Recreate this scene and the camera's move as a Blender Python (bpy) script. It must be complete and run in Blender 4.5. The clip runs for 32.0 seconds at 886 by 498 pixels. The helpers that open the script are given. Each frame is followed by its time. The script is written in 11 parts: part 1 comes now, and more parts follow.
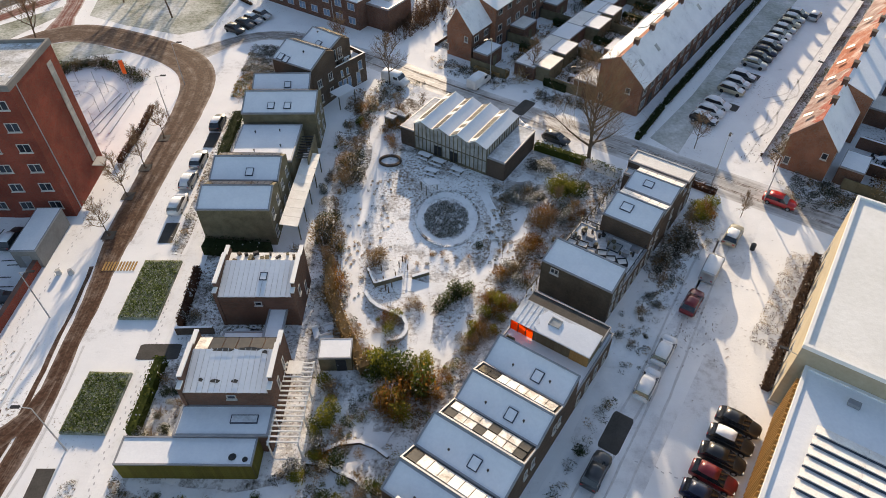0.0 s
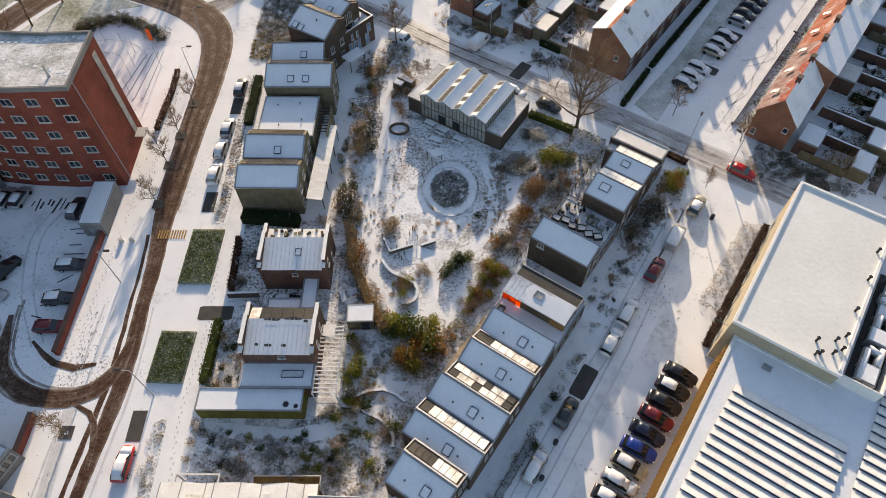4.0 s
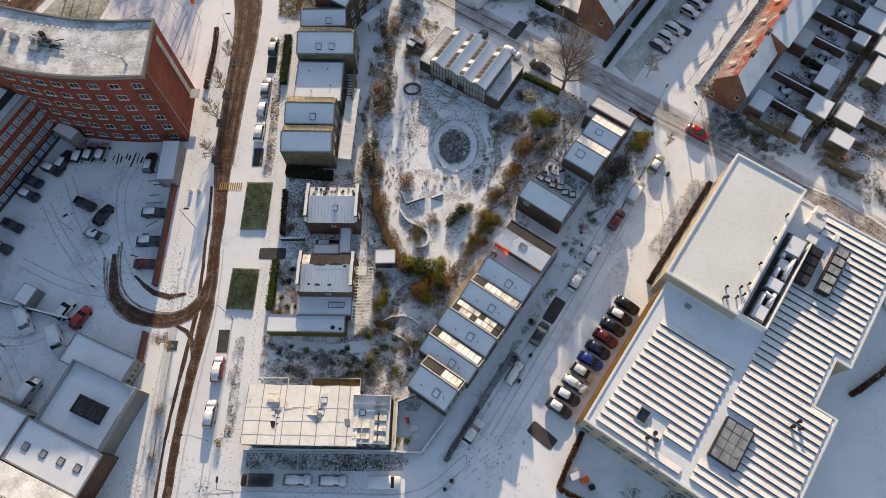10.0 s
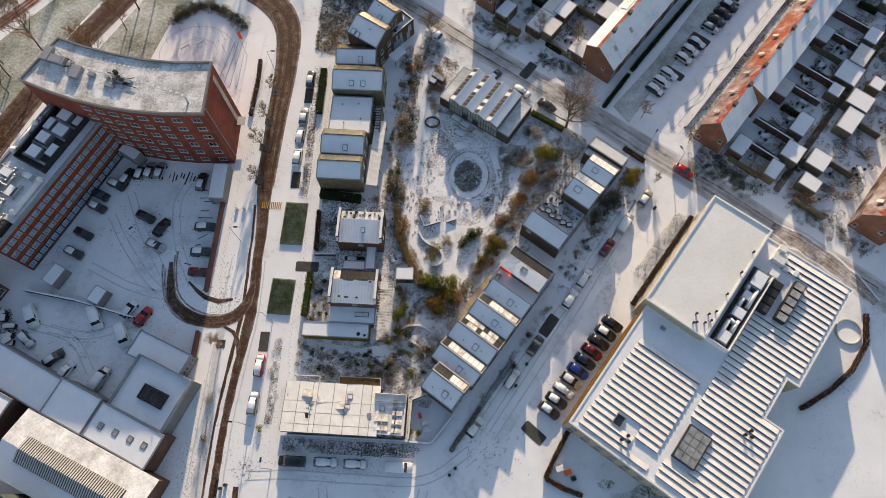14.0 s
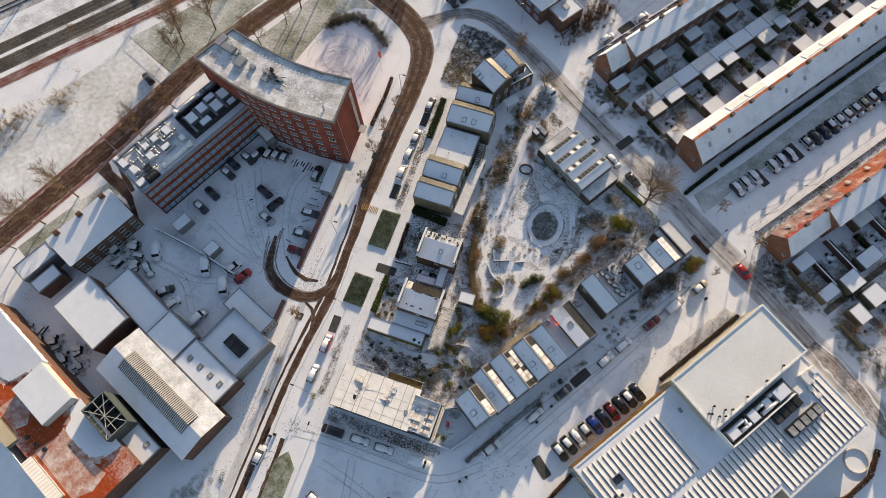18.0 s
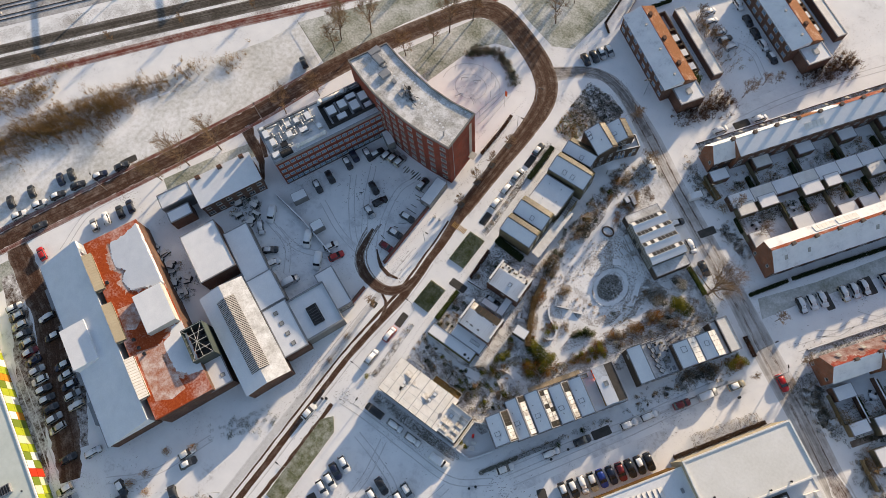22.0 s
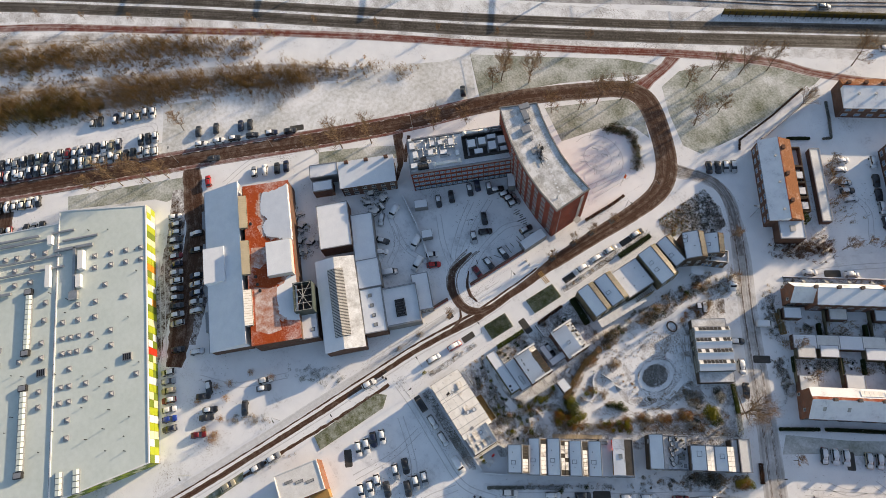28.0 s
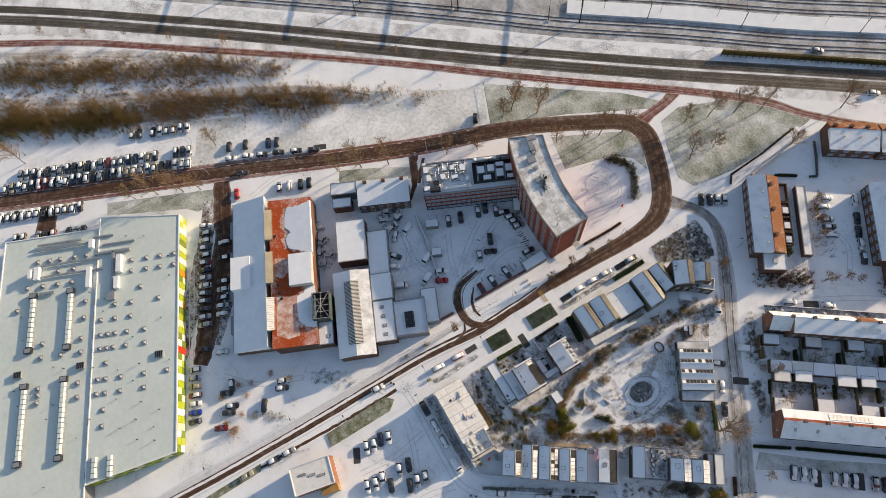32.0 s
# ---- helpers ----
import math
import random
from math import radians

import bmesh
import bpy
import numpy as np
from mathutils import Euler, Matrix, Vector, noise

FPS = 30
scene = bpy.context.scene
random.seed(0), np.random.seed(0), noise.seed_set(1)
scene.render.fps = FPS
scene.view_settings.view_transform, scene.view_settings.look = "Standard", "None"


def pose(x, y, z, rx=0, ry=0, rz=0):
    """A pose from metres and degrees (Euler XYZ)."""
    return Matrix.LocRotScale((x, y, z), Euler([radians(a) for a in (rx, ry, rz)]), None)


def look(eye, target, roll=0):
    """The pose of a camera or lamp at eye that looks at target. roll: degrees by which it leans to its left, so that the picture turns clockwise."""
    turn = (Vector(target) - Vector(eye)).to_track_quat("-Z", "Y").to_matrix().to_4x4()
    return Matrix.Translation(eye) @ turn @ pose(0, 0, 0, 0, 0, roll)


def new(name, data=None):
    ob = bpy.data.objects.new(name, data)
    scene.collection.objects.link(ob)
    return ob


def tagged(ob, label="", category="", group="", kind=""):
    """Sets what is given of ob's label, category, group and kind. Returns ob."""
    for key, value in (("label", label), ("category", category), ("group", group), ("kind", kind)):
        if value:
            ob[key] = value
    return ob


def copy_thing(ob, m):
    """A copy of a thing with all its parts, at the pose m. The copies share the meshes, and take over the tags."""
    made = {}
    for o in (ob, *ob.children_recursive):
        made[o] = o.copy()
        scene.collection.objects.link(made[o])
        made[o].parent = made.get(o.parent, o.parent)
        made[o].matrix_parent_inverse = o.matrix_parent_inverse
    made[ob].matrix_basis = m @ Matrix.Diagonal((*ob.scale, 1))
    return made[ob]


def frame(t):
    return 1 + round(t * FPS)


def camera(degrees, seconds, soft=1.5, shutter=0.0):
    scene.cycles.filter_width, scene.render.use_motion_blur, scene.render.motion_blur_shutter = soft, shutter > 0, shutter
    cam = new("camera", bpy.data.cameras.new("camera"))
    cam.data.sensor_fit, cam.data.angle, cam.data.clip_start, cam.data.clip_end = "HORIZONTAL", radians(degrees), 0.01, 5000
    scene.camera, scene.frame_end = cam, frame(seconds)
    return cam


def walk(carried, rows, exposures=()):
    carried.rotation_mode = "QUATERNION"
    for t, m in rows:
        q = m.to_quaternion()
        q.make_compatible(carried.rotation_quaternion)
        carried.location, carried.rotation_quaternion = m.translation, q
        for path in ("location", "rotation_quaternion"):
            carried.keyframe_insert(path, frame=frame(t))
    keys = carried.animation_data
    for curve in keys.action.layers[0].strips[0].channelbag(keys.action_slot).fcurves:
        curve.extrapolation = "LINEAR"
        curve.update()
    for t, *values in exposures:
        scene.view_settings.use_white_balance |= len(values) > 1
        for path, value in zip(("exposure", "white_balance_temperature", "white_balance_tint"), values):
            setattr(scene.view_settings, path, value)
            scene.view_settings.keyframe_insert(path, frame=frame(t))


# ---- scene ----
cam = camera(68.5, 32.0, soft=0.5)
METRES, EYE, TILT, LEAN, TURN = 145.0, 57.7, -44.7, 0.5, 0.0
ROWS = [
    (0.0, 0.0, 0.0, 0.0, 0.0, 0.0, -0.0),
    (0.5, -0.0006, -0.0113, 0.0114, -0.0, -0.22, 0.01),
    (1.0, -0.0011, -0.0223, 0.0227, -0.01, -1.68, 0.01),
    (1.5, -0.0016, -0.0332, 0.0345, -0.02, -3.26, 0.02),
    (2.0, -0.0019, -0.0442, 0.0463, -0.02, -4.85, 0.02),
    (2.5, -0.0021, -0.0551, 0.058, -0.02, -6.29, 0.0),
    (3.0, -0.0028, -0.0662, 0.0697, -0.04, -7.76, -0.01),
    (3.5, -0.0036, -0.0773, 0.081, -0.02, -9.24, 0.01),
    (4.0, -0.0046, -0.0888, 0.0927, -0.05, -10.77, 0.02),
    (4.5, -0.0054, -0.0996, 0.1041, -0.07, -12.18, 0.02),
    (6.5, -0.0057, -0.1432, 0.1515, -0.01, -15.7, 0.06),
    (7.0, -0.0061, -0.1538, 0.163, -0.03, -17.49, 0.06),
    (7.5, -0.0062, -0.1645, 0.1751, -0.03, -19.2, 0.09),
    (8.0, -0.0067, -0.1751, 0.1867, -0.02, -20.35, 0.1),
    (8.5, -0.0074, -0.1859, 0.1984, -0.03, -21.54, 0.06),
    (9.0, -0.008, -0.1964, 0.2107, 0.02, -22.88, 0.04),
    (9.5, -0.0082, -0.2075, 0.2231, 0.12, -23.25, -0.04),
    (10.0, -0.0087, -0.2177, 0.2348, 0.27, -23.32, -0.2),
    (10.5, -0.0088, -0.2289, 0.2467, 0.42, -23.36, -0.32),
    (11.0, -0.009, -0.2395, 0.2593, 0.55, -23.45, -0.4),
    (11.5, -0.01, -0.2502, 0.2709, 0.65, -23.45, -0.51),
    (12.0, -0.0103, -0.2608, 0.2828, 0.82, -23.5, -0.63),
    (12.5, -0.0113, -0.2714, 0.2942, 0.97, -23.51, -0.8),
    (13.0, -0.0122, -0.2824, 0.3058, 1.27, -23.85, -1.09),
    (13.5, -0.0128, -0.2931, 0.3176, 1.61, -24.79, -1.41),
    (15.5, -0.0126, -0.3322, 0.3673, 4.29, -25.51, -3.88),
    (16.0, -0.0121, -0.341, 0.3807, 6.24, -25.77, -5.52),
    (16.5, -0.0128, -0.3499, 0.3943, 8.16, -26.17, -7.15),
    (17.0, -0.0126, -0.3595, 0.4064, 10.13, -26.53, -8.79),
    (17.5, -0.0121, -0.3691, 0.42, 12.14, -27.06, -10.38),
    (18.0, -0.0117, -0.3788, 0.4321, 14.17, -27.56, -11.98),
    (18.5, -0.0116, -0.3881, 0.4441, 16.22, -28.1, -13.56),
    (19.0, -0.0118, -0.3977, 0.4564, 18.3, -28.72, -15.14),
    (19.5, -0.0129, -0.4065, 0.47, 20.45, -29.48, -16.7),
    (20.0, -0.0117, -0.4165, 0.4812, 22.72, -30.18, -18.26),
    (20.5, -0.0127, -0.4259, 0.4939, 24.52, -30.89, -19.52),
    (21.0, -0.0128, -0.4353, 0.5063, 25.47, -31.31, -20.18),
    (21.5, -0.0131, -0.4449, 0.5172, 26.7, -31.76, -21.01),
    (22.0, -0.0124, -0.4535, 0.5308, 28.78, -32.65, -22.26),
    (22.5, -0.0129, -0.4629, 0.5426, 30.51, -33.38, -23.33),
    (23.0, -0.0122, -0.4721, 0.5549, 31.87, -34.0, -24.11),
    (23.5, -0.014, -0.4815, 0.567, 33.81, -34.93, -25.27),
    (24.0, -0.0142, -0.4907, 0.5793, 36.06, -36.0, -26.48),
    (24.5, -0.0152, -0.4996, 0.5911, 38.18, -37.07, -27.59),
    (25.0, -0.0157, -0.5087, 0.6039, 40.43, -38.24, -28.67),
    (25.5, -0.0164, -0.518, 0.616, 42.61, -39.39, -29.69),
    (27.5, -0.0141, -0.5572, 0.6592, 48.55, -42.51, -32.25),
    (28.0, -0.0133, -0.5671, 0.67, 49.42, -42.99, -32.62),
    (28.5, -0.013, -0.5766, 0.6816, 50.15, -43.43, -32.9),
    (29.0, -0.0128, -0.586, 0.6933, 50.6, -43.71, -33.07),
    (29.5, -0.0124, -0.5954, 0.7048, 50.93, -43.93, -33.2),
    (30.0, -0.0116, -0.6049, 0.7164, 51.23, -44.11, -33.31),
    (30.5, -0.0116, -0.6142, 0.7283, 51.44, -44.27, -33.39),
    (31.0, -0.0107, -0.6238, 0.7398, 51.62, -44.38, -33.45),
    (31.5, -0.0104, -0.6331, 0.7516, 51.81, -44.53, -33.51),
    (32.0, -0.0099, -0.6424, 0.7634, 52.02, -44.64, -33.57),
]
walk(cam, [(t, pose(0, 0, EYE, TILT, LEAN, TURN) @ pose(METRES * x, METRES * y, METRES * z, 90 + pitch, roll, yaw)) for t, x, y, z, yaw, pitch, roll in ROWS], [(0.0, 0.74, 7200.0, 14.0), (4.0, 0.68, 7200.0, 14.0), (8.0, 0.55, 7200.0, 14.0), (20.0, 0.49, 7200.0, 14.0), (32.0, 0.45, 7150.0, 13.5)])

# ---- sky and sun: a low winter sun, sky blue in the shade ----
SUN_EL, SUN_AZ = 14.5, 1.0      # degrees; azimuth from +y towards +x
world = bpy.data.worlds.new("winter_sky")
scene.world = world
world.use_nodes = True
sky = world.node_tree.nodes.new("ShaderNodeTexSky")
sky.sky_type = 'NISHITA'
sky.sun_disc = False
sky.sun_elevation, sky.sun_rotation = radians(SUN_EL), radians(SUN_AZ)
sky.air_density, sky.dust_density, sky.ozone_density = 1.0, 0.8, 1.4
world.node_tree.nodes["Background"].inputs[1].default_value = 0.145
world.node_tree.links.new(sky.outputs[0], world.node_tree.nodes["Background"].inputs[0])
lamp = bpy.data.lights.new("sun", 'SUN')
lamp.energy, lamp.angle, lamp.color = 4.5, radians(0.6), (1.0, 0.83, 0.605)
sun = new("sun", lamp)
sun.matrix_world = look((0, 0, 0), (-math.sin(radians(SUN_AZ)) * math.cos(radians(SUN_EL)), -math.cos(radians(SUN_AZ)) * math.cos(radians(SUN_EL)), -math.sin(radians(SUN_EL))))


# ---- materials ----
def nodes_of(name):
    m = bpy.data.materials.new(name)
    m.use_nodes = True
    t = m.node_tree
    return m, t, t.nodes["Principled BSDF"]


def noise_tex(t, coord, scale, detail=4.0, rough=0.6):
    n = t.nodes.new("ShaderNodeTexNoise")
    n.inputs["Scale"].default_value, n.inputs["Detail"].default_value, n.inputs["Roughness"].default_value = scale, detail, rough
    t.links.new(coord, n.inputs["Vector"])
    return n.outputs["Fac"]


def ramp(t, fac, stops):
    r = t.nodes.new("ShaderNodeValToRGB")
    e = r.color_ramp.elements
    e[0].position, e[0].color = stops[0][0], (*stops[0][1], 1)
    e[1].position, e[1].color = stops[-1][0], (*stops[-1][1], 1)
    for p, c in stops[1:-1]:
        k = e.new(p)
        k.color = (*c, 1)
    t.links.new(fac, r.inputs[0])
    return r.outputs[0]


def mix(t, fac, a, b, mode='MIX'):
    n = t.nodes.new("ShaderNodeMix")
    n.data_type, n.blend_type = 'RGBA', mode
    for v, k in ((fac, 0), (a, 6), (b, 7)):
        if isinstance(v, (int, float)):
            n.inputs[k].default_value = v
        elif isinstance(v, tuple):
            n.inputs[k].default_value = (*v, 1)
        else:
            t.links.new(v, n.inputs[k])
    return n.outputs[2]


def calc(t, op, a, b=0.0):
    n = t.nodes.new("ShaderNodeMath")
    n.operation = op
    for v, k in ((a, 0), (b, 1)):
        if isinstance(v, (int, float)):
            n.inputs[k].default_value = v
        else:
            t.links.new(v, n.inputs[k])
    return n.outputs[0]


def place(t):
    return t.nodes.new("ShaderNodeNewGeometry").outputs["Position"]


def local(t):
    return t.nodes.new("ShaderNodeTexCoord").outputs["Object"]


def bump(t, p, height, strength, dist):
    b = t.nodes.new("ShaderNodeBump")
    b.inputs["Strength"].default_value, b.inputs["Distance"].default_value = strength, dist
    t.links.new(height, b.inputs["Height"])
    t.links.new(b.outputs[0], p.inputs["Normal"])


def plain(name, a, b, scale, rough=0.7, metal=0.0, relief=0.02, fine=9.0, rand=0.0, spec=0.22):
    """Two tones mixed by a coarse and a fine noise, with a little relief."""
    m, t, p = nodes_of(name)
    at = local(t)
    big, small = noise_tex(t, at, scale), noise_tex(t, at, scale * fine, 2)
    f = calc(t, 'ADD', calc(t, 'MULTIPLY', big, 0.65), calc(t, 'MULTIPLY', small, 0.35))
    c = ramp(t, f, [(0.34, a), (0.66, b)])
    if rand:
        info = t.nodes.new("ShaderNodeObjectInfo")
        hsv = t.nodes.new("ShaderNodeHueSaturation")
        t.links.new(calc(t, 'ADD', calc(t, 'MULTIPLY', info.outputs["Random"], rand), 1 - rand / 2), hsv.inputs["Value"])
        t.links.new(c, hsv.inputs["Color"])
        c = hsv.outputs[0]
    t.links.new(c, p.inputs["Base Color"])
    p.inputs["Roughness"].default_value, p.inputs["Metallic"].default_value = rough, metal
    p.inputs["Specular IOR Level"].default_value = spec
    if relief:
        bump(t, p, small, 0.5, relief)
    return m


def patchy(name, base_a, base_b, over_a, over_b, cover, patch=0.25, grain=3.0, soft=0.06, rough=0.85, relief=0.06, edge=False, flecks=0.0, streak=0.55):
    """A surface (over) lying in patches on a base; cover: how much of the base is hidden. edge: the cover fades over both borders of a strip."""
    m, t, p = nodes_of(name)
    at = place(t)
    big, mid, small = noise_tex(t, at, patch, 6, 0.65), noise_tex(t, at, grain, 4), noise_tex(t, at, grain * 7, 2)
    f = calc(t, 'ADD', calc(t, 'MULTIPLY', big, 0.6), calc(t, 'ADD', calc(t, 'MULTIPLY', mid, 0.28), calc(t, 'MULTIPLY', small, 0.12)))
    f = calc(t, 'ADD', f, (cover - 0.5) * 0.45)
    if edge:
        uv = t.nodes.new("ShaderNodeUVMap")
        sep = t.nodes.new("ShaderNodeSeparateXYZ")
        t.links.new(uv.outputs[0], sep.inputs[0])
        across = calc(t, 'ABSOLUTE', calc(t, 'SUBTRACT', sep.outputs[1], 0.5))
        lane = t.nodes.new("ShaderNodeCombineXYZ")
        t.links.new(calc(t, 'MULTIPLY', sep.outputs[0], 0.02), lane.inputs[0])
        t.links.new(calc(t, 'MULTIPLY', sep.outputs[1], 6.5), lane.inputs[1])
        wheel = noise_tex(t, lane.outputs[0], 1.0, 4, 0.7)
        f = calc(t, 'ADD', calc(t, 'ADD', calc(t, 'MULTIPLY', f, 0.45), 0.275), calc(t, 'MULTIPLY', calc(t, 'SUBTRACT', wheel, 0.5), streak))
        f = calc(t, 'ADD', f, calc(t, 'MULTIPLY', calc(t, 'MAXIMUM', calc(t, 'SUBTRACT', across, 0.36), 0.0), 1.3))
    fac = ramp(t, f, [(0.5 - soft, (0, 0, 0)), (0.5 + soft, (1, 1, 1))])
    c = mix(t, fac, ramp(t, mid, [(0.35, base_a), (0.65, base_b)]), ramp(t, big, [(0.35, over_a), (0.65, over_b)]))
    if flecks:
        # trodden spots, gathered in patches
        spot = noise_tex(t, at, 2.6, 7, 0.72)
        where = noise_tex(t, at, 0.05, 3)
        k = calc(t, 'ADD', spot, calc(t, 'MULTIPLY', calc(t, 'SUBTRACT', where, 0.52), 0.6))
        c = mix(t, ramp(t, k, [(0.62 - flecks, (0, 0, 0)), (0.72 - flecks, (1, 1, 1))]), c, ramp(t, spot, [(0.4, base_a), (0.7, base_b)]))
        mid = calc(t, 'ADD', mid, calc(t, 'MULTIPLY', spot, 1.5))
    t.links.new(c, p.inputs["Base Color"])
    p.inputs["Roughness"].default_value, p.inputs["Specular IOR Level"].default_value = rough, 0.18
    bump(t, p, calc(t, 'ADD', mid, fac), 0.6, relief)
    return m


SNOW_A, SNOW_B = (0.75, 0.765, 0.79), (0.86, 0.87, 0.885)
DIRT_A, DIRT_B = (0.10, 0.075, 0.055), (0.19, 0.14, 0.10)
SOIL_A, SOIL_B = (0.07, 0.06, 0.05), (0.16, 0.12, 0.085)
GRASS_A, GRASS_B = (0.05, 0.07, 0.025), (0.12, 0.12, 0.05)
mat_ground = patchy("snowy_ground", DIRT_A, DIRT_B, SNOW_A, SNOW_B, 0.92, 0.09, 1.3, 0.12, relief=0.02, flecks=0.005)
mat_verge = patchy("dirty_verge_snow", DIRT_A, DIRT_B, SNOW_A, SNOW_B, 0.74, 0.12, 1.9, 0.14, relief=0.03, flecks=0.04)
mat_lot = patchy("driven_snow", (0.34, 0.34, 0.36), (0.46, 0.46, 0.47), SNOW_A, SNOW_B, 0.84, 0.12, 0.9, 0.14, relief=0.02, flecks=0.02)
mat_path = patchy("trodden_snow", (0.48, 0.45, 0.42), (0.62, 0.6, 0.57), SNOW_A, SNOW_B, 0.90, 0.35, 2.2, 0.14, relief=0.025, flecks=0.02)
mat_slush = patchy("brown_slush_road", (0.045, 0.022, 0.013), (0.095, 0.048, 0.030), (0.17, 0.115, 0.085), (0.38, 0.32, 0.28), -0.05, 0.5, 2.5, 0.13, 0.7, 0.03, True, streak=0.42)
mat_rut = patchy("dark_wheel_rut", (0.055, 0.034, 0.024), (0.11, 0.07, 0.05), (0.5, 0.47, 0.45), (0.74, 0.73, 0.72), 0.40, 0.5, 2.5, 0.09, 0.7, 0.03, True, streak=0.95)
mat_street = patchy("half_cleared_street", (0.13, 0.115, 0.10), (0.22, 0.2, 0.185), (0.5, 0.49, 0.48), (0.70, 0.70, 0.71), 0.66, 0.22, 1.8, 0.14, 0.6, 0.03, True)
mat_asphalt = patchy("wet_asphalt", (0.045, 0.038, 0.031), (0.085, 0.073, 0.06), (0.2, 0.18, 0.16), (0.3, 0.28, 0.26), 0.02, 0.15, 1.5, 0.12, 0.6, 0.02, True)
mat_redpath = patchy("red_cycle_path", (0.12, 0.030, 0.020), (0.19, 0.052, 0.036), (0.5, 0.44, 0.42), (0.66, 0.62, 0.6), 0.1, 0.4, 2.0, 0.12, 0.7, 0.02, True)
mat_mark = patchy("tyre_mark_in_snow", (0.47, 0.46, 0.46), (0.58, 0.58, 0.59), (0.66, 0.68, 0.71), (0.78, 0.79, 0.81), 0.36, 0.8, 3.0, 0.16, 0.8, 0.03, True, streak=0.5)
mat_bend = patchy("wet_streaked_asphalt", (0.075, 0.062, 0.052), (0.13, 0.11, 0.095), (0.36, 0.34, 0.33), (0.58, 0.57, 0.57), 0.36, 0.4, 2.4, 0.14, 0.7, 0.03, True, streak=0.7)
mat_slush_thin = patchy("half_melted_slush", (0.06, 0.036, 0.025), (0.13, 0.085, 0.06), SNOW_A, SNOW_B, 0.44, 0.35, 1.6, 0.10, 0.8, 0.04, flecks=0.06)
mat_cage = plain("dark_green_steel_sheet", (0.045, 0.06, 0.055), (0.08, 0.10, 0.092), 0.6, 0.6, 0, 0.01)
mat_streak = plain("dark_melted_streak", (0.20, 0.185, 0.175), (0.36, 0.345, 0.335), 1.2, 0.85, 0, 0.0)
mat_mark_dark = plain("trodden_snow_print", (0.44, 0.45, 0.48), (0.56, 0.57, 0.60), 1.5, 0.85, 0, 0.0)
mat_bed = patchy("brown_bed_soil", (0.10, 0.065, 0.038), (0.22, 0.15, 0.09), SNOW_A, SNOW_B, 0.60, 0.4, 2.8, 0.10, 0.9, 0.10, flecks=0.10)
mat_bare_soil = patchy("bare_brown_soil", (0.075, 0.04, 0.024), (0.15, 0.085, 0.052), SNOW_A, SNOW_B, 0.34, 0.35, 2.2, 0.10, 0.9, 0.08, True, streak=0.3)
mat_garden = patchy("snowy_garden_soil", SOIL_A, SOIL_B, SNOW_A, SNOW_B, 0.61, 0.32, 2.4, 0.07, 0.9, 0.10, flecks=0.10)
mat_court = patchy("snowy_court_soil", (0.12, 0.085, 0.055), (0.25, 0.18, 0.12), SNOW_A, SNOW_B, 0.66, 0.22, 2.2, 0.08, 0.9, 0.08, flecks=0.10)
mat_field = patchy("snowed_field", (0.22, 0.21, 0.13), (0.34, 0.32, 0.22), SNOW_A, SNOW_B, 0.76, 0.05, 0.8, 0.2, 0.9, 0.025, flecks=0.0)
mat_lawn_pale = patchy("snowed_lawn", GRASS_A, GRASS_B, (0.56, 0.58, 0.56), (0.76, 0.77, 0.78), 0.68, 0.12, 1.8, 0.2, 0.9, 0.05)
mat_lawn = patchy("frosted_lawn", GRASS_A, GRASS_B, (0.5, 0.53, 0.48), (0.74, 0.76, 0.76), 0.55, 0.10, 1.6, 0.18, 0.9, 0.05)
mat_lawn_green = patchy("green_lawn_with_frost", (0.06, 0.07, 0.022), (0.12, 0.13, 0.05), (0.34, 0.36, 0.28), (0.52, 0.54, 0.5), 0.42, 0.5, 5.0, 0.16, 0.9, 0.08)
mat_ballast = patchy("snowy_ballast", (0.16, 0.15, 0.145), (0.26, 0.24, 0.23), (0.6, 0.61, 0.63), (0.72, 0.73, 0.75), 0.46, 0.12, 1.6, 0.14, 0.9, 0.05)
mat_snow = plain("roof_snow", (0.71, 0.735, 0.775), (0.81, 0.83, 0.86), 0.35, 0.8, 0, 0.03, 9)
mat_snow_thin = patchy("thin_roof_snow", (0.36, 0.36, 0.37), (0.46, 0.46, 0.46), (0.66, 0.68, 0.7), (0.78, 0.8, 0.83), 0.55, 0.3, 2.6, 0.12, 0.85, 0.03)
mat_pale_roof = patchy("cream_white_roof", (0.64, 0.64, 0.61), (0.70, 0.70, 0.67), (0.74, 0.74, 0.72), (0.80, 0.80, 0.79), 0.55, 0.12, 1.6, 0.2, 0.7, 0.02)
mat_flat_tiles = patchy("brown_orange_tiles", (0.17, 0.062, 0.024), (0.26, 0.10, 0.04), (0.4, 0.3, 0.26), (0.6, 0.54, 0.5), 0.22, 0.2, 2.4, 0.12, 0.8, 0.04)
mat_brush = patchy("dry_grass_under_snow", (0.085, 0.06, 0.035), (0.19, 0.135, 0.08), SNOW_A, SNOW_B, 0.50, 0.14, 1.1, 0.10, 0.9, 0.05, True, flecks=0.04, streak=0.35)
mat_membrane = patchy("pale_roof_membrane", (0.50, 0.56, 0.52), (0.56, 0.62, 0.58), (0.60, 0.66, 0.62), (0.68, 0.73, 0.70), 0.5, 0.06, 0.7, 0.3, 0.6, 0.01)
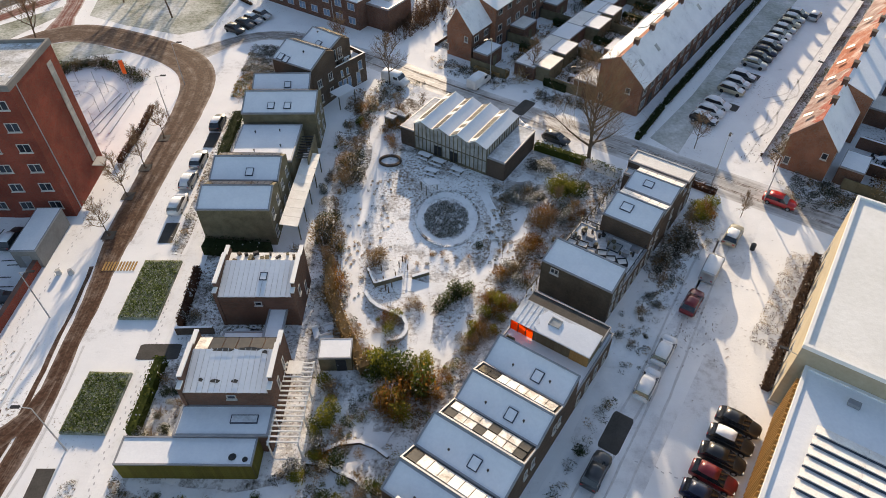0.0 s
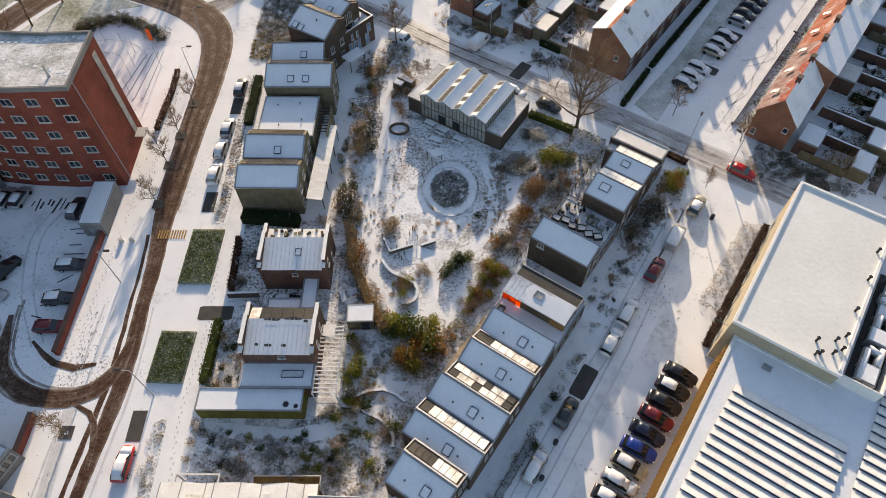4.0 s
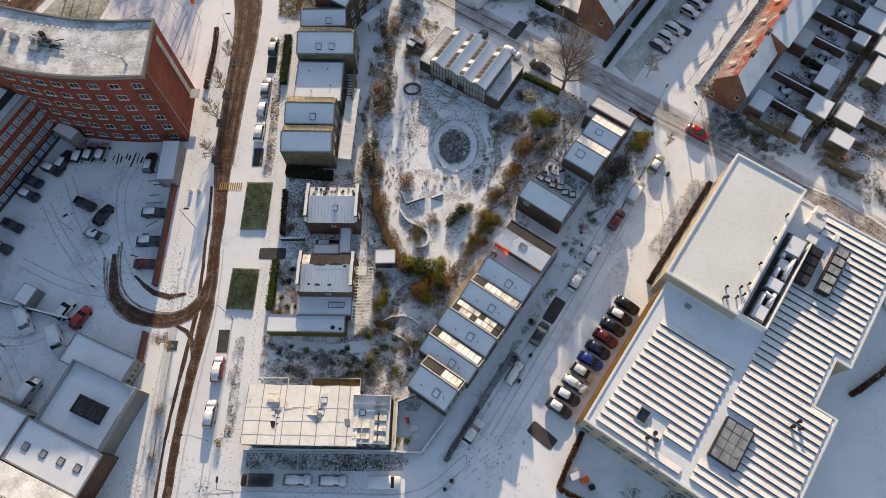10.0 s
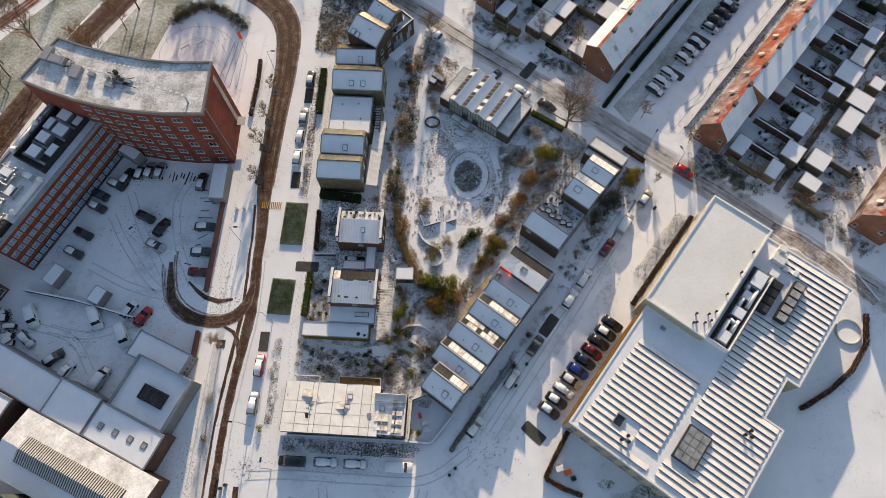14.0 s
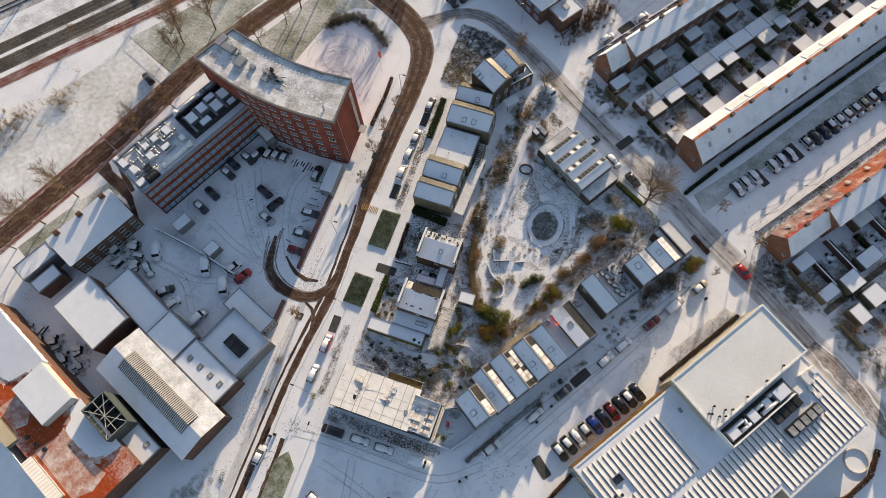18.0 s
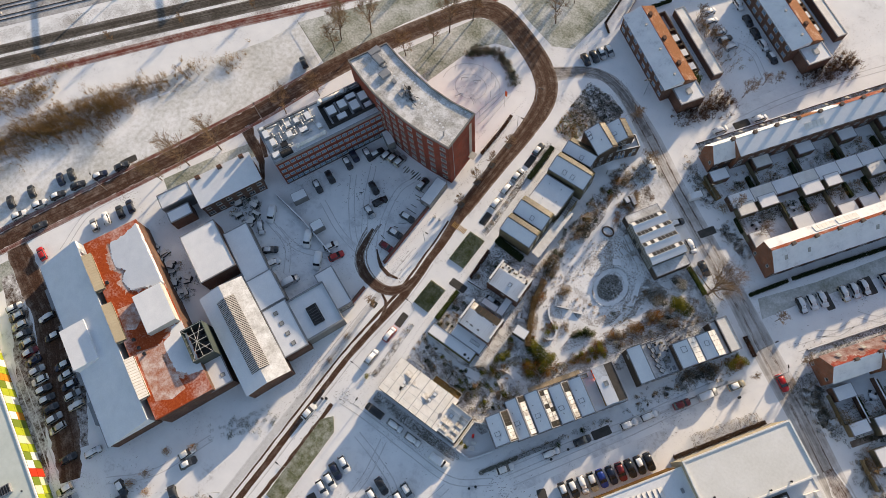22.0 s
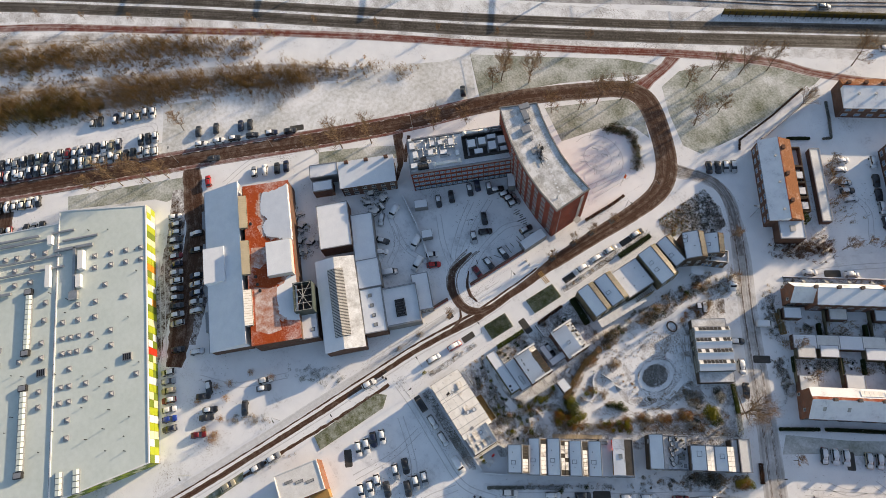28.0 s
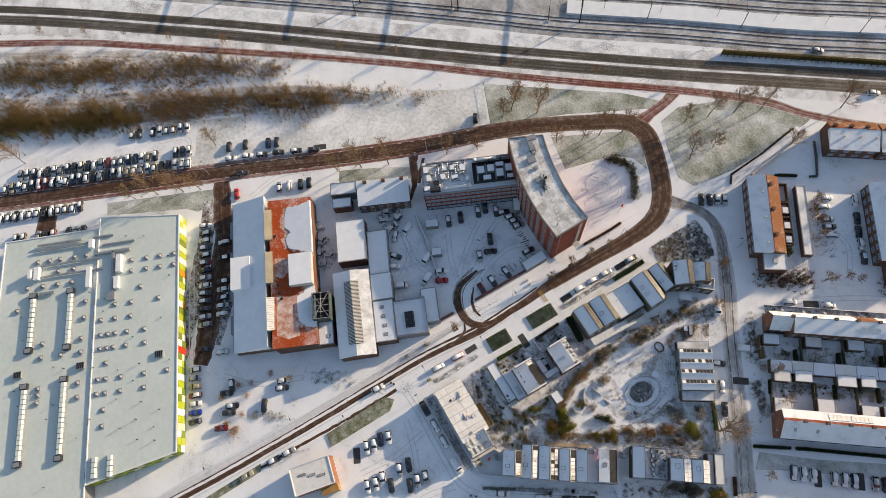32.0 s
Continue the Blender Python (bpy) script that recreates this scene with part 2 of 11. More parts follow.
mat_orange_roof = patchy("orange_metal_roof_with_snow", (0.30, 0.045, 0.010), (0.42, 0.085, 0.022), (0.55, 0.40, 0.35), (0.74, 0.68, 0.66), 0.24, 0.13, 2.2, 0.12, 0.6, 0.03)
mat_orange_frost = patchy("frosted_orange_roof", (0.34, 0.09, 0.035), (0.46, 0.16, 0.075), (0.52, 0.38, 0.33), (0.74, 0.69, 0.67), 0.50, 0.5, 3.0, 0.16, 0.7, 0.03)
mat_red_tiles = patchy("red_roof_tiles_with_snow", (0.20, 0.045, 0.022), (0.32, 0.08, 0.036), (0.30, 0.20, 0.18), (0.5, 0.44, 0.42), 0.30, 0.3, 3.6, 0.10, 0.8, 0.05)
mat_bare_tiles = patchy("bare_red_roof_tiles", (0.17, 0.018, 0.010), (0.28, 0.036, 0.017), (0.26, 0.15, 0.13), (0.36, 0.28, 0.27), 0.18, 0.9, 5.0, 0.2, 0.8, 0.05)
mat_frost_tiles = patchy("frosted_roof_tiles", (0.12, 0.032, 0.024), (0.20, 0.056, 0.04), (0.24, 0.19, 0.185), (0.44, 0.40, 0.40), 0.52, 0.4, 4.5, 0.14, 0.8, 0.05)
mat_tile_snow = patchy("snow_on_roof_tiles", (0.34, 0.33, 0.35), (0.5, 0.5, 0.53), SNOW_A, SNOW_B, 0.85, 0.3, 2.5, 0.12, 0.85, 0.05)
mat_gravel_roof = patchy("gravel_roof_under_snow", (0.30, 0.29, 0.27), (0.42, 0.41, 0.39), (0.66, 0.66, 0.66), (0.80, 0.80, 0.81), 0.56, 0.35, 3.2, 0.09, 0.9, 0.06)


def bricks(name, a, b, mortar, scale=1.0, rough=0.85):
    m, t, p = nodes_of(name)
    at = local(t)
    sep = t.nodes.new("ShaderNodeSeparateXYZ")
    t.links.new(at, sep.inputs[0])
    com = t.nodes.new("ShaderNodeCombineXYZ")
    t.links.new(calc(t, 'ADD', sep.outputs[0], sep.outputs[1]), com.inputs[0])
    t.links.new(sep.outputs[2], com.inputs[1])
    br = t.nodes.new("ShaderNodeTexBrick")
    t.links.new(com.outputs[0], br.inputs["Vector"])
    br.inputs["Scale"].default_value = scale
    br.inputs["Brick Width"].default_value, br.inputs["Row Height"].default_value, br.inputs["Mortar Size"].default_value = 0.22, 0.065, 0.007
    br.inputs["Color1"].default_value, br.inputs["Color2"].default_value, br.inputs["Mortar"].default_value = (*a, 1), (*b, 1), (*mortar, 1)
    stain = ramp(t, noise_tex(t, at, 0.35, 5), [(0.35, (0.72, 0.72, 0.72)), (0.65, (1.1, 1.08, 1.05))])
    t.links.new(mix(t, 1.0, br.outputs["Color"], stain, 'MULTIPLY'), p.inputs["Base Color"])
    p.inputs["Roughness"].default_value, p.inputs["Specular IOR Level"].default_value = rough, 0.15
    bump(t, p, br.outputs["Fac"], -0.3, 0.01)
    return m


mat_brick_red = bricks("red_brick", (0.28, 0.060, 0.038), (0.20, 0.040, 0.027), (0.18, 0.105, 0.085))
mat_brick_brown = bricks("brown_brick", (0.18, 0.092, 0.064), (0.115, 0.062, 0.045), (0.15, 0.125, 0.11))
mat_brick_grey = bricks("grey_brown_brick", (0.125, 0.088, 0.064), (0.08, 0.058, 0.044), (0.115, 0.10, 0.09))
mat_brick_orange = bricks("orange_brick", (0.30, 0.12, 0.065), (0.24, 0.09, 0.05), (0.25, 0.2, 0.17))
mat_timber = plain("weathered_timber", (0.105, 0.092, 0.058), (0.20, 0.175, 0.115), 0.8, 0.85, 0, 0.02, 12, 0.25)
mat_timber_green = plain("mossy_green_timber", (0.10, 0.095, 0.018), (0.20, 0.18, 0.035), 0.7, 0.85, 0, 0.02, 12, 0.3)
mat_timber_gold = plain("golden_timber", (0.30, 0.17, 0.055), (0.42, 0.26, 0.10), 0.8, 0.7, 0, 0.02, 10, 0.3)
mat_timber_pale = plain("pale_timber", (0.42, 0.34, 0.24), (0.55, 0.46, 0.34), 0.8, 0.75, 0, 0.02, 10, 0.3)
mat_render_grey = plain("grey_render", (0.17, 0.165, 0.16), (0.24, 0.235, 0.23), 0.3, 0.85, 0, 0.01)
mat_render_cream = plain("cream_render", (0.36, 0.31, 0.225), (0.44, 0.385, 0.29), 0.3, 0.8, 0, 0.01)
mat_concrete = plain("pale_concrete", (0.42, 0.41, 0.39), (0.55, 0.54, 0.52), 0.6, 0.85, 0, 0.01)
mat_frame = plain("grey_white_window_paint", (0.40, 0.40, 0.39), (0.52, 0.52, 0.51), 0.8, 0.6, 0, 0.0)
mat_white = plain("white_paint", (0.70, 0.70, 0.69), (0.80, 0.80, 0.79), 0.5, 0.55, 0, 0.0)
mat_trim = plain("zinc_trim", (0.24, 0.25, 0.27), (0.34, 0.35, 0.37), 0.6, 0.5, 0.3, 0.0)
mat_dark = plain("dark_metal", (0.028, 0.028, 0.03), (0.055, 0.055, 0.058), 0.8, 0.5, 0.4, 0.0)
# the shade behind the hall's roof panels, put into a dark colour
mat_panel_shade = plain("grey_blue_panel_shade", (0.07, 0.085, 0.12), (0.11, 0.13, 0.17), 0.8, 0.6, 0.0, 0.0)
mat_navy = plain("dark_navy_metal", (0.02, 0.028, 0.05), (0.04, 0.05, 0.075), 0.8, 0.5, 0.2, 0.0)
mat_steel = plain("galvanised_steel", (0.34, 0.35, 0.36), (0.48, 0.49, 0.5), 1.2, 0.4, 0.6, 0.0)
mat_bitumen = plain("bare_bitumen", (0.05, 0.048, 0.045), (0.09, 0.085, 0.08), 0.6, 0.85, 0, 0.01)
mat_brown_roof = plain("brown_bare_roof", (0.085, 0.062, 0.045), (0.13, 0.10, 0.075), 0.6, 0.8, 0, 0.02)
mat_pv = plain("solar_panel", (0.036, 0.030, 0.021), (0.062, 0.052, 0.036), 0.5, 0.19, 0.0, 0.0, 4, 0.5, 0.4)
mat_pv_half = patchy("half_snowed_panel", (0.10, 0.085, 0.065), (0.17, 0.14, 0.11), (0.56, 0.52, 0.47), (0.78, 0.76, 0.73), 0.72, 0.8, 4.0, 0.14, 0.5, 0.01)
mat_clad = plain("weathered_dark_cladding", (0.06, 0.048, 0.035), (0.11, 0.09, 0.066), 0.5, 0.85, 0, 0.03, 7, 0.1)
mat_pv_dark = plain("dark_solar_panel", (0.025, 0.025, 0.028), (0.05, 0.048, 0.048), 0.5, 0.55, 0.0, 0.0, 4, 0.5, 0.25)
mat_pv_snow = plain("snowed_solar_panel", (0.66, 0.64, 0.61), (0.82, 0.81, 0.79), 0.6, 0.6, 0, 0.01, 8, 0.12)
mat_orange_ply = plain("orange_cladding", (0.75, 0.10, 0.012), (0.90, 0.20, 0.03), 1.5, 0.45, 0, 0.0, 6, 0.2)
mat_glow_orange, t_, p_ = nodes_of("translucent_orange_sheet")
tr_ = t_.nodes.new("ShaderNodeBsdfTranslucent")
mx_ = t_.nodes.new("ShaderNodeMixShader")
for n_ in (p_, tr_):
    t_.links.new(ramp(t_, noise_tex(t_, local(t_), 1.4), [(0.3, (0.95, 0.20, 0.012)), (0.7, (1.0, 0.30, 0.03))]), n_.inputs[0])
mx_.inputs[0].default_value = 0.78
t_.links.new(p_.outputs[0], mx_.inputs[1])
t_.links.new(tr_.outputs[0], mx_.inputs[2])
t_.links.new(mx_.outputs[0], t_.nodes["Material Output"].inputs[0])
mat_bark = plain("grey_brown_bark", (0.10, 0.072, 0.05), (0.18, 0.13, 0.09), 2.0, 0.95, 0, 0.01)
mat_twig = plain("bare_twigs", (0.17, 0.11, 0.062), (0.29, 0.195, 0.115), 0.7, 0.95, 0, 0.0)
mat_rail = plain("brown_rail_steel", (0.09, 0.06, 0.045), (0.15, 0.11, 0.09), 1.0, 0.5, 0.5, 0.0)
mat_rubber = plain("black_rubber", (0.012, 0.012, 0.012), (0.025, 0.025, 0.025), 4.0, 0.8, 0, 0.0)
mat_bin = plain("dark_plastic", (0.03, 0.032, 0.034), (0.05, 0.052, 0.055), 2.0, 0.5, 0, 0.0)


def glass_like(name, tint, rough=0.08):
    m, t, p = nodes_of(name)
    at = place(t)
    t.links.new(ramp(t, noise_tex(t, at, 0.9, 2), [(0.3, tint), (0.7, tuple(v * 2.2 for v in tint))]), p.inputs["Base Color"])
    p.inputs["Roughness"].default_value, p.inputs["Specular IOR Level"].default_value = rough, 0.8
    return m


mat_pane = glass_like("window_pane", (0.014, 0.018, 0.024))
mat_pane_blue = glass_like("blue_window_pane", (0.10, 0.16, 0.24))
mat_car_glass = glass_like("car_glass", (0.012, 0.014, 0.018), 0.05)
mat_frosted = glass_like("frosted_skylight", (0.2, 0.2, 0.19), 0.3)


def leafy(name, tones, snow=0.0, rough=0.8):
    """Leaves or twigs in several tones, one tone an island; some carry snow."""
    m, t, p = nodes_of(name)
    rnd = t.nodes.new("ShaderNodeNewGeometry").outputs["Random Per Island"]
    stops = [((i + 0.5) / len(tones) * (1 - snow), c) for i, c in enumerate(tones)]
    if snow:
        stops += [(1 - snow + 0.01, tones[-1]), (1 - snow + 0.03, (0.66, 0.68, 0.71))]
    tone = ramp(t, rnd, stops)
    t.links.new(tone, p.inputs["Base Color"])
    p.inputs["Roughness"].default_value, p.inputs["Specular IOR Level"].default_value = rough, 0.15
    thin, both = t.nodes.new("ShaderNodeBsdfTranslucent"), t.nodes.new("ShaderNodeMixShader")
    t.links.new(tone, thin.inputs[0])
    both.inputs[0].default_value = 0.5
    t.links.new(p.outputs[0], both.inputs[1])
    t.links.new(thin.outputs[0], both.inputs[2])
    t.links.new(both.outputs[0], t.nodes["Material Output"].inputs[0])
    return m


leaf_green = leafy("green_leaves", [(0.035, 0.055, 0.014), (0.065, 0.09, 0.02), (0.11, 0.13, 0.03)], 0.10)
leaf_turf = leafy("frosted_turf_blades", [(0.06, 0.09, 0.022), (0.105, 0.145, 0.036), (0.17, 0.215, 0.062), (0.26, 0.30, 0.13), (0.46, 0.49, 0.42)])
leaf_dark = leafy("dark_evergreen", [(0.018, 0.030, 0.012), (0.03, 0.046, 0.018), (0.05, 0.066, 0.028)], 0.05)
leaf_brown = leafy("brown_dry_twigs", [(0.19, 0.125, 0.058), (0.31, 0.21, 0.10), (0.42, 0.30, 0.155)], 0.12)
leaf_rust = leafy("rust_brown_leaves", [(0.24, 0.095, 0.024), (0.36, 0.17, 0.04), (0.44, 0.27, 0.085)], 0.08)
leaf_grey = leafy("grey_green_heather_with_snow", [(0.12, 0.125, 0.10), (0.18, 0.18, 0.15), (0.26, 0.26, 0.23)], 0.36)
leaf_heath = leafy("dark_grey_heath", [(0.055, 0.055, 0.042), (0.09, 0.088, 0.068), (0.13, 0.125, 0.10)], 0.14)
leaf_olive = leafy("olive_leaves", [(0.11, 0.12, 0.02), (0.20, 0.20, 0.03), (0.29, 0.27, 0.05)], 0.02)
leaf_wood = leafy("ochre_bare_thicket", [(0.20, 0.125, 0.06), (0.30, 0.20, 0.095), (0.40, 0.285, 0.14)], 0.0)
leaf_thicket = leafy("dark_red_brown_twigs", [(0.10, 0.06, 0.04), (0.16, 0.10, 0.065), (0.23, 0.15, 0.10)], 0.0)
leaf_moss = leafy("mossy_ochre_twigs", [(0.085, 0.075, 0.025), (0.15, 0.125, 0.045), (0.24, 0.19, 0.075)], 0.0)
leaf_umber = leafy("dark_brown_bedding", [(0.05, 0.032, 0.024), (0.085, 0.055, 0.04), (0.12, 0.08, 0.06)], 0.06)
leaf_redbrown = leafy("dark_red_hedge", [(0.06, 0.028, 0.018), (0.10, 0.045, 0.026), (0.13, 0.07, 0.045)], 0.20)

PAINTS = {}
for paint, tone, shine in (("black", (0.012, 0.012, 0.014), 0.0), ("graphite", (0.05, 0.053, 0.058), 0.5), ("silver", (0.42, 0.43, 0.44), 0.6), ("white", (0.72, 0.72, 0.72), 0.0),
                           ("red", (0.42, 0.012, 0.012), 0.0), ("dark_red", (0.17, 0.012, 0.016), 0.2), ("blue", (0.015, 0.05, 0.30), 0.2), ("navy", (0.016, 0.024, 0.055), 0.3), ("beige", (0.42, 0.38, 0.28), 0.3), ("green", (0.02, 0.28, 0.07), 0.0)):
    m_, t_, p_ = nodes_of("car_paint_" + paint)
    t_.links.new(ramp(t_, noise_tex(t_, local(t_), 1.2), [(0.3, tuple(v * 0.88 for v in tone)), (0.7, tuple(min(1, v * 1.1) for v in tone))]), p_.inputs["Base Color"])
    p_.inputs["Roughness"].default_value, p_.inputs["Metallic"].default_value = 0.3, shine
    p_.inputs["Coat Weight"].default_value = 0.5
    PAINTS[paint] = m_


# ---- mesh helpers ----
class Build:
    """Vertices and faces of one mesh."""

    def __init__(self):
        self.v, self.f, self.uv = [], [], []

    def add(self, pts, faces):
        n = len(self.v)
        self.v += [tuple(p) for p in pts]
        self.f += [tuple(n + i for i in f) for f in faces]
        return self

    def box(self, x0, y0, z0, x1, y1, z1, m=None):
        pts = [(x, y, z) for z in (z0, z1) for x, y in ((x0, y0), (x1, y0), (x1, y1), (x0, y1))]
        if m is not None:
            pts = [m @ Vector(p) for p in pts]
        return self.add(pts, [(3, 2, 1, 0), (4, 5, 6, 7), (0, 1, 5, 4), (1, 2, 6, 5), (2, 3, 7, 6), (3, 0, 4, 7)])

    def prism(self, poly, z0, z1):
        n = len(poly)
        tops = [z1] * n if isinstance(z1, (int, float)) else z1
        pts = [(x, y, z0) for x, y in poly] + [(x, y, z) for (x, y), z in zip(poly, tops)]
        return self.add(pts, [tuple(reversed(range(n))), tuple(range(n, 2 * n))] + [(i, (i + 1) % n, n + (i + 1) % n, n + i) for i in range(n)])

    def ring(self, poly, inner, z0, z1):
        """A frame between two outlines of the same number of corners."""
        n = len(poly)
        pts = [(x, y, z) for z in (z0, z1) for p in (poly, inner) for x, y in p]
        fs = []
        for i in range(n):
            j = (i + 1) % n
            fs += [(i, j, 2 * n + j, 2 * n + i), (n + j, n + i, 3 * n + i, 3 * n + j), (2 * n + i, 2 * n + j, 3 * n + j, 3 * n + i), (j, i, n + i, n + j)]
        return self.add(pts, fs)

    def tube(self, a, b, r0, r1, n=6):
        a, b = Vector(a), Vector(b)
        q = (b - a).to_track_quat('Z', 'Y')
        pts = []
        for c, r in ((a, r0), (b, r1)):
            pts += [c + q @ Vector((r * math.cos(2 * math.pi * i / n), r * math.sin(2 * math.pi * i / n), 0)) for i in range(n)]
        return self.add(pts, [(i, (i + 1) % n, n + (i + 1) % n, n + i) for i in range(n)] + [tuple(range(n, 2 * n)), tuple(reversed(range(n)))])

    def dome(self, x, y, z, rx, ry, rz, n=10, k=4):
        pts = []
        for j in range(k):
            a = j / k * math.pi / 2
            pts += [(x + rx * math.cos(a) * math.cos(2 * math.pi * i / n), y + ry * math.cos(a) * math.sin(2 * math.pi * i / n), z + rz * math.sin(a)) for i in range(n)]
        pts.append((x, y, z + rz))
        fs = [(j * n + i, j * n + (i + 1) % n, (j + 1) * n + (i + 1) % n, (j + 1) * n + i) for j in range(k - 1) for i in range(n)]
        fs += [((k - 1) * n + i, (k - 1) * n + (i + 1) % n, k * n) for i in range(n)]
        return self.add(pts, fs)

    def mesh(self, name, mat, smooth=False):
        me = bpy.data.meshes.new(name)
        me.from_pydata(self.v, [], self.f)
        if self.uv:
            layer = me.uv_layers.new(name="strip")
            flat = [self.uv[i] for f in self.f for i in f]
            layer.data.foreach_set("uv", [c for p in flat for c in p])
        me.materials.append(mat)
        if smooth:
            me.polygons.foreach_set("use_smooth", [True] * len(me.polygons))
        me.update()
        return me


def rect(w, d, x=0.0, y=0.0):
    return [(x - w / 2, y - d / 2), (x + w / 2, y - d / 2), (x + w / 2, y + d / 2), (x - w / 2, y + d / 2)]


def thing(name, x, y, rz=0.0, label="", category="", group="", kind="", z=0.0):
    ob = new(name)
    ob.empty_display_size = 0.5
    ob.matrix_basis = pose(x, y, z, 0, 0, rz)
    return tagged(ob, label, category, group, kind)


def part(name, b, mat, parent, label="", m=None, smooth=False):
    """Links a mesh (a Build, or mesh data to share) as one part under a thing or a part."""
    ob = new(name, b if isinstance(b, bpy.types.Mesh) else b.mesh(name, mat, smooth))
    ob.parent = parent
    if m is not None:
        ob.matrix_basis = m
    return tagged(ob, label)


def solo(name, b, mat, label, category, group="", kind="", m=None, smooth=False):
    ob = new(name, b if isinstance(b, bpy.types.Mesh) else b.mesh(name, mat, smooth))
    if m is not None:
        ob.matrix_basis = m
    return tagged(ob, label, category, group, kind)


SHARED = {}


def shared(key, maker):
    if key not in SHARED:
        SHARED[key] = maker()
    return SHARED[key]


def curve_points(pts, step=3.0):
    """A smooth line through a few marks."""
    ps = [Vector(p) for p in pts]
    ps = [ps[0] * 2 - ps[1]] + ps + [ps[-1] * 2 - ps[-2]]
    out = []
    for i in range(1, len(ps) - 2):
        a, b, c, d = ps[i - 1:i + 3]
        n = max(1, int((c - b).length / step))
        for k in range(n):
            s = k / n
            out.append(0.5 * (2 * b + (c - a) * s + (2 * a - 5 * b + 4 * c - d) * s * s + (3 * b - a - 3 * c + d) * s ** 3))
    return out + [ps[-2]]


def ribbon(name, pts, width, z, mat, label, category="road", kind="structure", ragged=0.0, thick=0.0, group=""):
    """A strip of ground along a line. width: metres, or one for each mark."""
    line = curve_points([(p[0], p[1], 0) for p in pts], 1.5)
    marks = [Vector((p[0], p[1], 0)) for p in pts]
    b, n = Build(), len(line)
    rng = random.Random(len(name) * 31 + n)
    run = 0.0
    for i, p in enumerate(line):
        t = (line[min(i + 1, n - 1)] - line[max(i - 1, 0)]).normalized()
        side = Vector((-t.y, t.x, 0))
        if isinstance(width, (int, float)):
            w = width
        else:
            ds = sorted((((p - q).length, k) for k, q in enumerate(marks)))[:2]
            w = (width[ds[0][1]] * ds[1][0] + width[ds[1][1]] * ds[0][0]) / (ds[0][0] + ds[1][0] + 1e-6)
        for k, s in enumerate((-0.5, -0.17, 0.17, 0.5)):
            q = p + side * (w * s + (rng.uniform(-ragged, ragged) if abs(s) > 0.4 else 0))
            b.v.append((q.x, q.y, z))
            b.uv.append((run, s + 0.5))
        run += 1.5
    b.f = [(4 * i + k, 4 * i + 4 + k, 4 * i + 5 + k, 4 * i + 1 + k) for i in range(n - 1) for k in range(3)]
    b.f = [tuple(reversed(f)) for f in b.f]
    return solo(name, b, mat, label, category, group, kind)


def sheet(name, poly, z, mat, label, category="ground", kind="structure"):
    b = Build()
    b.add([(x, y, z) for x, y in poly], [tuple(range(len(poly)))])
    return solo(name, b, mat, label, category, "", kind)

def grass_tufts(w, d, z, n, size=0.16):
    """Small upright blades strewn over a bed."""
    r, b = random.Random(n), Build()
    for _ in range(n):
        x, y = r.uniform(-w / 2 + 0.1, w / 2 - 0.1), r.uniform(-d / 2 + 0.1, d / 2 - 0.1)
        a, h = r.uniform(0, 6.28), size * r.uniform(0.6, 1.6)
        c, s = math.cos(a) * size * 0.7, math.sin(a) * size * 0.7
        b.add([(x - c, y - s, z), (x + c, y + s, z), (x + c * 0.4 + r.uniform(-.08, .08), y + s * 0.4 + r.uniform(-.08, .08), z + h)], [(0, 1, 2)])
    return b


# ---- ground, roads and paths ----
b = Build()
N = 24
for j in range(N + 1):
    for i in range(N + 1):
        b.v.append((-1500 + 3000 * i / N, -1400 + 3000 * j / N, 0.0))
b.f = [(j * (N + 1) + i, j * (N + 1) + i + 1, (j + 1) * (N + 1) + i + 1, (j + 1) * (N + 1) + i) for j in range(N) for i in range(N)]
solo("ground", b, mat_ground, "level snow-covered town ground with thin brown patches", "ground", "", "structure")

ribbon("road_ring", [(-205, -160), (-172.5, -89), (-155, -51), (-138, -13.4), (-120.5, 23.4), (-108.4, 51), (-101.3, 70.2), (-93.2, 88.5), (-84.5, 104), (-77.6, 114.5), (-70, 117.8), (-57.6, 113.6), (-47.5, 107.5), (-42.8, 100.5), (-41.7, 90), (-42.1, 76), (-42.4, 60)],
       [8, 8, 7.9, 7.8, 7.4, 7.0, 6.6, 6.2, 6.2, 6.4, 7, 6.6, 6.6, 6, 5.0, 4.4, 3.8], 0.03, mat_slush, "wet brown slush road between snowy verges")
WHEEL = [(-42.4, 62), (-42.1, 55.6), (-41.7, 50.0), (-41.6, 43.5), (-41.4, 38.4), (-41.4, 31.4), (-42.0, 25.7), (-42.7, 18.4), (-43.2, 11.5), (-43.3, 4.9), (-43.4, -8), (-43.5, -22), (-43.9, -40), (-44.5, -58), (-45.7, -80), (-47, -110)]
ribbon("road_main", WHEEL, [3.6, 2.7, 2.2, 2.0, 2.0, 2.2, 1.8, 1.6, 1.4, 1.4, 1.5, 1.5, 1.5, 1.5, 1.5, 1.5], 0.026, mat_slush, "brown wheel track on a snowy road", ragged=0.08)
ribbon("road_rut", [(x - 1.75, y) for x, y in WHEEL[1:]], [0.5, 0.5, 0.5, 0.6, 0.8, 0.8, 0.6, 0.5, 0.45, 0.45, 0.4, 0.4, 0.4, 0.4, 0.4], 0.027, mat_slush, "narrow brown wheel rut in snow", "wheel rut", ragged=0.08)
ribbon("road_rut", [(x + 1.5, y) for x, y in WHEEL[3:]], 0.3, 0.024, mat_mark, "faint wheel rut in snow", "wheel rut", ragged=0.06)
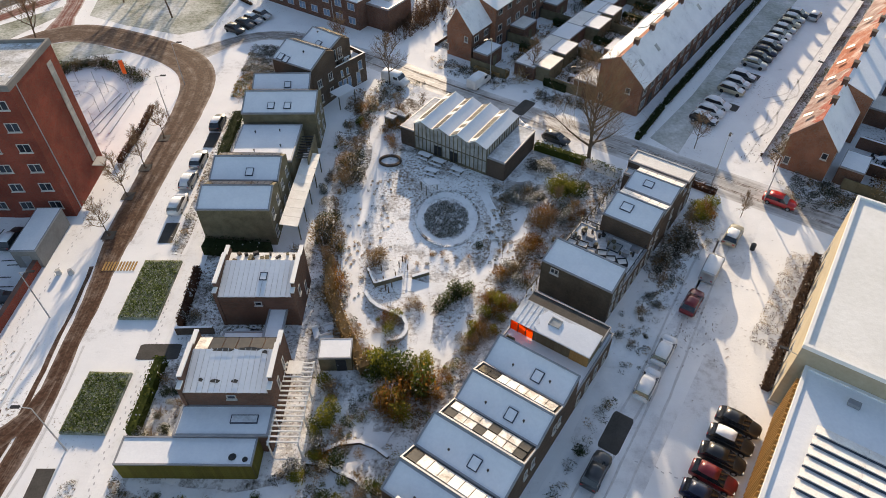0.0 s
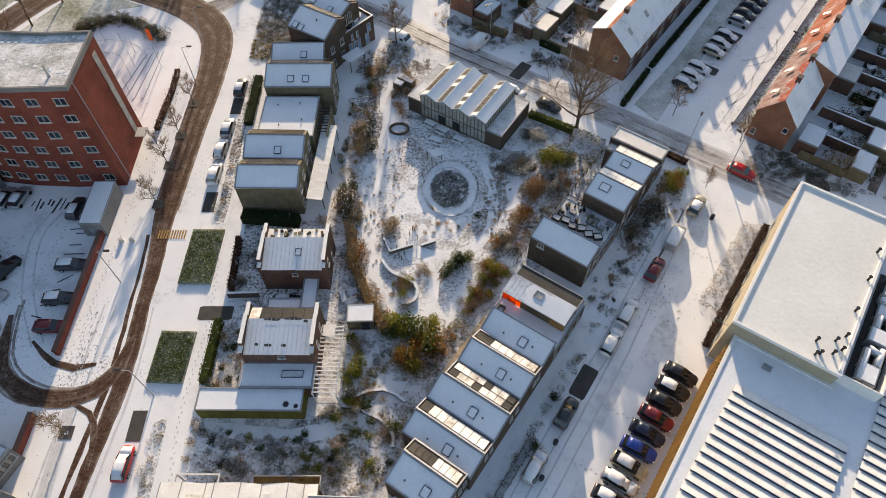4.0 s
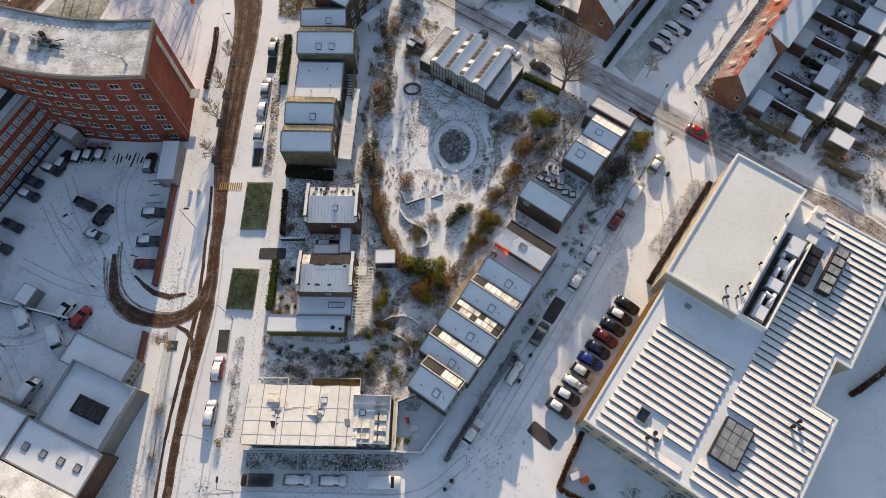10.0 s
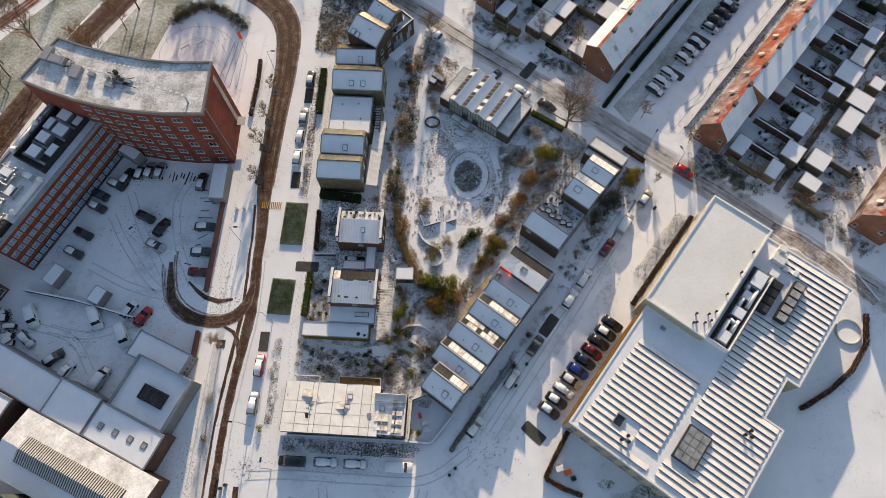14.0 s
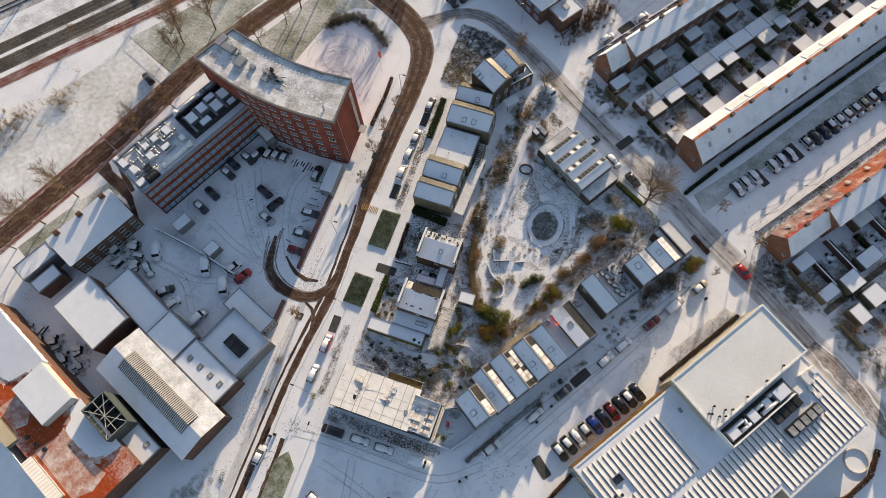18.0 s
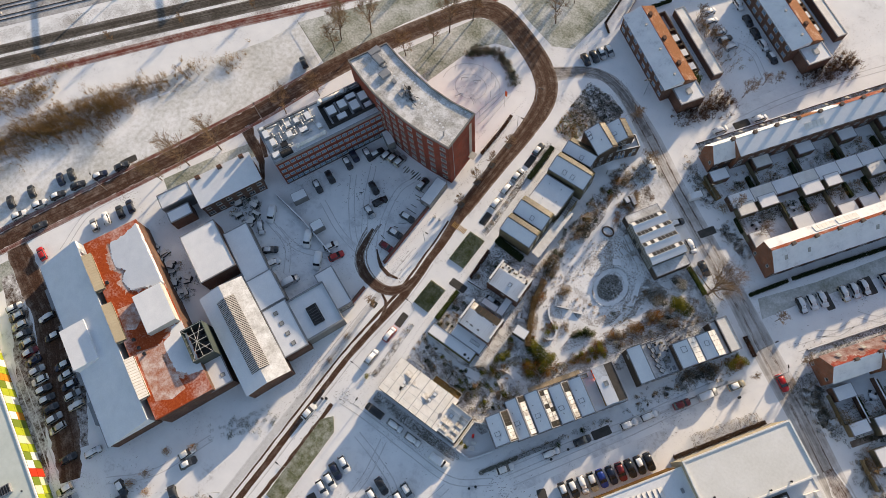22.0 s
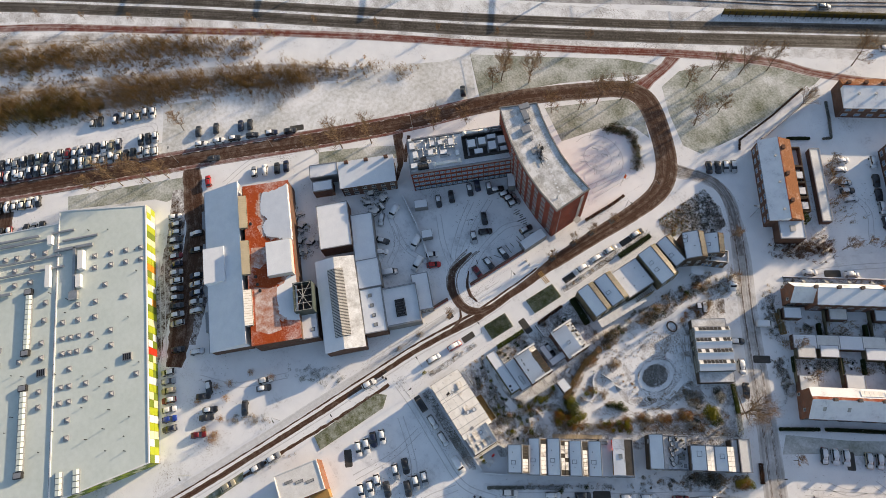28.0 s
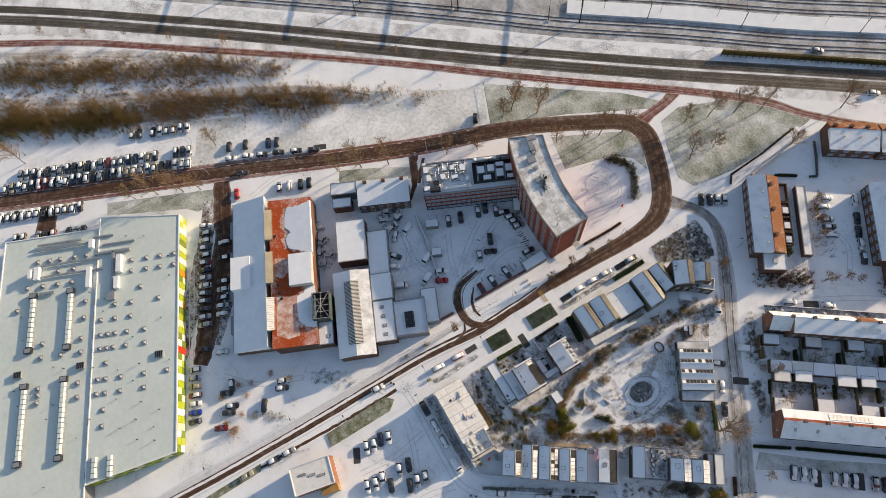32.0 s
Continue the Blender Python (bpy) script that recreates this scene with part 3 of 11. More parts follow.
ribbon("road_verge_track", [(-46.8, 30), (-46.2, 8), (-46.6, -20), (-47.4, -60), (-50, -110)], [1.6, 2.0, 2.2, 2.2, 2.2], 0.012, mat_mark, "faint wheel tracks in snow beside a road", "path")
ribbon("road_parallel", [(-39.3, 1), (-39.5, -14), (-40.2, -34), (-41, -60), (-42.5, -100)], 0.9, 0.02, mat_slush, "second brown wheel track on snow", "road", ragged=0.15)
ARC = [(-58.9, 42.5), (-58.3, 38.3), (-57.2, 34.8), (-54.8, 32.3), (-51.2, 30.8), (-47.4, 30.7), (-44.3, 31.9), (-42.4, 34.8), (-41.6, 39)]
ribbon("lot_entry", ARC, [0.5, 1.5, 2.0, 2.3, 2.5, 2.6, 2.4, 1.8, 1.0], 0.04, mat_slush, "brown slush bend into a car park", "driveway", ragged=0.12)
for k, (dx, dy) in enumerate(((-0.9, -1.6), (0.5, 1.5), (-1.6, -0.6), (0.9, 2.3))):
    ribbon("tyre_arc", [(x + dx * (1 - i / 8), y + dy * (1 - i / 11)) for i, (x, y) in enumerate(ARC[:7])], 0.4, 0.034 + 0.001 * k, mat_rut, "dark tyre arc in the snow", "tyre track", ragged=0.06)
ribbon("lot_entry_inner", [(-54.6, 38.6), (-52.5, 36.6), (-50.8, 35.4), (-48.0, 34.7), (-45.3, 35.3)], [0.3, 0.6, 0.9, 1.0, 0.6], 0.036, mat_slush, "thin brown tyre arc", "tyre track", ragged=0.1)
ribbon("tyre_arc", [(-46.8, 30.2), (-44.2, 28.8), (-42.8, 26), (-42.4, 22)], [0.5, 0.8, 0.8, 0.5], 0.033, mat_slush, "brown tyre arc joining a road", "tyre track", ragged=0.1)
ribbon("street_link", [(-46, 108.5), (-39.6, 113.4), (-33.5, 116.2), (-26.5, 114.6), (-13.3, 106.6), (-0.4, 97.3), (15.2, 86.9), (28.4, 78.2), (40, 70), (51, 62.7), (63, 53.8), (80, 41.8), (110, 20)],
       [5, 3.6, 3.4, 4, 5.2, 5.2, 5.2, 5.4, 6, 6, 6, 6, 6], 0.02, mat_street, "half-cleared asphalt street with wheel tracks")
for off, w in ((-1.1, 0.6), (1.1, 0.6)):
    ribbon("street_rut", [(-33.5 + off * 0.3, 116.4 + off), (-26.5 + off * 0.6, 114.6 + off * 0.8), (-13.3 + off * 0.6, 106.6 + off * 0.8), (-0.4 + off * 0.56, 97.3 + off * 0.8), (15.2 + off * 0.56, 86.9 + off * 0.8), (28.4 + off * 0.55, 78.2 + off * 0.8),
                          (40 + off * 0.55, 70 + off * 0.8), (51 + off * 0.55, 62.7 + off * 0.8), (63 + off * 0.58, 53.8 + off * 0.8), (80 + off * 0.58, 41.8 + off * 0.8)], w, 0.028, mat_rut, "dark wet wheel rut in the snow", "wheel rut", ragged=0.12)
ribbon("street_bend", [(-46.4, 108.6), (-42.6, 111.6), (-38.6, 114.6), (-33.5, 116.2), (-26.5, 114.6), (-19.5, 110.4), (-13.3, 106.6)], [4.4, 3.6, 3.3, 3.2, 3.4, 3.4, 2.6], 0.0245, mat_bend, "dark wet asphalt bend with slush streaks")
ribbon("street_north", [(0.5, 98), (-1.5, 106), (-1.6, 113), (1.5, 122), (12.4, 141), (34, 171), (60, 206)], [4, 4, 4.4, 4.6, 5, 5, 5], 0.016, mat_path, "snowy side street with tracks")
ribbon("street_parking", [(41, 71.5), (49.8, 82.2), (58.6, 94), (67.8, 106.5), (90, 136), (120, 176)], 6.5, 0.012, mat_path, "sunlit snowy parking street")
ribbon("street_east", [(41, 68), (33, 56), (24, 43), (14, 28), (5, 14), (0, 4), (-6, -12)], [5, 7, 7.5, 8, 9, 9, 8], 0.012, mat_lot, "snowy street with parked cars")
ribbon("cycle_path", [(-320, -185), (-262, -101), (-240.9, -67.9), (-221.4, -38.2), (-199.7, -10.3), (-171.6, 25.6), (-143.8, 59.7), (-116.1, 91.6), (-96.5, 114.9), (-77.9, 137.7), (-58.4, 158.7), (-46.1, 167.8), (-28.6, 185.5), (0, 222), (40, 275)],
       [3.6, 3.6, 3.5, 3.4, 3.3, 3.2, 3.2, 3.2, 3.2, 3.4, 3.6, 3.0, 2.6, 2.6, 2.6], 0.03, mat_redpath, "red asphalt cycle path between snowy verges", "cycle path")
ribbon("cycle_link", [(-78.5, 137.5), (-76.5, 131.5), (-75.5, 124), (-74.5, 118)], [4.6, 3.6, 3.8, 6], 0.026, mat_redpath, "red cycle path joining a road", "cycle path")
ribbon("verge_dual", [(-333, -174), (-255, -63), (-209.5, -5), (-180, 30.5), (-136.7, 80.7), (-110, 112), (-85, 141), (-61.4, 173.5), (-42, 198), (-3, 248), (57, 324)], 19, 0.009, mat_verge, "dirty snow verge along a dual road", "verge", ragged=0.6)
for shift, tag, wd in ((0.9, "road_dual_near", 4.6), (6.1, "road_dual_far", 3.7)):
    ribbon(tag, [(-330 - shift * 0.8, -176 + shift * 0.6), (-252 - shift * 0.8, -65 + shift * 0.6), (-206.5 - shift * 0.79, -7.5 + shift * 0.62), (-176.8 - shift * 0.77, 28.2 + shift * 0.64), (-133.7 - shift * 0.76, 78.2 + shift * 0.65), (-107.2 - shift * 0.76, 110 + shift * 0.65), (-82 - shift * 0.77, 141 + shift * 0.64),
                 (-58.4 - shift * 0.78, 171 + shift * 0.63), (-39 - shift * 0.78, 195.6 + shift * 0.63), (0 - shift * 0.78, 246 + shift * 0.63), (60 - shift * 0.78, 322 + shift * 0.63)], [wd] * 7 + [wd + 0.3, wd + 0.6, wd + 0.8, wd + 0.8], 0.03, mat_asphalt, "dark wet dual carriageway strip")
for k in range(16):
    s = k / 16
    x, y = -263 + 44 * s + 0.2, -62 + 57 * s - 0.4
    solo("road_marking", shared("dash", lambda: Build().box(-1.1, -0.09, 0, 1.1, 0.09, 0.006).mesh("dash", mat_white)), mat_white, "worn white lane dash on asphalt", "road marking", "lane dashes", "structure", pose(x, y, 0.036, 0, 0, 52))
ribbon("alley_brown", [(-140, -14), (-133.1, -17.3), (-124.0, -21.0), (-113.6, -24.6), (-104.5, -30.5), (-95.7, -37.7), (-86.3, -43.6), (-79, -49)], [6, 6, 6.6, 7.4, 8, 8, 7, 5], 0.02, mat_slush, "brown wet service lane between halls", "lane", ragged=0.3)
ribbon("lane_bays", [(-131, -23.4), (-121, -28.4), (-111.5, -34.2), (-102.5, -41.0), (-93.5, -47.6), (-84, -54)], [3, 5, 6, 6, 6, 4], 0.016, mat_slush_thin, "half-melted snow under parked cars in a lane", "parking strip", ragged=0.3)
ribbon("lane_bays", [(-118, -16.2), (-108.5, -20.6), (-99.5, -26.6), (-91, -34.4), (-82, -41.6)], [2, 3, 3.4, 3.2, 2], 0.016, mat_slush_thin, "half-melted snow beside a service lane", "parking strip", ragged=0.3)
ribbon("alley_west", [(-168, -72), (-156, -76), (-144, -84), (-136, -96)], [4, 7, 8, 8], 0.02, mat_slush, "brown wet service yard", "lane", ragged=0.3)
ribbon("yard_gate_track", [(-109, 47.5), (-104.5, 44.6), (-100.5, 43.0), (-96.6, 40.4), (-92.5, 36.6)], [4.2, 3, 2.6, 1.8, 0.5], 0.02, mat_slush, "narrow wet driveway between walls", "driveway", ragged=0.2)
ribbon("gap_track", [(-104, 48.5), (-100, 45), (-96.5, 42.4)], 1.2, 0.024, mat_slush, "dark tyre tracks at a gateway", "tyre track", ragged=0.2)
# tyre arcs in the car park
for k, (r, w) in enumerate(((9.5, 0.35), (8.4, 0.3), (11.2, 0.3), (7.2, 0.25))):
    ribbon("tyre_track", [(-64 + r * math.cos(a), 43 + r * 0.8 * math.sin(a)) for a in [radians(v) for v in range(-40, 130, 17)]], w, 0.014 + 0.002 * k, mat_lot, "curved tyre track in the snow", "tyre track", ragged=0.1)

# parks, lawns and gardens
ribbon("hall_bed", [(61.6, 55.0), (66.0, 52.2), (71.5, 48.0), (76.8, 43.0), (79.5, 39.5)], [2.6, 4.2, 4.2, 3.6, 2.0], 0.03, mat_bare_soil, "bare brown soil bed beside the hall", "bed", ragged=0.3)
ribbon("brush_ground", [(-225, -100), (-205, -72), (-188, -44), (-174, -18), (-161, 6), (-148, 28), (-136, 44)], [18, 18, 17, 16, 14, 11, 5], 0.012, mat_brush, "dry grass strip half under snow", "scrub")
ribbon("brush_ground", [(-245, -96), (-226, -66), (-209, -40), (-195, -18), (-182, 0), (-172, 13)], [20, 20, 19, 15, 8, 1.5], 0.011, mat_brush, "dry grass strip half under snow", "scrub")
sheet("field", [(-178, -26), (-166, 0), (-152, 26), (-136, 50), (-122, 72), (-118.4, 82.1), (-103.5, 74.5), (-111.5, 52), (-123.5, 24), (-141, -13), (-158.5, -51), (-160, -54)], 0.007, mat_field, "snowed field with pale grass showing through", "field")
LAWN_F = [(-118.4, 82.1), (-105, 98.8), (-87.8, 120.8), (-78.3, 129.5), (-76.5, 126.4), (-82, 116.5), (-91.5, 99.3), (-102.7, 75.3)]
LAWN_T = [(-72.4, 133.5), (-65.4, 149.8), (-53.8, 162.2), (-44.8, 169), (-43.8, 164.5), (-43.2, 134), (-45.2, 119.3), (-50.7, 116.7), (-62.1, 120.7), (-71.1, 125.2)]
sheet("lawn_triangle", LAWN_T, 0.010, mat_lawn, "frosted green lawn with bare trees", "lawn")
sheet("lawn_field", LAWN_F, 0.010, mat_lawn, "thinly snowed grass field", "lawn")
sheet("lawn_tower", [(-86.7, 90.1), (-78.9, 104.8), (-74.3, 113.3), (-68.5, 114.9), (-58.8, 110), (-64.8, 108.6), (-69.3, 103.7), (-73.7, 87.1)], 0.010, mat_lawn, "frosted lawn beside a ring road", "lawn")
sheet("verge_road", [(-150.2, -55), (-133.9, -19.7), (-128.3, -21.1), (-129.2, -28.4), (-132.4, -31.4), (-145.6, -56.7)], 0.010, mat_lawn, "frosted grass verge with trees", "lawn")
sheet("lawn_parking", [(30.9, 82.0), (34.1, 77.9), (39, 85.5), (45.8, 94.8), (60, 114), (74, 133), (72, 138), (55.6, 115.7), (40.6, 94)], 0.015, mat_lawn_pale, "frosted lawn between a hedge and parked cars", "lawn")
ribbon("verge_trees", [(-114, 20), (-107, 33), (-100, 44)], 4.5, 0.010, mat_lawn, "thin grass verge with trees", "lawn")
sheet("heath_corner", [(-34.1, 92.5), (-30.0, 92.9), (-28.4, 96.6), (-25.9, 105.2), (-22.6, 106.9), (-23.5, 109.7), (-28.8, 112.1), (-33.4, 110.0), (-35.1, 101.4)], 0.012, mat_bed, "snowy planted corner bed", "garden")
sheet("court_garden", [(-30, 58), (-18, 58), (-15, 92), (-8, 95), (14, 80), (24, 73), (33, 69), (12, 47), (2, 30), (-6, 16), (-10, 16.5), (-31, 19), (-31, 30), (-30, 44)], 0.008, mat_garden, "snow-dusted shared courtyard garden", "garden")
sheet("court_open", [(-11, 52), (-12.5, 62), (-10.5, 70), (-7, 79), (-2, 78), (6, 71.5), (11, 66), (9, 57), (7, 49), (2, 42), (-2, 38.5), (-7, 42), (-10, 46)], 0.016, mat_court, "trodden snow of an open court", "court")
ribbon("court_path_west", [(-4, 36), (-8.5, 42), (-11.5, 50), (-12.4, 60), (-10.8, 69), (-9.5, 78), (-10.5, 86), (-9, 94)], [2.4, 2.6, 2.6, 2.8, 3, 3, 2.6, 2.2], 0.022, mat_path, "curved trodden garden path", "path", ragged=0.25)
ribbon("court_path_east", [(-3, 38), (2, 45), (6.5, 52), (8.8, 60), (9.4, 68), (13, 76)], [2.2, 2.6, 2.8, 2.6, 2, 1.6], 0.024, mat_path, "curved trodden garden path", "path", ragged=0.25)
ribbon("court_path_south", [(-3.5, 37), (-8, 31), (-13, 27.2), (-20, 25.8), (-30, 26.8)], [1.8, 2.0, 2.2, 2.0, 2.2], 0.022, mat_path, "trodden garden path between houses", "path", ragged=0.2)
ribbon("front_garden_east", [(37, 66.5), (30, 57), (23, 47.4), (17, 38), (9.5, 26), (4, 17.5)], [3.4, 5.4, 4.6, 3.0, 1.8, 1.4], 0.02, mat_path, "snowy front garden strip with shrubs", "garden")
ribbon("front_garden_south", [(-32, 8.6), (-20, 8.4), (-8, 8.4)], 2.4, 0.02, mat_garden, "snowy front garden strip", "garden")
ribbon("bed_west_street", [(-34.4, 90), (-34.2, 76), (-33.9, 62), (-34.2, 57.5)], 1.6, 0.02, mat_garden, "snowy planting strip beside parking bays", "garden")
ribbon("bed_west_south", [(-35.2, 28), (-35.1, 20), (-35.2, 12)], 1.5, 0.02, mat_garden, "snowy planting strip", "garden")
ribbon("pavement_west", [(-31.9, 92), (-31.8, 60), (-32.4, 40), (-32.6, 20), (-32, 2)], 2.0, 0.018, mat_path, "trodden snowy pavement", "pavement")
for gx, gy, gw, gd, ga in ((-35.2, 51.7, 4.6, 9.2, -1.2), (-35.8, 36.2, 4.6, 7.2, -2.0)):
    t_ = thing("grass_bed", gx, gy, ga, "raised green grass bed with frost between paths", "grass bed", "grass beds", "structure")
    part("turf", Build().box(-gw / 2, -gd / 2, 0, gw / 2, gd / 2, 0.32), mat_lawn_green, t_)
    part("grass_tufts", grass_tufts(gw, gd, 0.33, 2600), leaf_turf, t_)
t_ = thing("grass_bed", -36.9, -12.8, 90.5, "long raised green grass bed beside a road", "grass bed", "grass beds", "structure")
part("turf", Build().prism([(-11.4, -2.0), (9, -2.2), (11.8, 0.2), (9.6, 2.2), (-11, 2.1)], 0, 0.3), mat_lawn_green, t_)
t_ = thing("grass_bed", -40.6, -58, 90.5, "long green verge beside a road", "grass bed", "grass beds", "structure")
part("turf", Build().prism([(-14, -1.0), (12, -1.1), (13, 1.0), (-14, 1.0)], 0, 0.25), mat_lawn_green, t_)
for bx, by in ((-38, 27.2), (-36.1, 61.6), (-35.7, 82.2)):
    sheet("bare_bay", [(bx - 0.9, by - 1.9), (bx + 0.9, by - 1.9), (bx + 0.9, by + 1.9), (bx - 0.9, by + 1.9)], 0.04, mat_bitumen, "snow-free dark parking bay beside a kerb", "parking bay")
for bx, by, ba in ((13.4, 12.5, -40), (16.4, 32.6, 57), (44.8, 91, -37), (51.4, 100.4, -37), (12.5, 90.6, 55), (-31.5, 42.6, 0), (-128.2, 19.6, 64), (5.2, 123.6, 56), (-28.6, -18.8, -25)):
    solo("bare_bay", Build().add([(-2.3, -0.9, 0), (-1.9, -1.05, 0), (1.9, -1.05, 0), (2.3, -0.9, 0), (2.3, 0.9, 0), (1.9, 1.05, 0), (-1.9, 1.05, 0), (-2.3, 0.9, 0)], [tuple(range(8))]), mat_bitumen, "snow-free dark parking place in the snow", "parking bay", "", "structure", pose(bx, by, 0.04, 0, 0, ba))
ribbon("platform_path", [(-36.6, 57.8), (-36, 56.9), (-31.2, 57.2)], 1.0, 0.03, mat_path, "snowy kerb crossing", "path")
sheet("lot_office", [(-51.5, 30), (-51, 63), (-68, 66.5), (-83, 33), (-60, 29)], 0.006, mat_lot, "snowy car park with tyre marks", "car park")
sheet("lot_yard", [(-60, 28.5), (-83, 33), (-91, 24), (-70, 12), (-62, 18)], 0.009, mat_lot, "snowy yard with tyre marks", "yard")
sheet("lot_south", [(-31.5, -24), (-31, 3.5), (-6, 3.5), (0, 0), (0, -40), (-22, -40), (-24, -24)], 0.009, mat_lot, "snowy car park", "car park")
sheet("lot_west", [(-180, -88), (-150, -20.5), (-163, -14), (-176, -38), (-184, -60)], 0.009, mat_lot, "crowded snowy car park", "car park")

# the road's edges
for line in ([(-50.3, 57), (-51.6, 40), (-50.6, 36.5)], [(-50.7, 28.5), (-50.9, 22)]):
    (x0, y0), (x1, y1) = line[0], line[-1]
    t_ = thing("garden_wall", x0, y0, math.degrees(math.atan2(y1 - y0, x1 - x0)), "low red brick wall along a car park", "wall", "car park walls")
    l_ = math.hypot(x1 - x0, y1 - y0)
    part("brickwork", Build().box(0, -0.25, 0, l_, 0.25, 1.2), mat_brick_red, t_)
    part("coping", Build().box(-0.05, -0.32, 1.2, l_ + 0.05, 0.32, 1.3), mat_brick_red, t_)

# ---- parts of buildings ----
def window_mesh(w, h):
    fr = Build()
    fr.box(-w / 2, -0.02, 0, -w / 2 + 0.09, 0.06, h).box(w / 2 - 0.09, -0.02, 0, w / 2, 0.06, h)
    fr.box(-w / 2 + 0.09, -0.02, 0, w / 2 - 0.09, 0.06, 0.09).box(-w / 2 + 0.09, -0.02, h - 0.09, w / 2 - 0.09, 0.06, h)
    if w > 0.9:
        fr.box(-0.04, -0.02, 0.09, 0.04, 0.05, h - 0.09)
    return fr.mesh("window_frame", mat_frame), Build().box(-w / 2 + 0.09, 0.0, 0.09, w / 2 - 0.09, 0.02, h - 0.09).mesh("pane", mat_pane), Build().box(-w / 2 - 0.08, -0.02, -0.1, w / 2 + 0.08, 0.16, 0.0).mesh("window_sill", mat_concrete)


def window(parent, x, y, z, rz, w, h, blue=False, sill=True):
    """A window on a wall; its outer side faces local +y turned by rz."""
    fr, pane, sl = shared(("window", w, h), lambda: window_mesh(w, h))
    o = part("window", fr, None, parent, "", pose(x, y, z, 0, 0, rz))
    part("pane", shared(("pane", w, h, blue), lambda: Build().box(-w / 2 + 0.09, 0.0, 0.09, w / 2 - 0.09, 0.02, h - 0.09).mesh("pane", mat_pane_blue if blue else mat_pane)), None, o)
    if sill:
        part("window_sill", sl, None, o)
    return o


def door(parent, x, y, rz, mat, w=1.0, h=2.1, handle=True):
    o = part("door", shared(("door", mat.name, w), lambda: Build().box(-w / 2, -0.02, 0, w / 2, 0.05, h).box(-w / 2 - 0.08, -0.02, 0, -w / 2, 0.08, h + 0.08).box(w / 2, -0.02, 0, w / 2 + 0.08, 0.08, h + 0.08).mesh("door", mat)), None, parent, "", pose(x, y, 0.0, 0, 0, rz))
    if handle:
        part("door_handle", shared("handle", lambda: Build().box(0.3, 0.05, 1.0, 0.42, 0.1, 1.04).mesh("door_handle", mat_steel)), None, o)
    return o


def skylight(parent, x, y, z, w=1.0, l=1.2, mat=None):
    o = part("skylight", shared(("skylight", w, l), lambda: Build().ring(rect(w, l), rect(w - 0.14, l - 0.14), 0, 0.16).mesh("skylight", mat_navy)), None, parent, "", pose(x, y, z))
    part("pane", shared(("skypane", w, l, (mat or mat_snow).name), lambda: Build().box(-w / 2 + 0.07, -l / 2 + 0.07, 0, w / 2 - 0.07, l / 2 - 0.07, 0.13).mesh("pane", mat or mat_snow)), None, o)
    return o


def vent_pipe(parent, x, y, z, r=0.09, h=0.55):
    part("vent_pipe", shared(("pipe", r, h), lambda: Build().tube((0, 0, 0), (0, 0, h), r, r, 8).tube((0, 0, h), (0, 0, h + 0.1), r * 1.7, r * 1.3, 8).mesh("vent_pipe", mat_dark)), None, parent, "", pose(x, y, z))


def panel(parent, x, y, z, rz, tilt, w, l, kind=0, name="solar_panel"):
    """One tilted panel; kind 0 brown, 1 snowed, 2 dark."""
    mt = (mat_pv, mat_pv_half, mat_pv_dark, mat_pv_snow)[kind]
    me = shared(("panel", w, l, kind), lambda: Build().box(-w / 2, -l / 2, 0, w / 2, l / 2, 0.05).box(-w / 2 - 0.03, -l / 2 - 0.03, -0.03, w / 2 + 0.03, -l / 2, 0.07).box(-w / 2 - 0.03, l / 2, -0.03, w / 2 + 0.03, l / 2 + 0.03, 0.07).mesh(name, mt))
    part(name, me, None, parent, "", pose(x, y, z, 0, 0, rz) @ pose(0, 0, 0, tilt, 0, 0))


def flat_block(parent, poly, h, wall, roof=None, base=0.0, lip=0.18, edge=0.16, trim=None, wall_name="wall"):
    """Walls with a parapet rim and a snowed roof inside it."""
    cx, cy = sum(p[0] for p in poly) / len(poly), sum(p[1] for p in poly) / len(poly)
    def inset(d):
        out = []
        n = len(poly)
        for i in range(n):
            a, b_, c = Vector(poly[i - 1]), Vector(poly[i]), Vector(poly[(i + 1) % n])
            e, g = (b_ - a).normalized(), (c - b_).normalized()
            n1, n2 = Vector((-e.y, e.x)), Vector((-g.y, g.x))
            k = 1 + n1.dot(n2)
            out.append(tuple(b_ + (n1 + n2) * (d / max(k, 0.3))))
        return out
    part(wall_name, Build().prism(poly, base, h), wall, parent)
    part("roof_edge", Build().ring(inset(-0.04), inset(edge), h - 0.14, h + lip), trim or mat_trim, parent)
    part("roof", Build().prism(inset(edge), h - 0.1, h + 0.07), roof or mat_snow, parent)


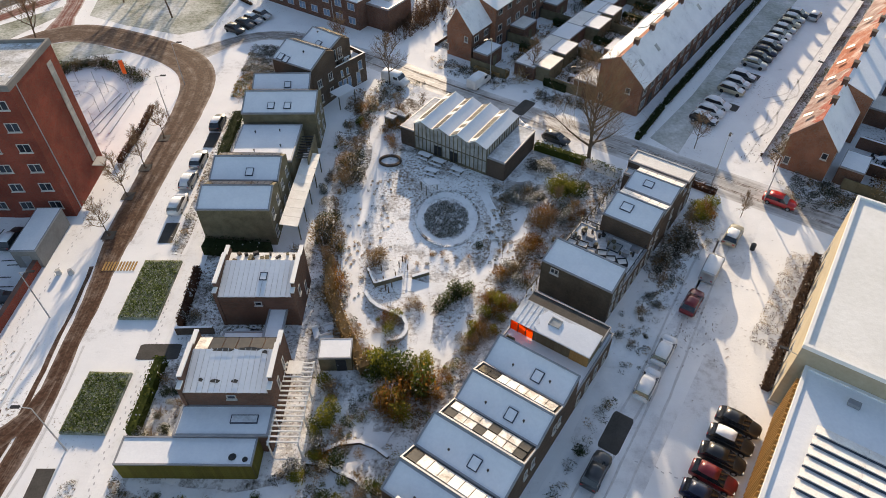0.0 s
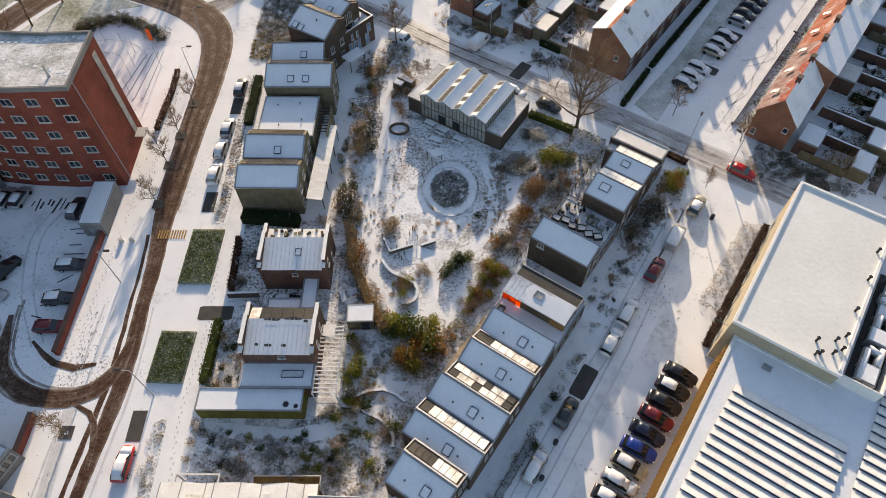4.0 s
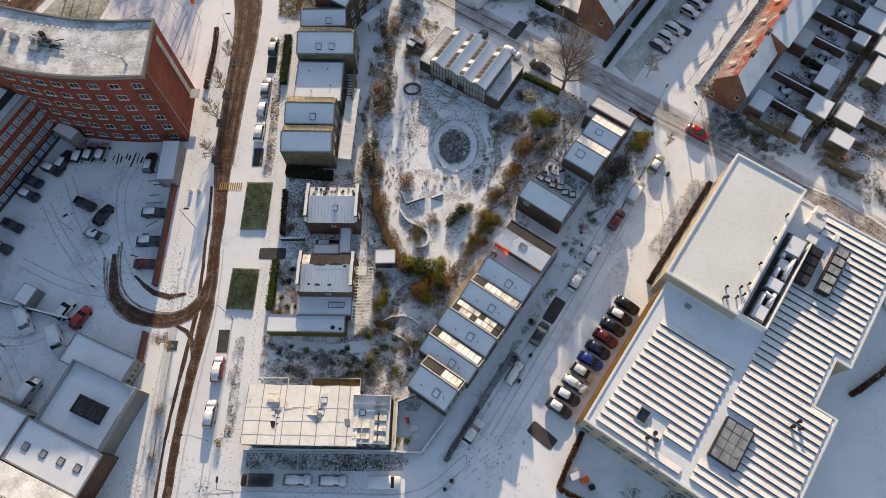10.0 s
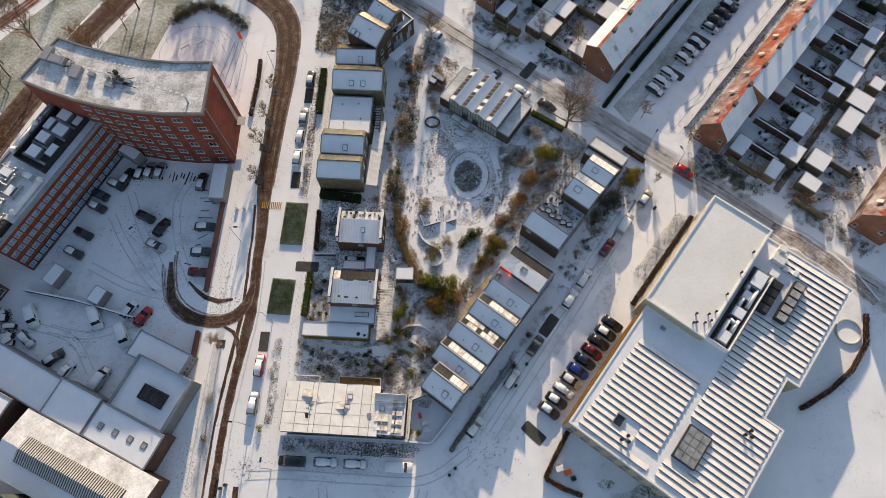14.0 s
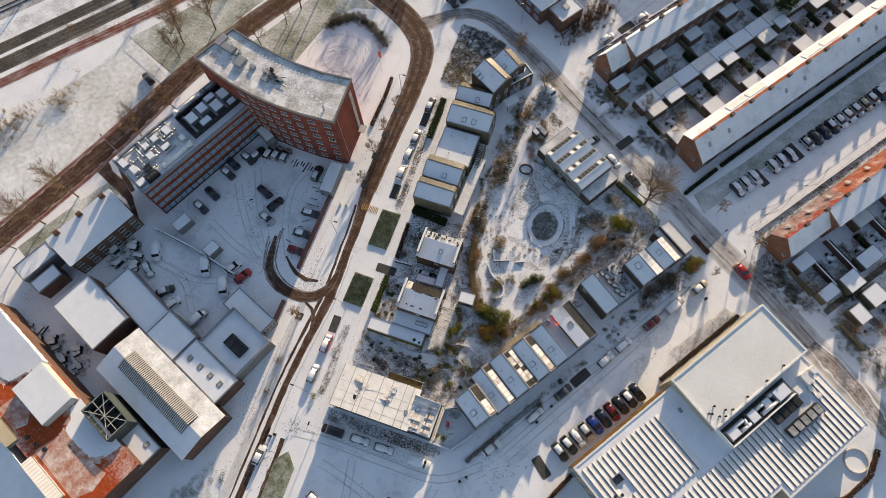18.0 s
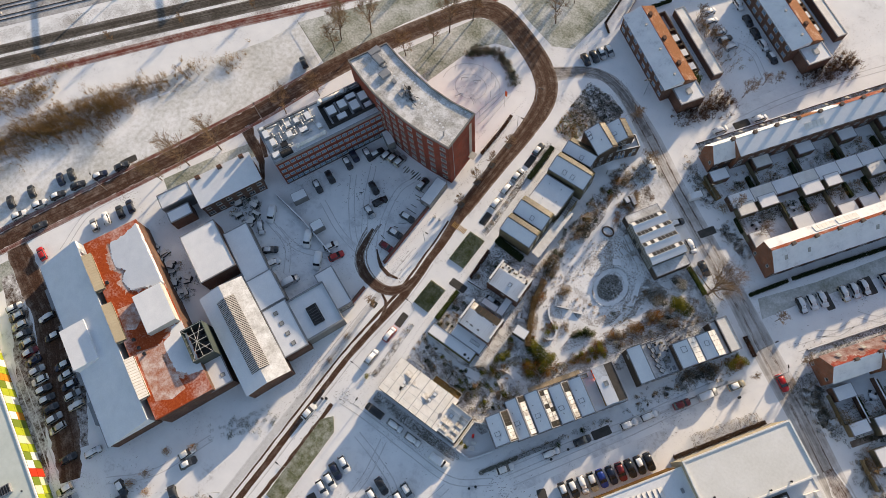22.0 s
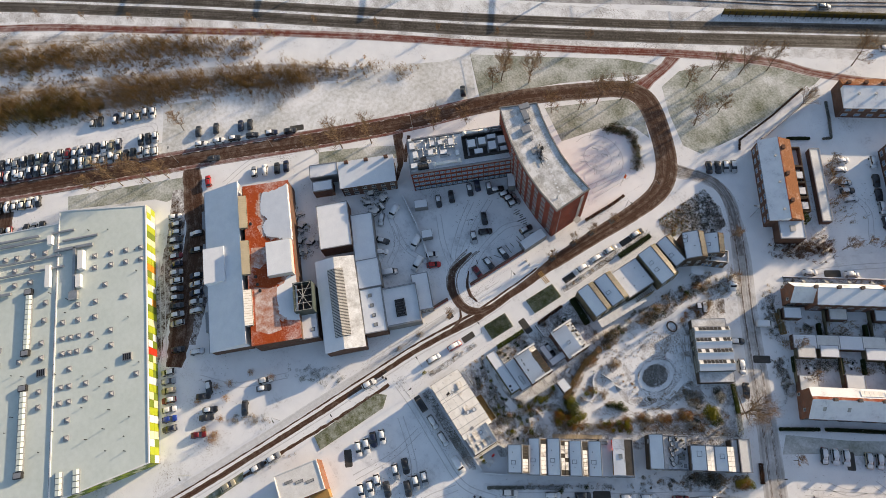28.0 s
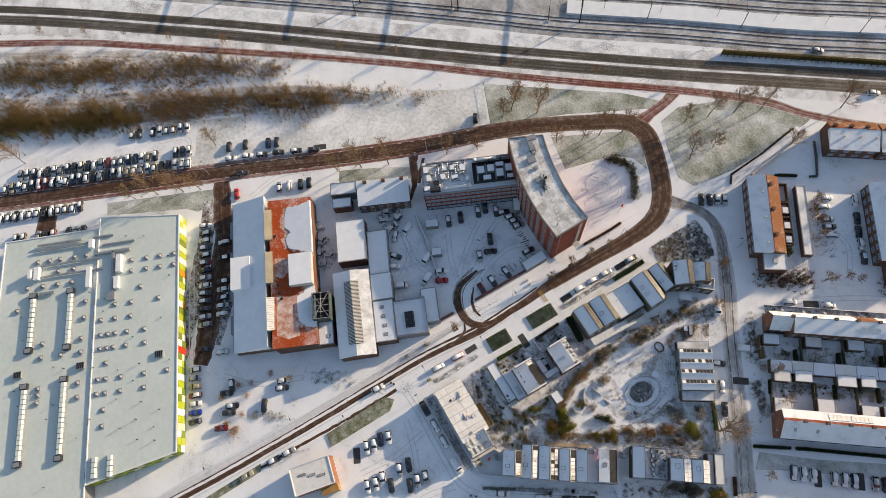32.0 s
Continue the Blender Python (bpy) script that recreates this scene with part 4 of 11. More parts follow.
def mono_roof_house(x, y, w, d, rz, h0, h1, wall, label, group="courtyard houses", pv=None, sky=(), wins=(), pipes=(), category="house", trim=None, roof=None):
    """A house whose snowed roof falls from the back (h1) to the front (h0, local -y)."""
    t = thing("house", x, y, rz, label, category, group)
    P = rect(w, d)
    yr = d / 2 - 1.85 if pv else d / 2      # the ridge; a short slope behind it carries the panels
    if pv:
        h0, h1 = h0 - 0.2, h1 + 0.35
    hb = h1 - 0.9
    wb = Build().prism([(-w / 2, -d / 2), (w / 2, -d / 2), (w / 2, yr), (-w / 2, yr)], 0, [h0, h0, h1, h1])
    if pv:
        wb.prism([(-w / 2, yr), (w / 2, yr), (w / 2, d / 2), (-w / 2, d / 2)], 0, [h1, h1, hb, hb])
    part("wall", wb, wall, t)
    df, ym = yr + d / 2, (yr - d / 2) / 2
    s = math.degrees(math.atan2(h1 - h0, df))
    m = pose(0, ym, (h0 + h1) / 2, s, 0, 0)
    ln = math.hypot(df, h1 - h0)
    part("roof_edge", Build().ring(rect(w + 0.1, ln + 0.1), rect(w - 0.24, ln - 0.24), -0.1, 0.16), trim or mat_trim, t, "", m)
    part("roof", Build().box(-w / 2 + 0.12, -ln / 2 + 0.12, -0.05, w / 2 - 0.12, ln / 2 - 0.12, 0.06), roof or mat_snow, t, "", m)
    for sx, sy in sky:
        o = skylight(t, 0, 0, 0)
        o.matrix_basis = m @ pose(sx, sy, 0.05)
    for px, py in pipes:
        vent_pipe(t, px, py, (h0 + h1) / 2 + py / d * (h1 - h0))
    if pv:
        cols, kinds = pv[2:]
        pw = (w - 0.8) / cols
        for c in range(cols):
            panel(t, -w / 2 + 0.4 + pw * (c + 0.5), yr + 0.95, h1 - 0.35, 0, -26, round(pw - 0.06, 2), 1.74, int(kinds[c % len(kinds)]))
    for wx, side, wz, ww, wh in wins:
        if side == 'f':
            window(t, wx, -d / 2, wz, 180, ww, wh)
        elif side == 'b':
            window(t, wx, d / 2, wz, 0, ww, wh)
        elif side == 'r':
            window(t, w / 2, wx, wz, -90, ww, wh)
        else:
            window(t, -w / 2, wx, wz, 90, ww, wh)
    return t


# ---- courtyard, west row ----
SIDE = [(-1.6, 'r', 0.9, 1.1, 1.4), (1.2, 'r', 0.9, 0.9, 1.4), (-1.4, 'r', 3.6, 1.0, 1.3), (1.3, 'r', 3.6, 1.0, 1.3), (-1.2, 'l', 0.9, 1.0, 1.3), (1.2, 'l', 3.6, 1.0, 1.3)]
mono_roof_house(-25.95, 62.0, 8.9, 5.3, -1.0, 6.0, 6.5, mat_timber, "grey timber terraced house with a snowed flat roof", pv=(1.6, 1, 9, "0000000"), wins=SIDE)
mono_roof_house(-25.8, 67.75, 8.8, 5.5, -1.4, 6.0, 6.6, mat_timber, "grey timber terraced house with roof panels and rooflight", pv=(2.0, 1, 8, "00000000"), sky=[(0.6, -0.6)], wins=SIDE)
t_ = thing("house", -25.1, 75.0, -1.0, "low timber house with a wide snowed flat roof", "house", "courtyard houses")
flat_block(t_, rect(8.6, 8.6), 4.6, mat_timber)
for px_, py_ in ((-2, 2.2), (1.4, 2.6), (2.2, -1.0), (-1.2, -2.2)):
    vent_pipe(t_, px_, py_, 4.6, 0.07, 0.35)
for k in range(9):
    part("slat", shared("stair_slat", lambda: Build().box(-0.9, -0.06, 0, 0.9, 0.06, 0.12).mesh("slat", mat_dark)), None, t_, "", pose(5.3, -2.6 + 0.62 * k, 3.9))
part("frame", Build().box(4.35, -3, 0, 4.5, 3, 4.0).box(6.1, -3, 0, 6.25, 3, 4.0), mat_timber, t_)
mono_roof_house(-24.1, 83.0, 10.6, 5.9, -0.5, 6.2, 6.9, mat_timber, "dark timber house with a snowed roof and panels", pv=(2.1, 1, 10, "0000000000"), sky=[(-1.2, -0.7), (1.2, -0.7)], wins=SIDE)
mono_roof_house(-25.0, 89.1, 8.6, 4.9, 0.5, 6.0, 6.6, mat_brick_grey, "dark brick house with a snowed roof", pv=(1.8, 1, 8, "00000000"), sky=[(1.0, -0.6)], wins=SIDE)
mono_roof_house(-22.5, 94.4, 7.8, 5.8, -31, 7.4, 8.5, mat_brick_grey, "dark brick house with a snowed roof and a strip of panels", pv=(2.4, 1, 6, "000000"), sky=[(-2.6, -1.4), (-1.4, -1.6)], wins=SIDE, pipes=[(0.6, -0.4)])
mono_roof_house(-19.9, 98.8, 6.1, 5.8, -36, 7.4, 8.4, mat_brick_grey, "dark brick corner house with roof panels", pv=(1.8, 1, 5, "00000"), sky=[(0.4, -0.6)], wins=SIDE + [(-1.0, 'r', 5.4, 1.0, 1.9), (0.4, 'r', 5.4, 1.0, 1.9)], pipes=[(-1.4, 0.4)])
t_ = thing("house_annex", -17.1, 95.5, 48.5, "dark brick annex with roof terraces behind a thin white coping", "annex")
flat_block(t_, [(-3.6, 0), (5.5, 0), (5.5, 3.6), (-3.6, 3.6)], 4.3, mat_brick_grey, mat_lot, 0, 0.75, 0.14, mat_brick_grey)
part("coping", Build().ring([(-3.66, -0.06), (5.56, -0.06), (5.56, 3.66), (-3.66, 3.66)], [(-3.4, 0.2), (5.3, 0.2), (5.3, 3.4), (-3.4, 3.4)], 5.07, 5.13), mat_white, t_)
part("party_wall", Build().box(0.5, 0.15, 4.3, 0.75, 3.5, 5.3), mat_brick_grey, t_)
for wx_, wz_, ww_, wh_ in ((-2.6, 2.4, 0.6, 1.6), (-0.4, 0.3, 0.8, 2.1), (0.6, 0.3, 0.8, 2.1), (1.6, 0.3, 0.8, 2.1), (0.2, 2.9, 0.5, 1.2), (1.4, 2.9, 0.5, 1.2), (4.2, 2.6, 0.9, 1.6), (3.6, 0.3, 0.9, 2.1)):
    window(t_, wx_, 0, wz_, 180, ww_, wh_, True)
for k, (fx_, fy_) in enumerate(((-1.6, 1.6), (2.6, 1.4), (4.0, 2.0))):
    o_ = part("terrace_table", Build().box(-0.6, -0.4, 4.98, 0.6, 0.4, 5.06).box(-0.5, -0.3, 4.32, -0.42, 0.3, 4.98).box(0.42, -0.3, 4.32, 0.5, 0.3, 4.98), mat_snow if k else mat_dark, t_, "", pose(fx_, fy_, 0, 0, 0, 20 * k))
t_ = thing("canopy", -19.3, 67.2, -3.2, "long sloping white canopy along timber houses", "canopy")
for k in range(9):
    part("sheet", shared("canopy_sheet", lambda: Build().box(-1.15, -0.82, -0.03, 1.15, 0.82, 0.03).mesh("sheet", mat_pv_snow)), None, t_, "", pose(0, -6.8 + 1.68 * k, 3.0, 0, 8, 0))
for k in range(5):
    part("post", shared("canopy_post", lambda: Build().box(-0.06, -0.06, 0, 0.06, 0.06, 2.85).mesh("post", mat_timber)), None, t_, "", pose(1.0, -7 + 3.5 * k, 0))
t_ = thing("porch", -16.6, 92.2, 46, "small white lean-to porch beside a brick house", "porch")
part("roof", Build().box(-1.8, -1.1, 2.4, 1.8, 1.1, 2.5), mat_snow, t_)
for sx in (-1.6, 1.6):
    part("post", Build().box(sx - 0.06, -1.0, 0, sx + 0.06, -0.88, 2.4), mat_timber, t_)

# ---- courtyard, middle houses ----
t_ = thing("house", -20.8, 49.6, -0.5, "brown brick house with white capped side walls", "house", "courtyard houses")
part("wall", Build().prism(rect(8.4, 6.6), 0, 4.78), mat_brick_brown, t_)
part("roof", Build().prism(rect(8.0, 4.6, 0, -1.0), 4.7, [4.85, 4.85, 5.75, 5.75]), mat_snow, t_)
for k in range(15):
    part("roof_seam", shared("seam5", lambda: Build().box(-0.02, -2.3, 0, 0.02, 2.3, 0.045).mesh("roof_seam", mat_snow_thin)), None, t_, "", pose(-3.9 + 0.557 * k, -1.0, 5.32, 11.1, 0, 0))
part("terrace", Build().box(-4.0, 1.35, 4.7, 4.0, 3.2, 5.06), mat_pv_snow, t_)
for sx in (-4.2, 4.2):
    for y0_, y1_, zt in ((-3.4, -2.6, 5.5), (-2.6, 2.0, 6.2), (2.0, 3.5, 5.9)):
        part("parapet", Build().box(sx - 0.18, y0_, 0, sx + 0.18, y1_ - 0.004, zt), mat_brick_brown, t_)
        part("coping", Build().box(sx - 0.24, y0_ - 0.03, zt, sx + 0.24, y1_ - 0.01, zt + 0.12), mat_white, t_)
skylight(t_, 0.6, -0.8, 5.3, 0.8, 1.0).rotation_euler = (radians(11), 0, 0)
window(t_, 0.2, -3.3, 3.4, 180, 0.8, 0.6)
window(t_, 4.38, -1.4, 3.2, -90, 0.7, 1.3)
window(t_, 4.38, 1.0, 0.9, -90, 0.7, 1.6)
t_ = thing("house", -20.9, 37.2, -0.8, "brown brick house with snowed steel roof and roof panels", "house", "courtyard houses")
part("wall", Build().prism(rect(8.5, 6.4), 0, 5.18), mat_brick_brown, t_)
part("roof", Build().prism(rect(8.1, 4.4, 0, -1.0), 5.1, [5.25, 5.25, 6.1, 6.1]), mat_snow, t_)
for k in range(15):
    part("roof_seam", shared("seam5", lambda: None), None, t_, "", pose(-3.9 + 0.557 * k, -1.0, 5.7, 10.9, 0, 0))
for k in range(6):
    panel(t_, -3.35 + 1.34 * k, 2.1, 5.75, 0, -14, 1.26, 1.9, (1, 0, 0, 0, 0, 0)[k])
for k, (sx, sy, sw) in enumerate(((-1.0, 1.1, 2.2), (1.6, 1.2, 2.4), (-2.6, -2.0, 0.5), (-1.2, -2.1, 1.0), (0.7, -2.1, 0.7), (3.1, 0.9, 0.6))):
    part("bare_patch", Build().add([(-sw / 2, -0.12, 0), (sw * 0.3, -0.2, 0), (sw / 2, 0.05, 0), (0, 0.22, 0), (-sw * 0.45, 0.1, 0)], [(0, 1, 2, 3, 4)]), mat_bitumen, t_, "", pose(sx, sy, 5.68 + (sy + 1.0) * 0.193 + 0.05, 10.9, 0, 0))
for sx in (-4.25, 4.25):
    for y0_, y1_, zt in ((-3.3, -2.4, 5.9), (-2.4, 1.6, 6.6), (1.6, 3.4, 6.3)):
        part("parapet", Build().box(sx - 0.18, y0_, 0, sx + 0.18, y1_ - 0.004, zt), mat_brick_brown, t_)
        part("coping", Build().box(sx - 0.24, y0_ - 0.03, zt, sx + 0.24, y1_ - 0.01, zt + 0.12), mat_white, t_)
window(t_, 0.4, -3.2, 4.2, 180, 0.9, 0.6)
window(t_, 4.43, -1.2, 3.4, -90, 0.6, 1.4)
window(t_, 4.43, 1.1, 3.4, -90, 0.6, 1.4)
t_ = thing("house_annex", -21.2, 32.4, -0.5, "low annex with a snowed flat roof and long rooflight", "annex")
flat_block(t_, rect(8.9, 3.2), 2.9, mat_brick_brown)
skylight(t_, 1.9, 0.1, 2.95, 2.6, 0.9, mat_snow_thin)
t_ = thing("garden_shed", -24.1, 29.5, -0.8, "long green timber shed with a snowed flat roof", "shed")
flat_block(t_, rect(12.6, 2.8), 2.5, mat_timber, None, 0, 0.16, 0.12)
for k in range(42):
    part("plank", shared("plank", lambda: Build().box(-0.14, -0.03, 0, 0.14, 0.03, 2.42).mesh("plank", mat_timber_green)), None, t_, "", pose(-6.15 + 0.3 * k, -1.43, 0.05))
for k in range(9):
    part("plank", shared("plank", lambda: None), None, t_, "", pose(6.33, -1.2 + 0.3 * k, 0.05, 0, 0, 90))
vent_pipe(t_, 4.4, -0.6, 2.5, 0.22, 0.15)
vent_pipe(t_, 5.6, -0.8, 2.5, 0.16, 0.12)
sheet("pergola_floor", [(-16.6, 30.0), (-13.7, 30.0), (-13.5, 39.2), (-16.4, 39.2)], 0.036, mat_bed, "dark garden floor under a pergola", "terrace")
t_ = thing("pergola", -15.2, 34.6, -1.4, "white slatted timber pergola over a terrace", "pergola")
for k in range(17):
    part("slat", shared("pergola_slat", lambda: Build().box(-1.5, -0.06, 0, 1.5, 0.06, 0.14).mesh("slat", mat_white)), None, t_, "", pose(0, -4.4 + 0.55 * k, 2.8))
for sx in (-1.4, 1.4):
    part("beam", Build().box(sx - 0.07, -4.7, 2.64, sx + 0.07, 4.7, 2.8), mat_white, t_)
    for k in range(4):
        part("post", shared("pergola_post", lambda: Build().box(-0.06, -0.06, 0, 0.06, 0.06, 2.64).mesh("post", mat_white)), None, t_, "", pose(sx, -4.5 + 3.0 * k, 0))
part("roof_panel", Build().box(-1.1, 3.0, 2.95, 0.4, 4.6, 3.02), mat_pv_snow, t_)
t_ = thing("terrace_clutter", -20.8, 49.6, -0.5, "dark planters and furniture on a roof terrace", "terrace furniture")
rng = random.Random(8)
for k in range(14):
    sw, sd = rng.uniform(0.2, 0.7), rng.uniform(0.2, 0.5)
    part("box", Build().box(-sw / 2, -sd / 2, 0, sw / 2, sd / 2, rng.uniform(0.15, 0.5)), rng.choice((mat_dark, mat_timber, mat_brown_roof)), t_, "", pose(rng.uniform(-3.6, 3.8), rng.uniform(1.7, 3.0), 5.07, 0, 0, rng.uniform(0, 90)))
t_ = thing("carport", -19.4, 44.0, 0, "snowed flat carport between brick houses", "carport")
flat_block(t_, rect(2.0, 4.8, 0.8, 0.1), 2.6, mat_brick_brown, None, 2.35)
flat_block(t_, rect(4.4, 1.8, -2.4, -1.5), 2.4, mat_brick_brown, None, 2.15)
for sx, sy in ((0, 2.4), (1.6, 2.4), (-4.4, -0.7), (-4.4, -2.2), (1.6, -2.2)):
    part("post", Build().box(sx - 0.06, sy - 0.06, 0, sx + 0.06, sy + 0.06, 2.3), mat_timber, t_)
t_ = thing("garden_shed", -11.8, 41.3, 1, "small dark shed with thick snow on its roof", "shed", "garden sheds")
flat_block(t_, rect(3.4, 2.5), 2.2, mat_timber, None, 0, 0.1, 0.1)
door(t_, 0.6, -1.25, 180, mat_dark, 0.9, 1.9)

# ---- courtyard, white terrace in the south ----
t_ = thing("terraced_house", -23.0, 14.8, -0.7, "terrace with white folded steel roofs", "terraced house")
part("wall", Build().box(-8.4, -4.2, 0, 8.4, 4.2, 4.3), mat_brick_grey, t_)
xs = [-8.5, -6.0, -3.6, -2.6, 0.3, 2.4, 5.4, 7.0, 8.5]
zs = [4.85, 5.3, 4.65, 5.05, 5.25, 4.6, 5.35, 4.65, 4.9]
for k in range(8):
    part("roof_fold", Build().add([(xs[k], -4.4, zs[k] + 0.6), (xs[k + 1], -4.4, zs[k + 1] + 0.6), (xs[k + 1], 4.4, zs[k + 1] - 0.16), (xs[k], 4.4, zs[k] - 0.16), (xs[k], -4.4, 4.5), (xs[k + 1], -4.4, 4.5), (xs[k + 1], 4.4, 4.5), (xs[k], 4.4, 4.5)],
                                   [(0, 1, 2, 3), (0, 4, 5, 1), (3, 2, 6, 7), (1, 5, 6, 2), (0, 3, 7, 4)]), mat_pv_snow, t_)
    part("ridge_cap", Build().tube((xs[k], -4.4, zs[k] + 0.63), (xs[k], 4.4, zs[k] - 0.13), 0.06, 0.06, 5), mat_trim, t_)
for k in range(8):
    for j in (0, 1, 2):
        part("sheet_joint", shared(("joint", k), lambda: Build().box(0, -0.02, 0, xs[k + 1] - xs[k] - 0.06, 0.02, 0.02).mesh("sheet_joint", mat_trim)), None, t_, "", pose(xs[k] + 0.03, -3.0 + 2.0 * j, zs[k] + 0.49 - 0.173 * j, 0, -math.degrees(math.atan2(zs[k + 1] - zs[k], xs[k + 1] - xs[k])), 0))
for sx, sy in ((-4.4, 0.2), (-3.2, -0.9), (2.9, 0.4), (3.2, 2.2)):
    skylight(t_, sx, sy, 4.95, 1.0, 0.9)
for k in range(3):
    panel(t_, -4.4 + 2.9 * k, 2.4 - 0.9 * k, 5.15, 0, -10, 1.9, 1.3, 1)
rng = random.Random(5)
for k in range(14):
    # folded flashings, hatches and vents scattered over the roof
    ux_, uy_ = -7.6 + 1.12 * k + rng.uniform(-0.3, 0.3), rng.uniform(-3.4, 3.4)
    part("roof_box", Build().prism(rect(rng.uniform(0.5, 1.3), rng.uniform(0.4, 1.1)), 0, rng.uniform(0.08, 0.22)), (mat_concrete, mat_trim, mat_pv_snow, mat_dark)[k % 4], t_, "", pose(ux_, uy_, 4.98 - 0.086 * uy_, 0, 0, rng.choice((0, 90, 8))))
part("roof_edge", Build().ring(rect(17.1, 8.9), rect(16.85, 8.65), 4.0, 4.32), mat_timber, t_)
for k in range(10):
    window(t_, -7.6 + 1.7 * k, -4.2, 2.9, 180, 0.8, 1.2)
    if k % 3 == 1:
        door(t_, -7.6 + 1.7 * k, -4.2, 180, mat_timber_green)
    else:
        window(t_, -7.6 + 1.7 * k, -4.2, 0.7, 180, 0.9, 1.4)
t_ = thing("terraced_house", -12.6, 14.2, -1.6, "end terrace house with snowed panels inside white parapets", "terraced house")
flat_block(t_, rect(5.6, 7.0), 4.9, mat_brick_grey, mat_pv_snow, 0, 0.35, 0.2, mat_white)
for r in range(2):
    for c in range(2):
        panel(t_, -1.9 + 1.3 * c, -2.2 + 1.5 * r, 5.2, 0, -12, 1.15, 1.3, 1)
    for c in range(4):
        panel(t_, 1.7 if r else 0.9, -2.6 + 1.5 * c, 5.15, 0, -12, 1.3 if r else 0.7, 1.15, 1)
skylight(t_, -1.3, 0.9, 4.95, 0.9, 0.9)
part("railing", Build().ring(rect(5.5, 1.4, 0, 2.7), rect(5.38, 1.28, 0, 2.7), 5.2, 5.5), mat_trim, t_)
for k in range(3):
    window(t_, -1.8 + 1.8 * k, -3.5, 2.9, 180, 0.9, 1.2)
    window(t_, -1.8 + 1.8 * k, -3.5, 0.7, 180, 0.9, 1.4)
t_ = thing("pergola", -28.4, 20.0, -0.5, "open white timber frame over a garden corner", "pergola")
part("beam", Build().ring(rect(5.0, 1.6), rect(4.7, 1.3), 2.5, 2.75), mat_white, t_)
for sx, sy in ((-2.4, -0.7), (2.4, -0.7), (-2.4, 0.7), (2.4, 0.7)):
    part("post", Build().box(sx - 0.07, sy - 0.07, 0, sx + 0.07, sy + 0.07, 2.5), mat_white, t_)
t_ = thing("timber_deck", -20.2, 20.2, -0.5, "ochre timber garden deck beside a white terrace", "deck")
part("floor_board", Build().box(-2.6, -0.9, 0.1, 5.2, 0.9, 0.25), mat_timber_gold, t_)
part("railing", Build().ring(rect(7.8, 1.8, 1.3, 0), rect(7.66, 1.66, 1.3, 0), 0.3, 0.9), mat_white, t_)

# ---- courtyard, east rows (long axis 55.5 degrees) ----
EA = 55.3


def east(u, v):
    """Place on the east rows: u along them from their south end, v towards the court."""
    c, s = math.cos(radians(EA)), math.sin(radians(EA))
    return 3.4 + c * u - s * v, 20.2 + s * u + c * v


def east_unit(u0, u1, v0, v1, h0, h1, wall, label, pv=None, kinds="0", sky=True, category="terraced house", roof=None):
    """One house of the row: roof falls along the row from u1 (h1) to u0 (h0); a strip of panels at the high side."""
    x, y = east((u0 + u1) / 2, (v0 + v1) / 2)
    t = mono_roof_house(x, y, v1 - v0, u1 - u0, EA - 90 + 180 + 180, h0, h1, wall, label, "east rows", category=category, sky=[(0.9, -0.3)] if sky else (), roof=roof)
    for px, py in ((-1.6, -0.6), (2.2, -0.3)):
        vent_pipe(t, px, py, (h0 + h1) / 2, 0.07, 0.22)
    w, d = v1 - v0, u1 - u0
    for k in range(3):
        if d > 3.4:
            window(t, w / 2, -d / 3 + d / 3 * k, 3.3, -90, 0.7, 1.3)
            window(t, w / 2, -d / 3 + d / 3 * k, 0.7, -90, 0.8, 1.6)
            window(t, -w / 2, -d / 3 + d / 3 * k, 3.3, 90, 0.9, 1.3)
    return t


def pv_bay(u0, u1, v0, v1, h, kinds, label, cols=7):
    x, y = east((u0 + u1) / 2, (v0 + v1) / 2)
    t = thing("terraced_house_bay", x, y, EA - 90, label, "house bay", "east row bays")
    w, d = v1 - v0, u1 - u0
    hi, lo = h + 0.7, h - 0.25
    part("wall", Build().prism(rect(w, d), 0, [hi, hi, lo, lo]), mat_brick_grey, t)
    fall = math.degrees(math.atan2(hi - lo, d))
    part("roof_edge", Build().ring(rect(w + 0.04, d / math.cos(radians(fall)) + 0.04), rect(w - 0.24, d - 0.2), -0.05, 0.2), mat_trim, t, "", pose(0, 0, (hi + lo) / 2, -fall, 0, 0))
    part("roof", Build().box(-w / 2 + 0.1, -d / 2, 0, w / 2 - 0.1, d / 2, 0.05), mat_brown_roof, t, "", pose(0, 0, (hi + lo) / 2, -fall, 0, 0))
    rows = 2 if d > 2.3 else 1
    pl = (d - 0.5) / rows
    for r in range(rows):
        for c in range(cols):
            k = int(kinds[(r * cols + c) % len(kinds)])
            panel(t, -w / 2 + 0.35 + (w - 0.7) / cols * (c + 0.5), -d / 2 + 0.25 + pl * (r + 0.5), (hi + lo) / 2 + 0.17 - (-d / 2 + 0.25 + pl * (r + 0.5)) * (hi - lo) / d, 0, -fall - 1, round((w - 0.7) / cols - 0.07, 2), round(pl - 0.12, 2), k)
    for k in range(2):
        window(t, w / 2, -d / 4 + d / 2 * k, 3.0, -90, 0.6, 1.2)
    return t


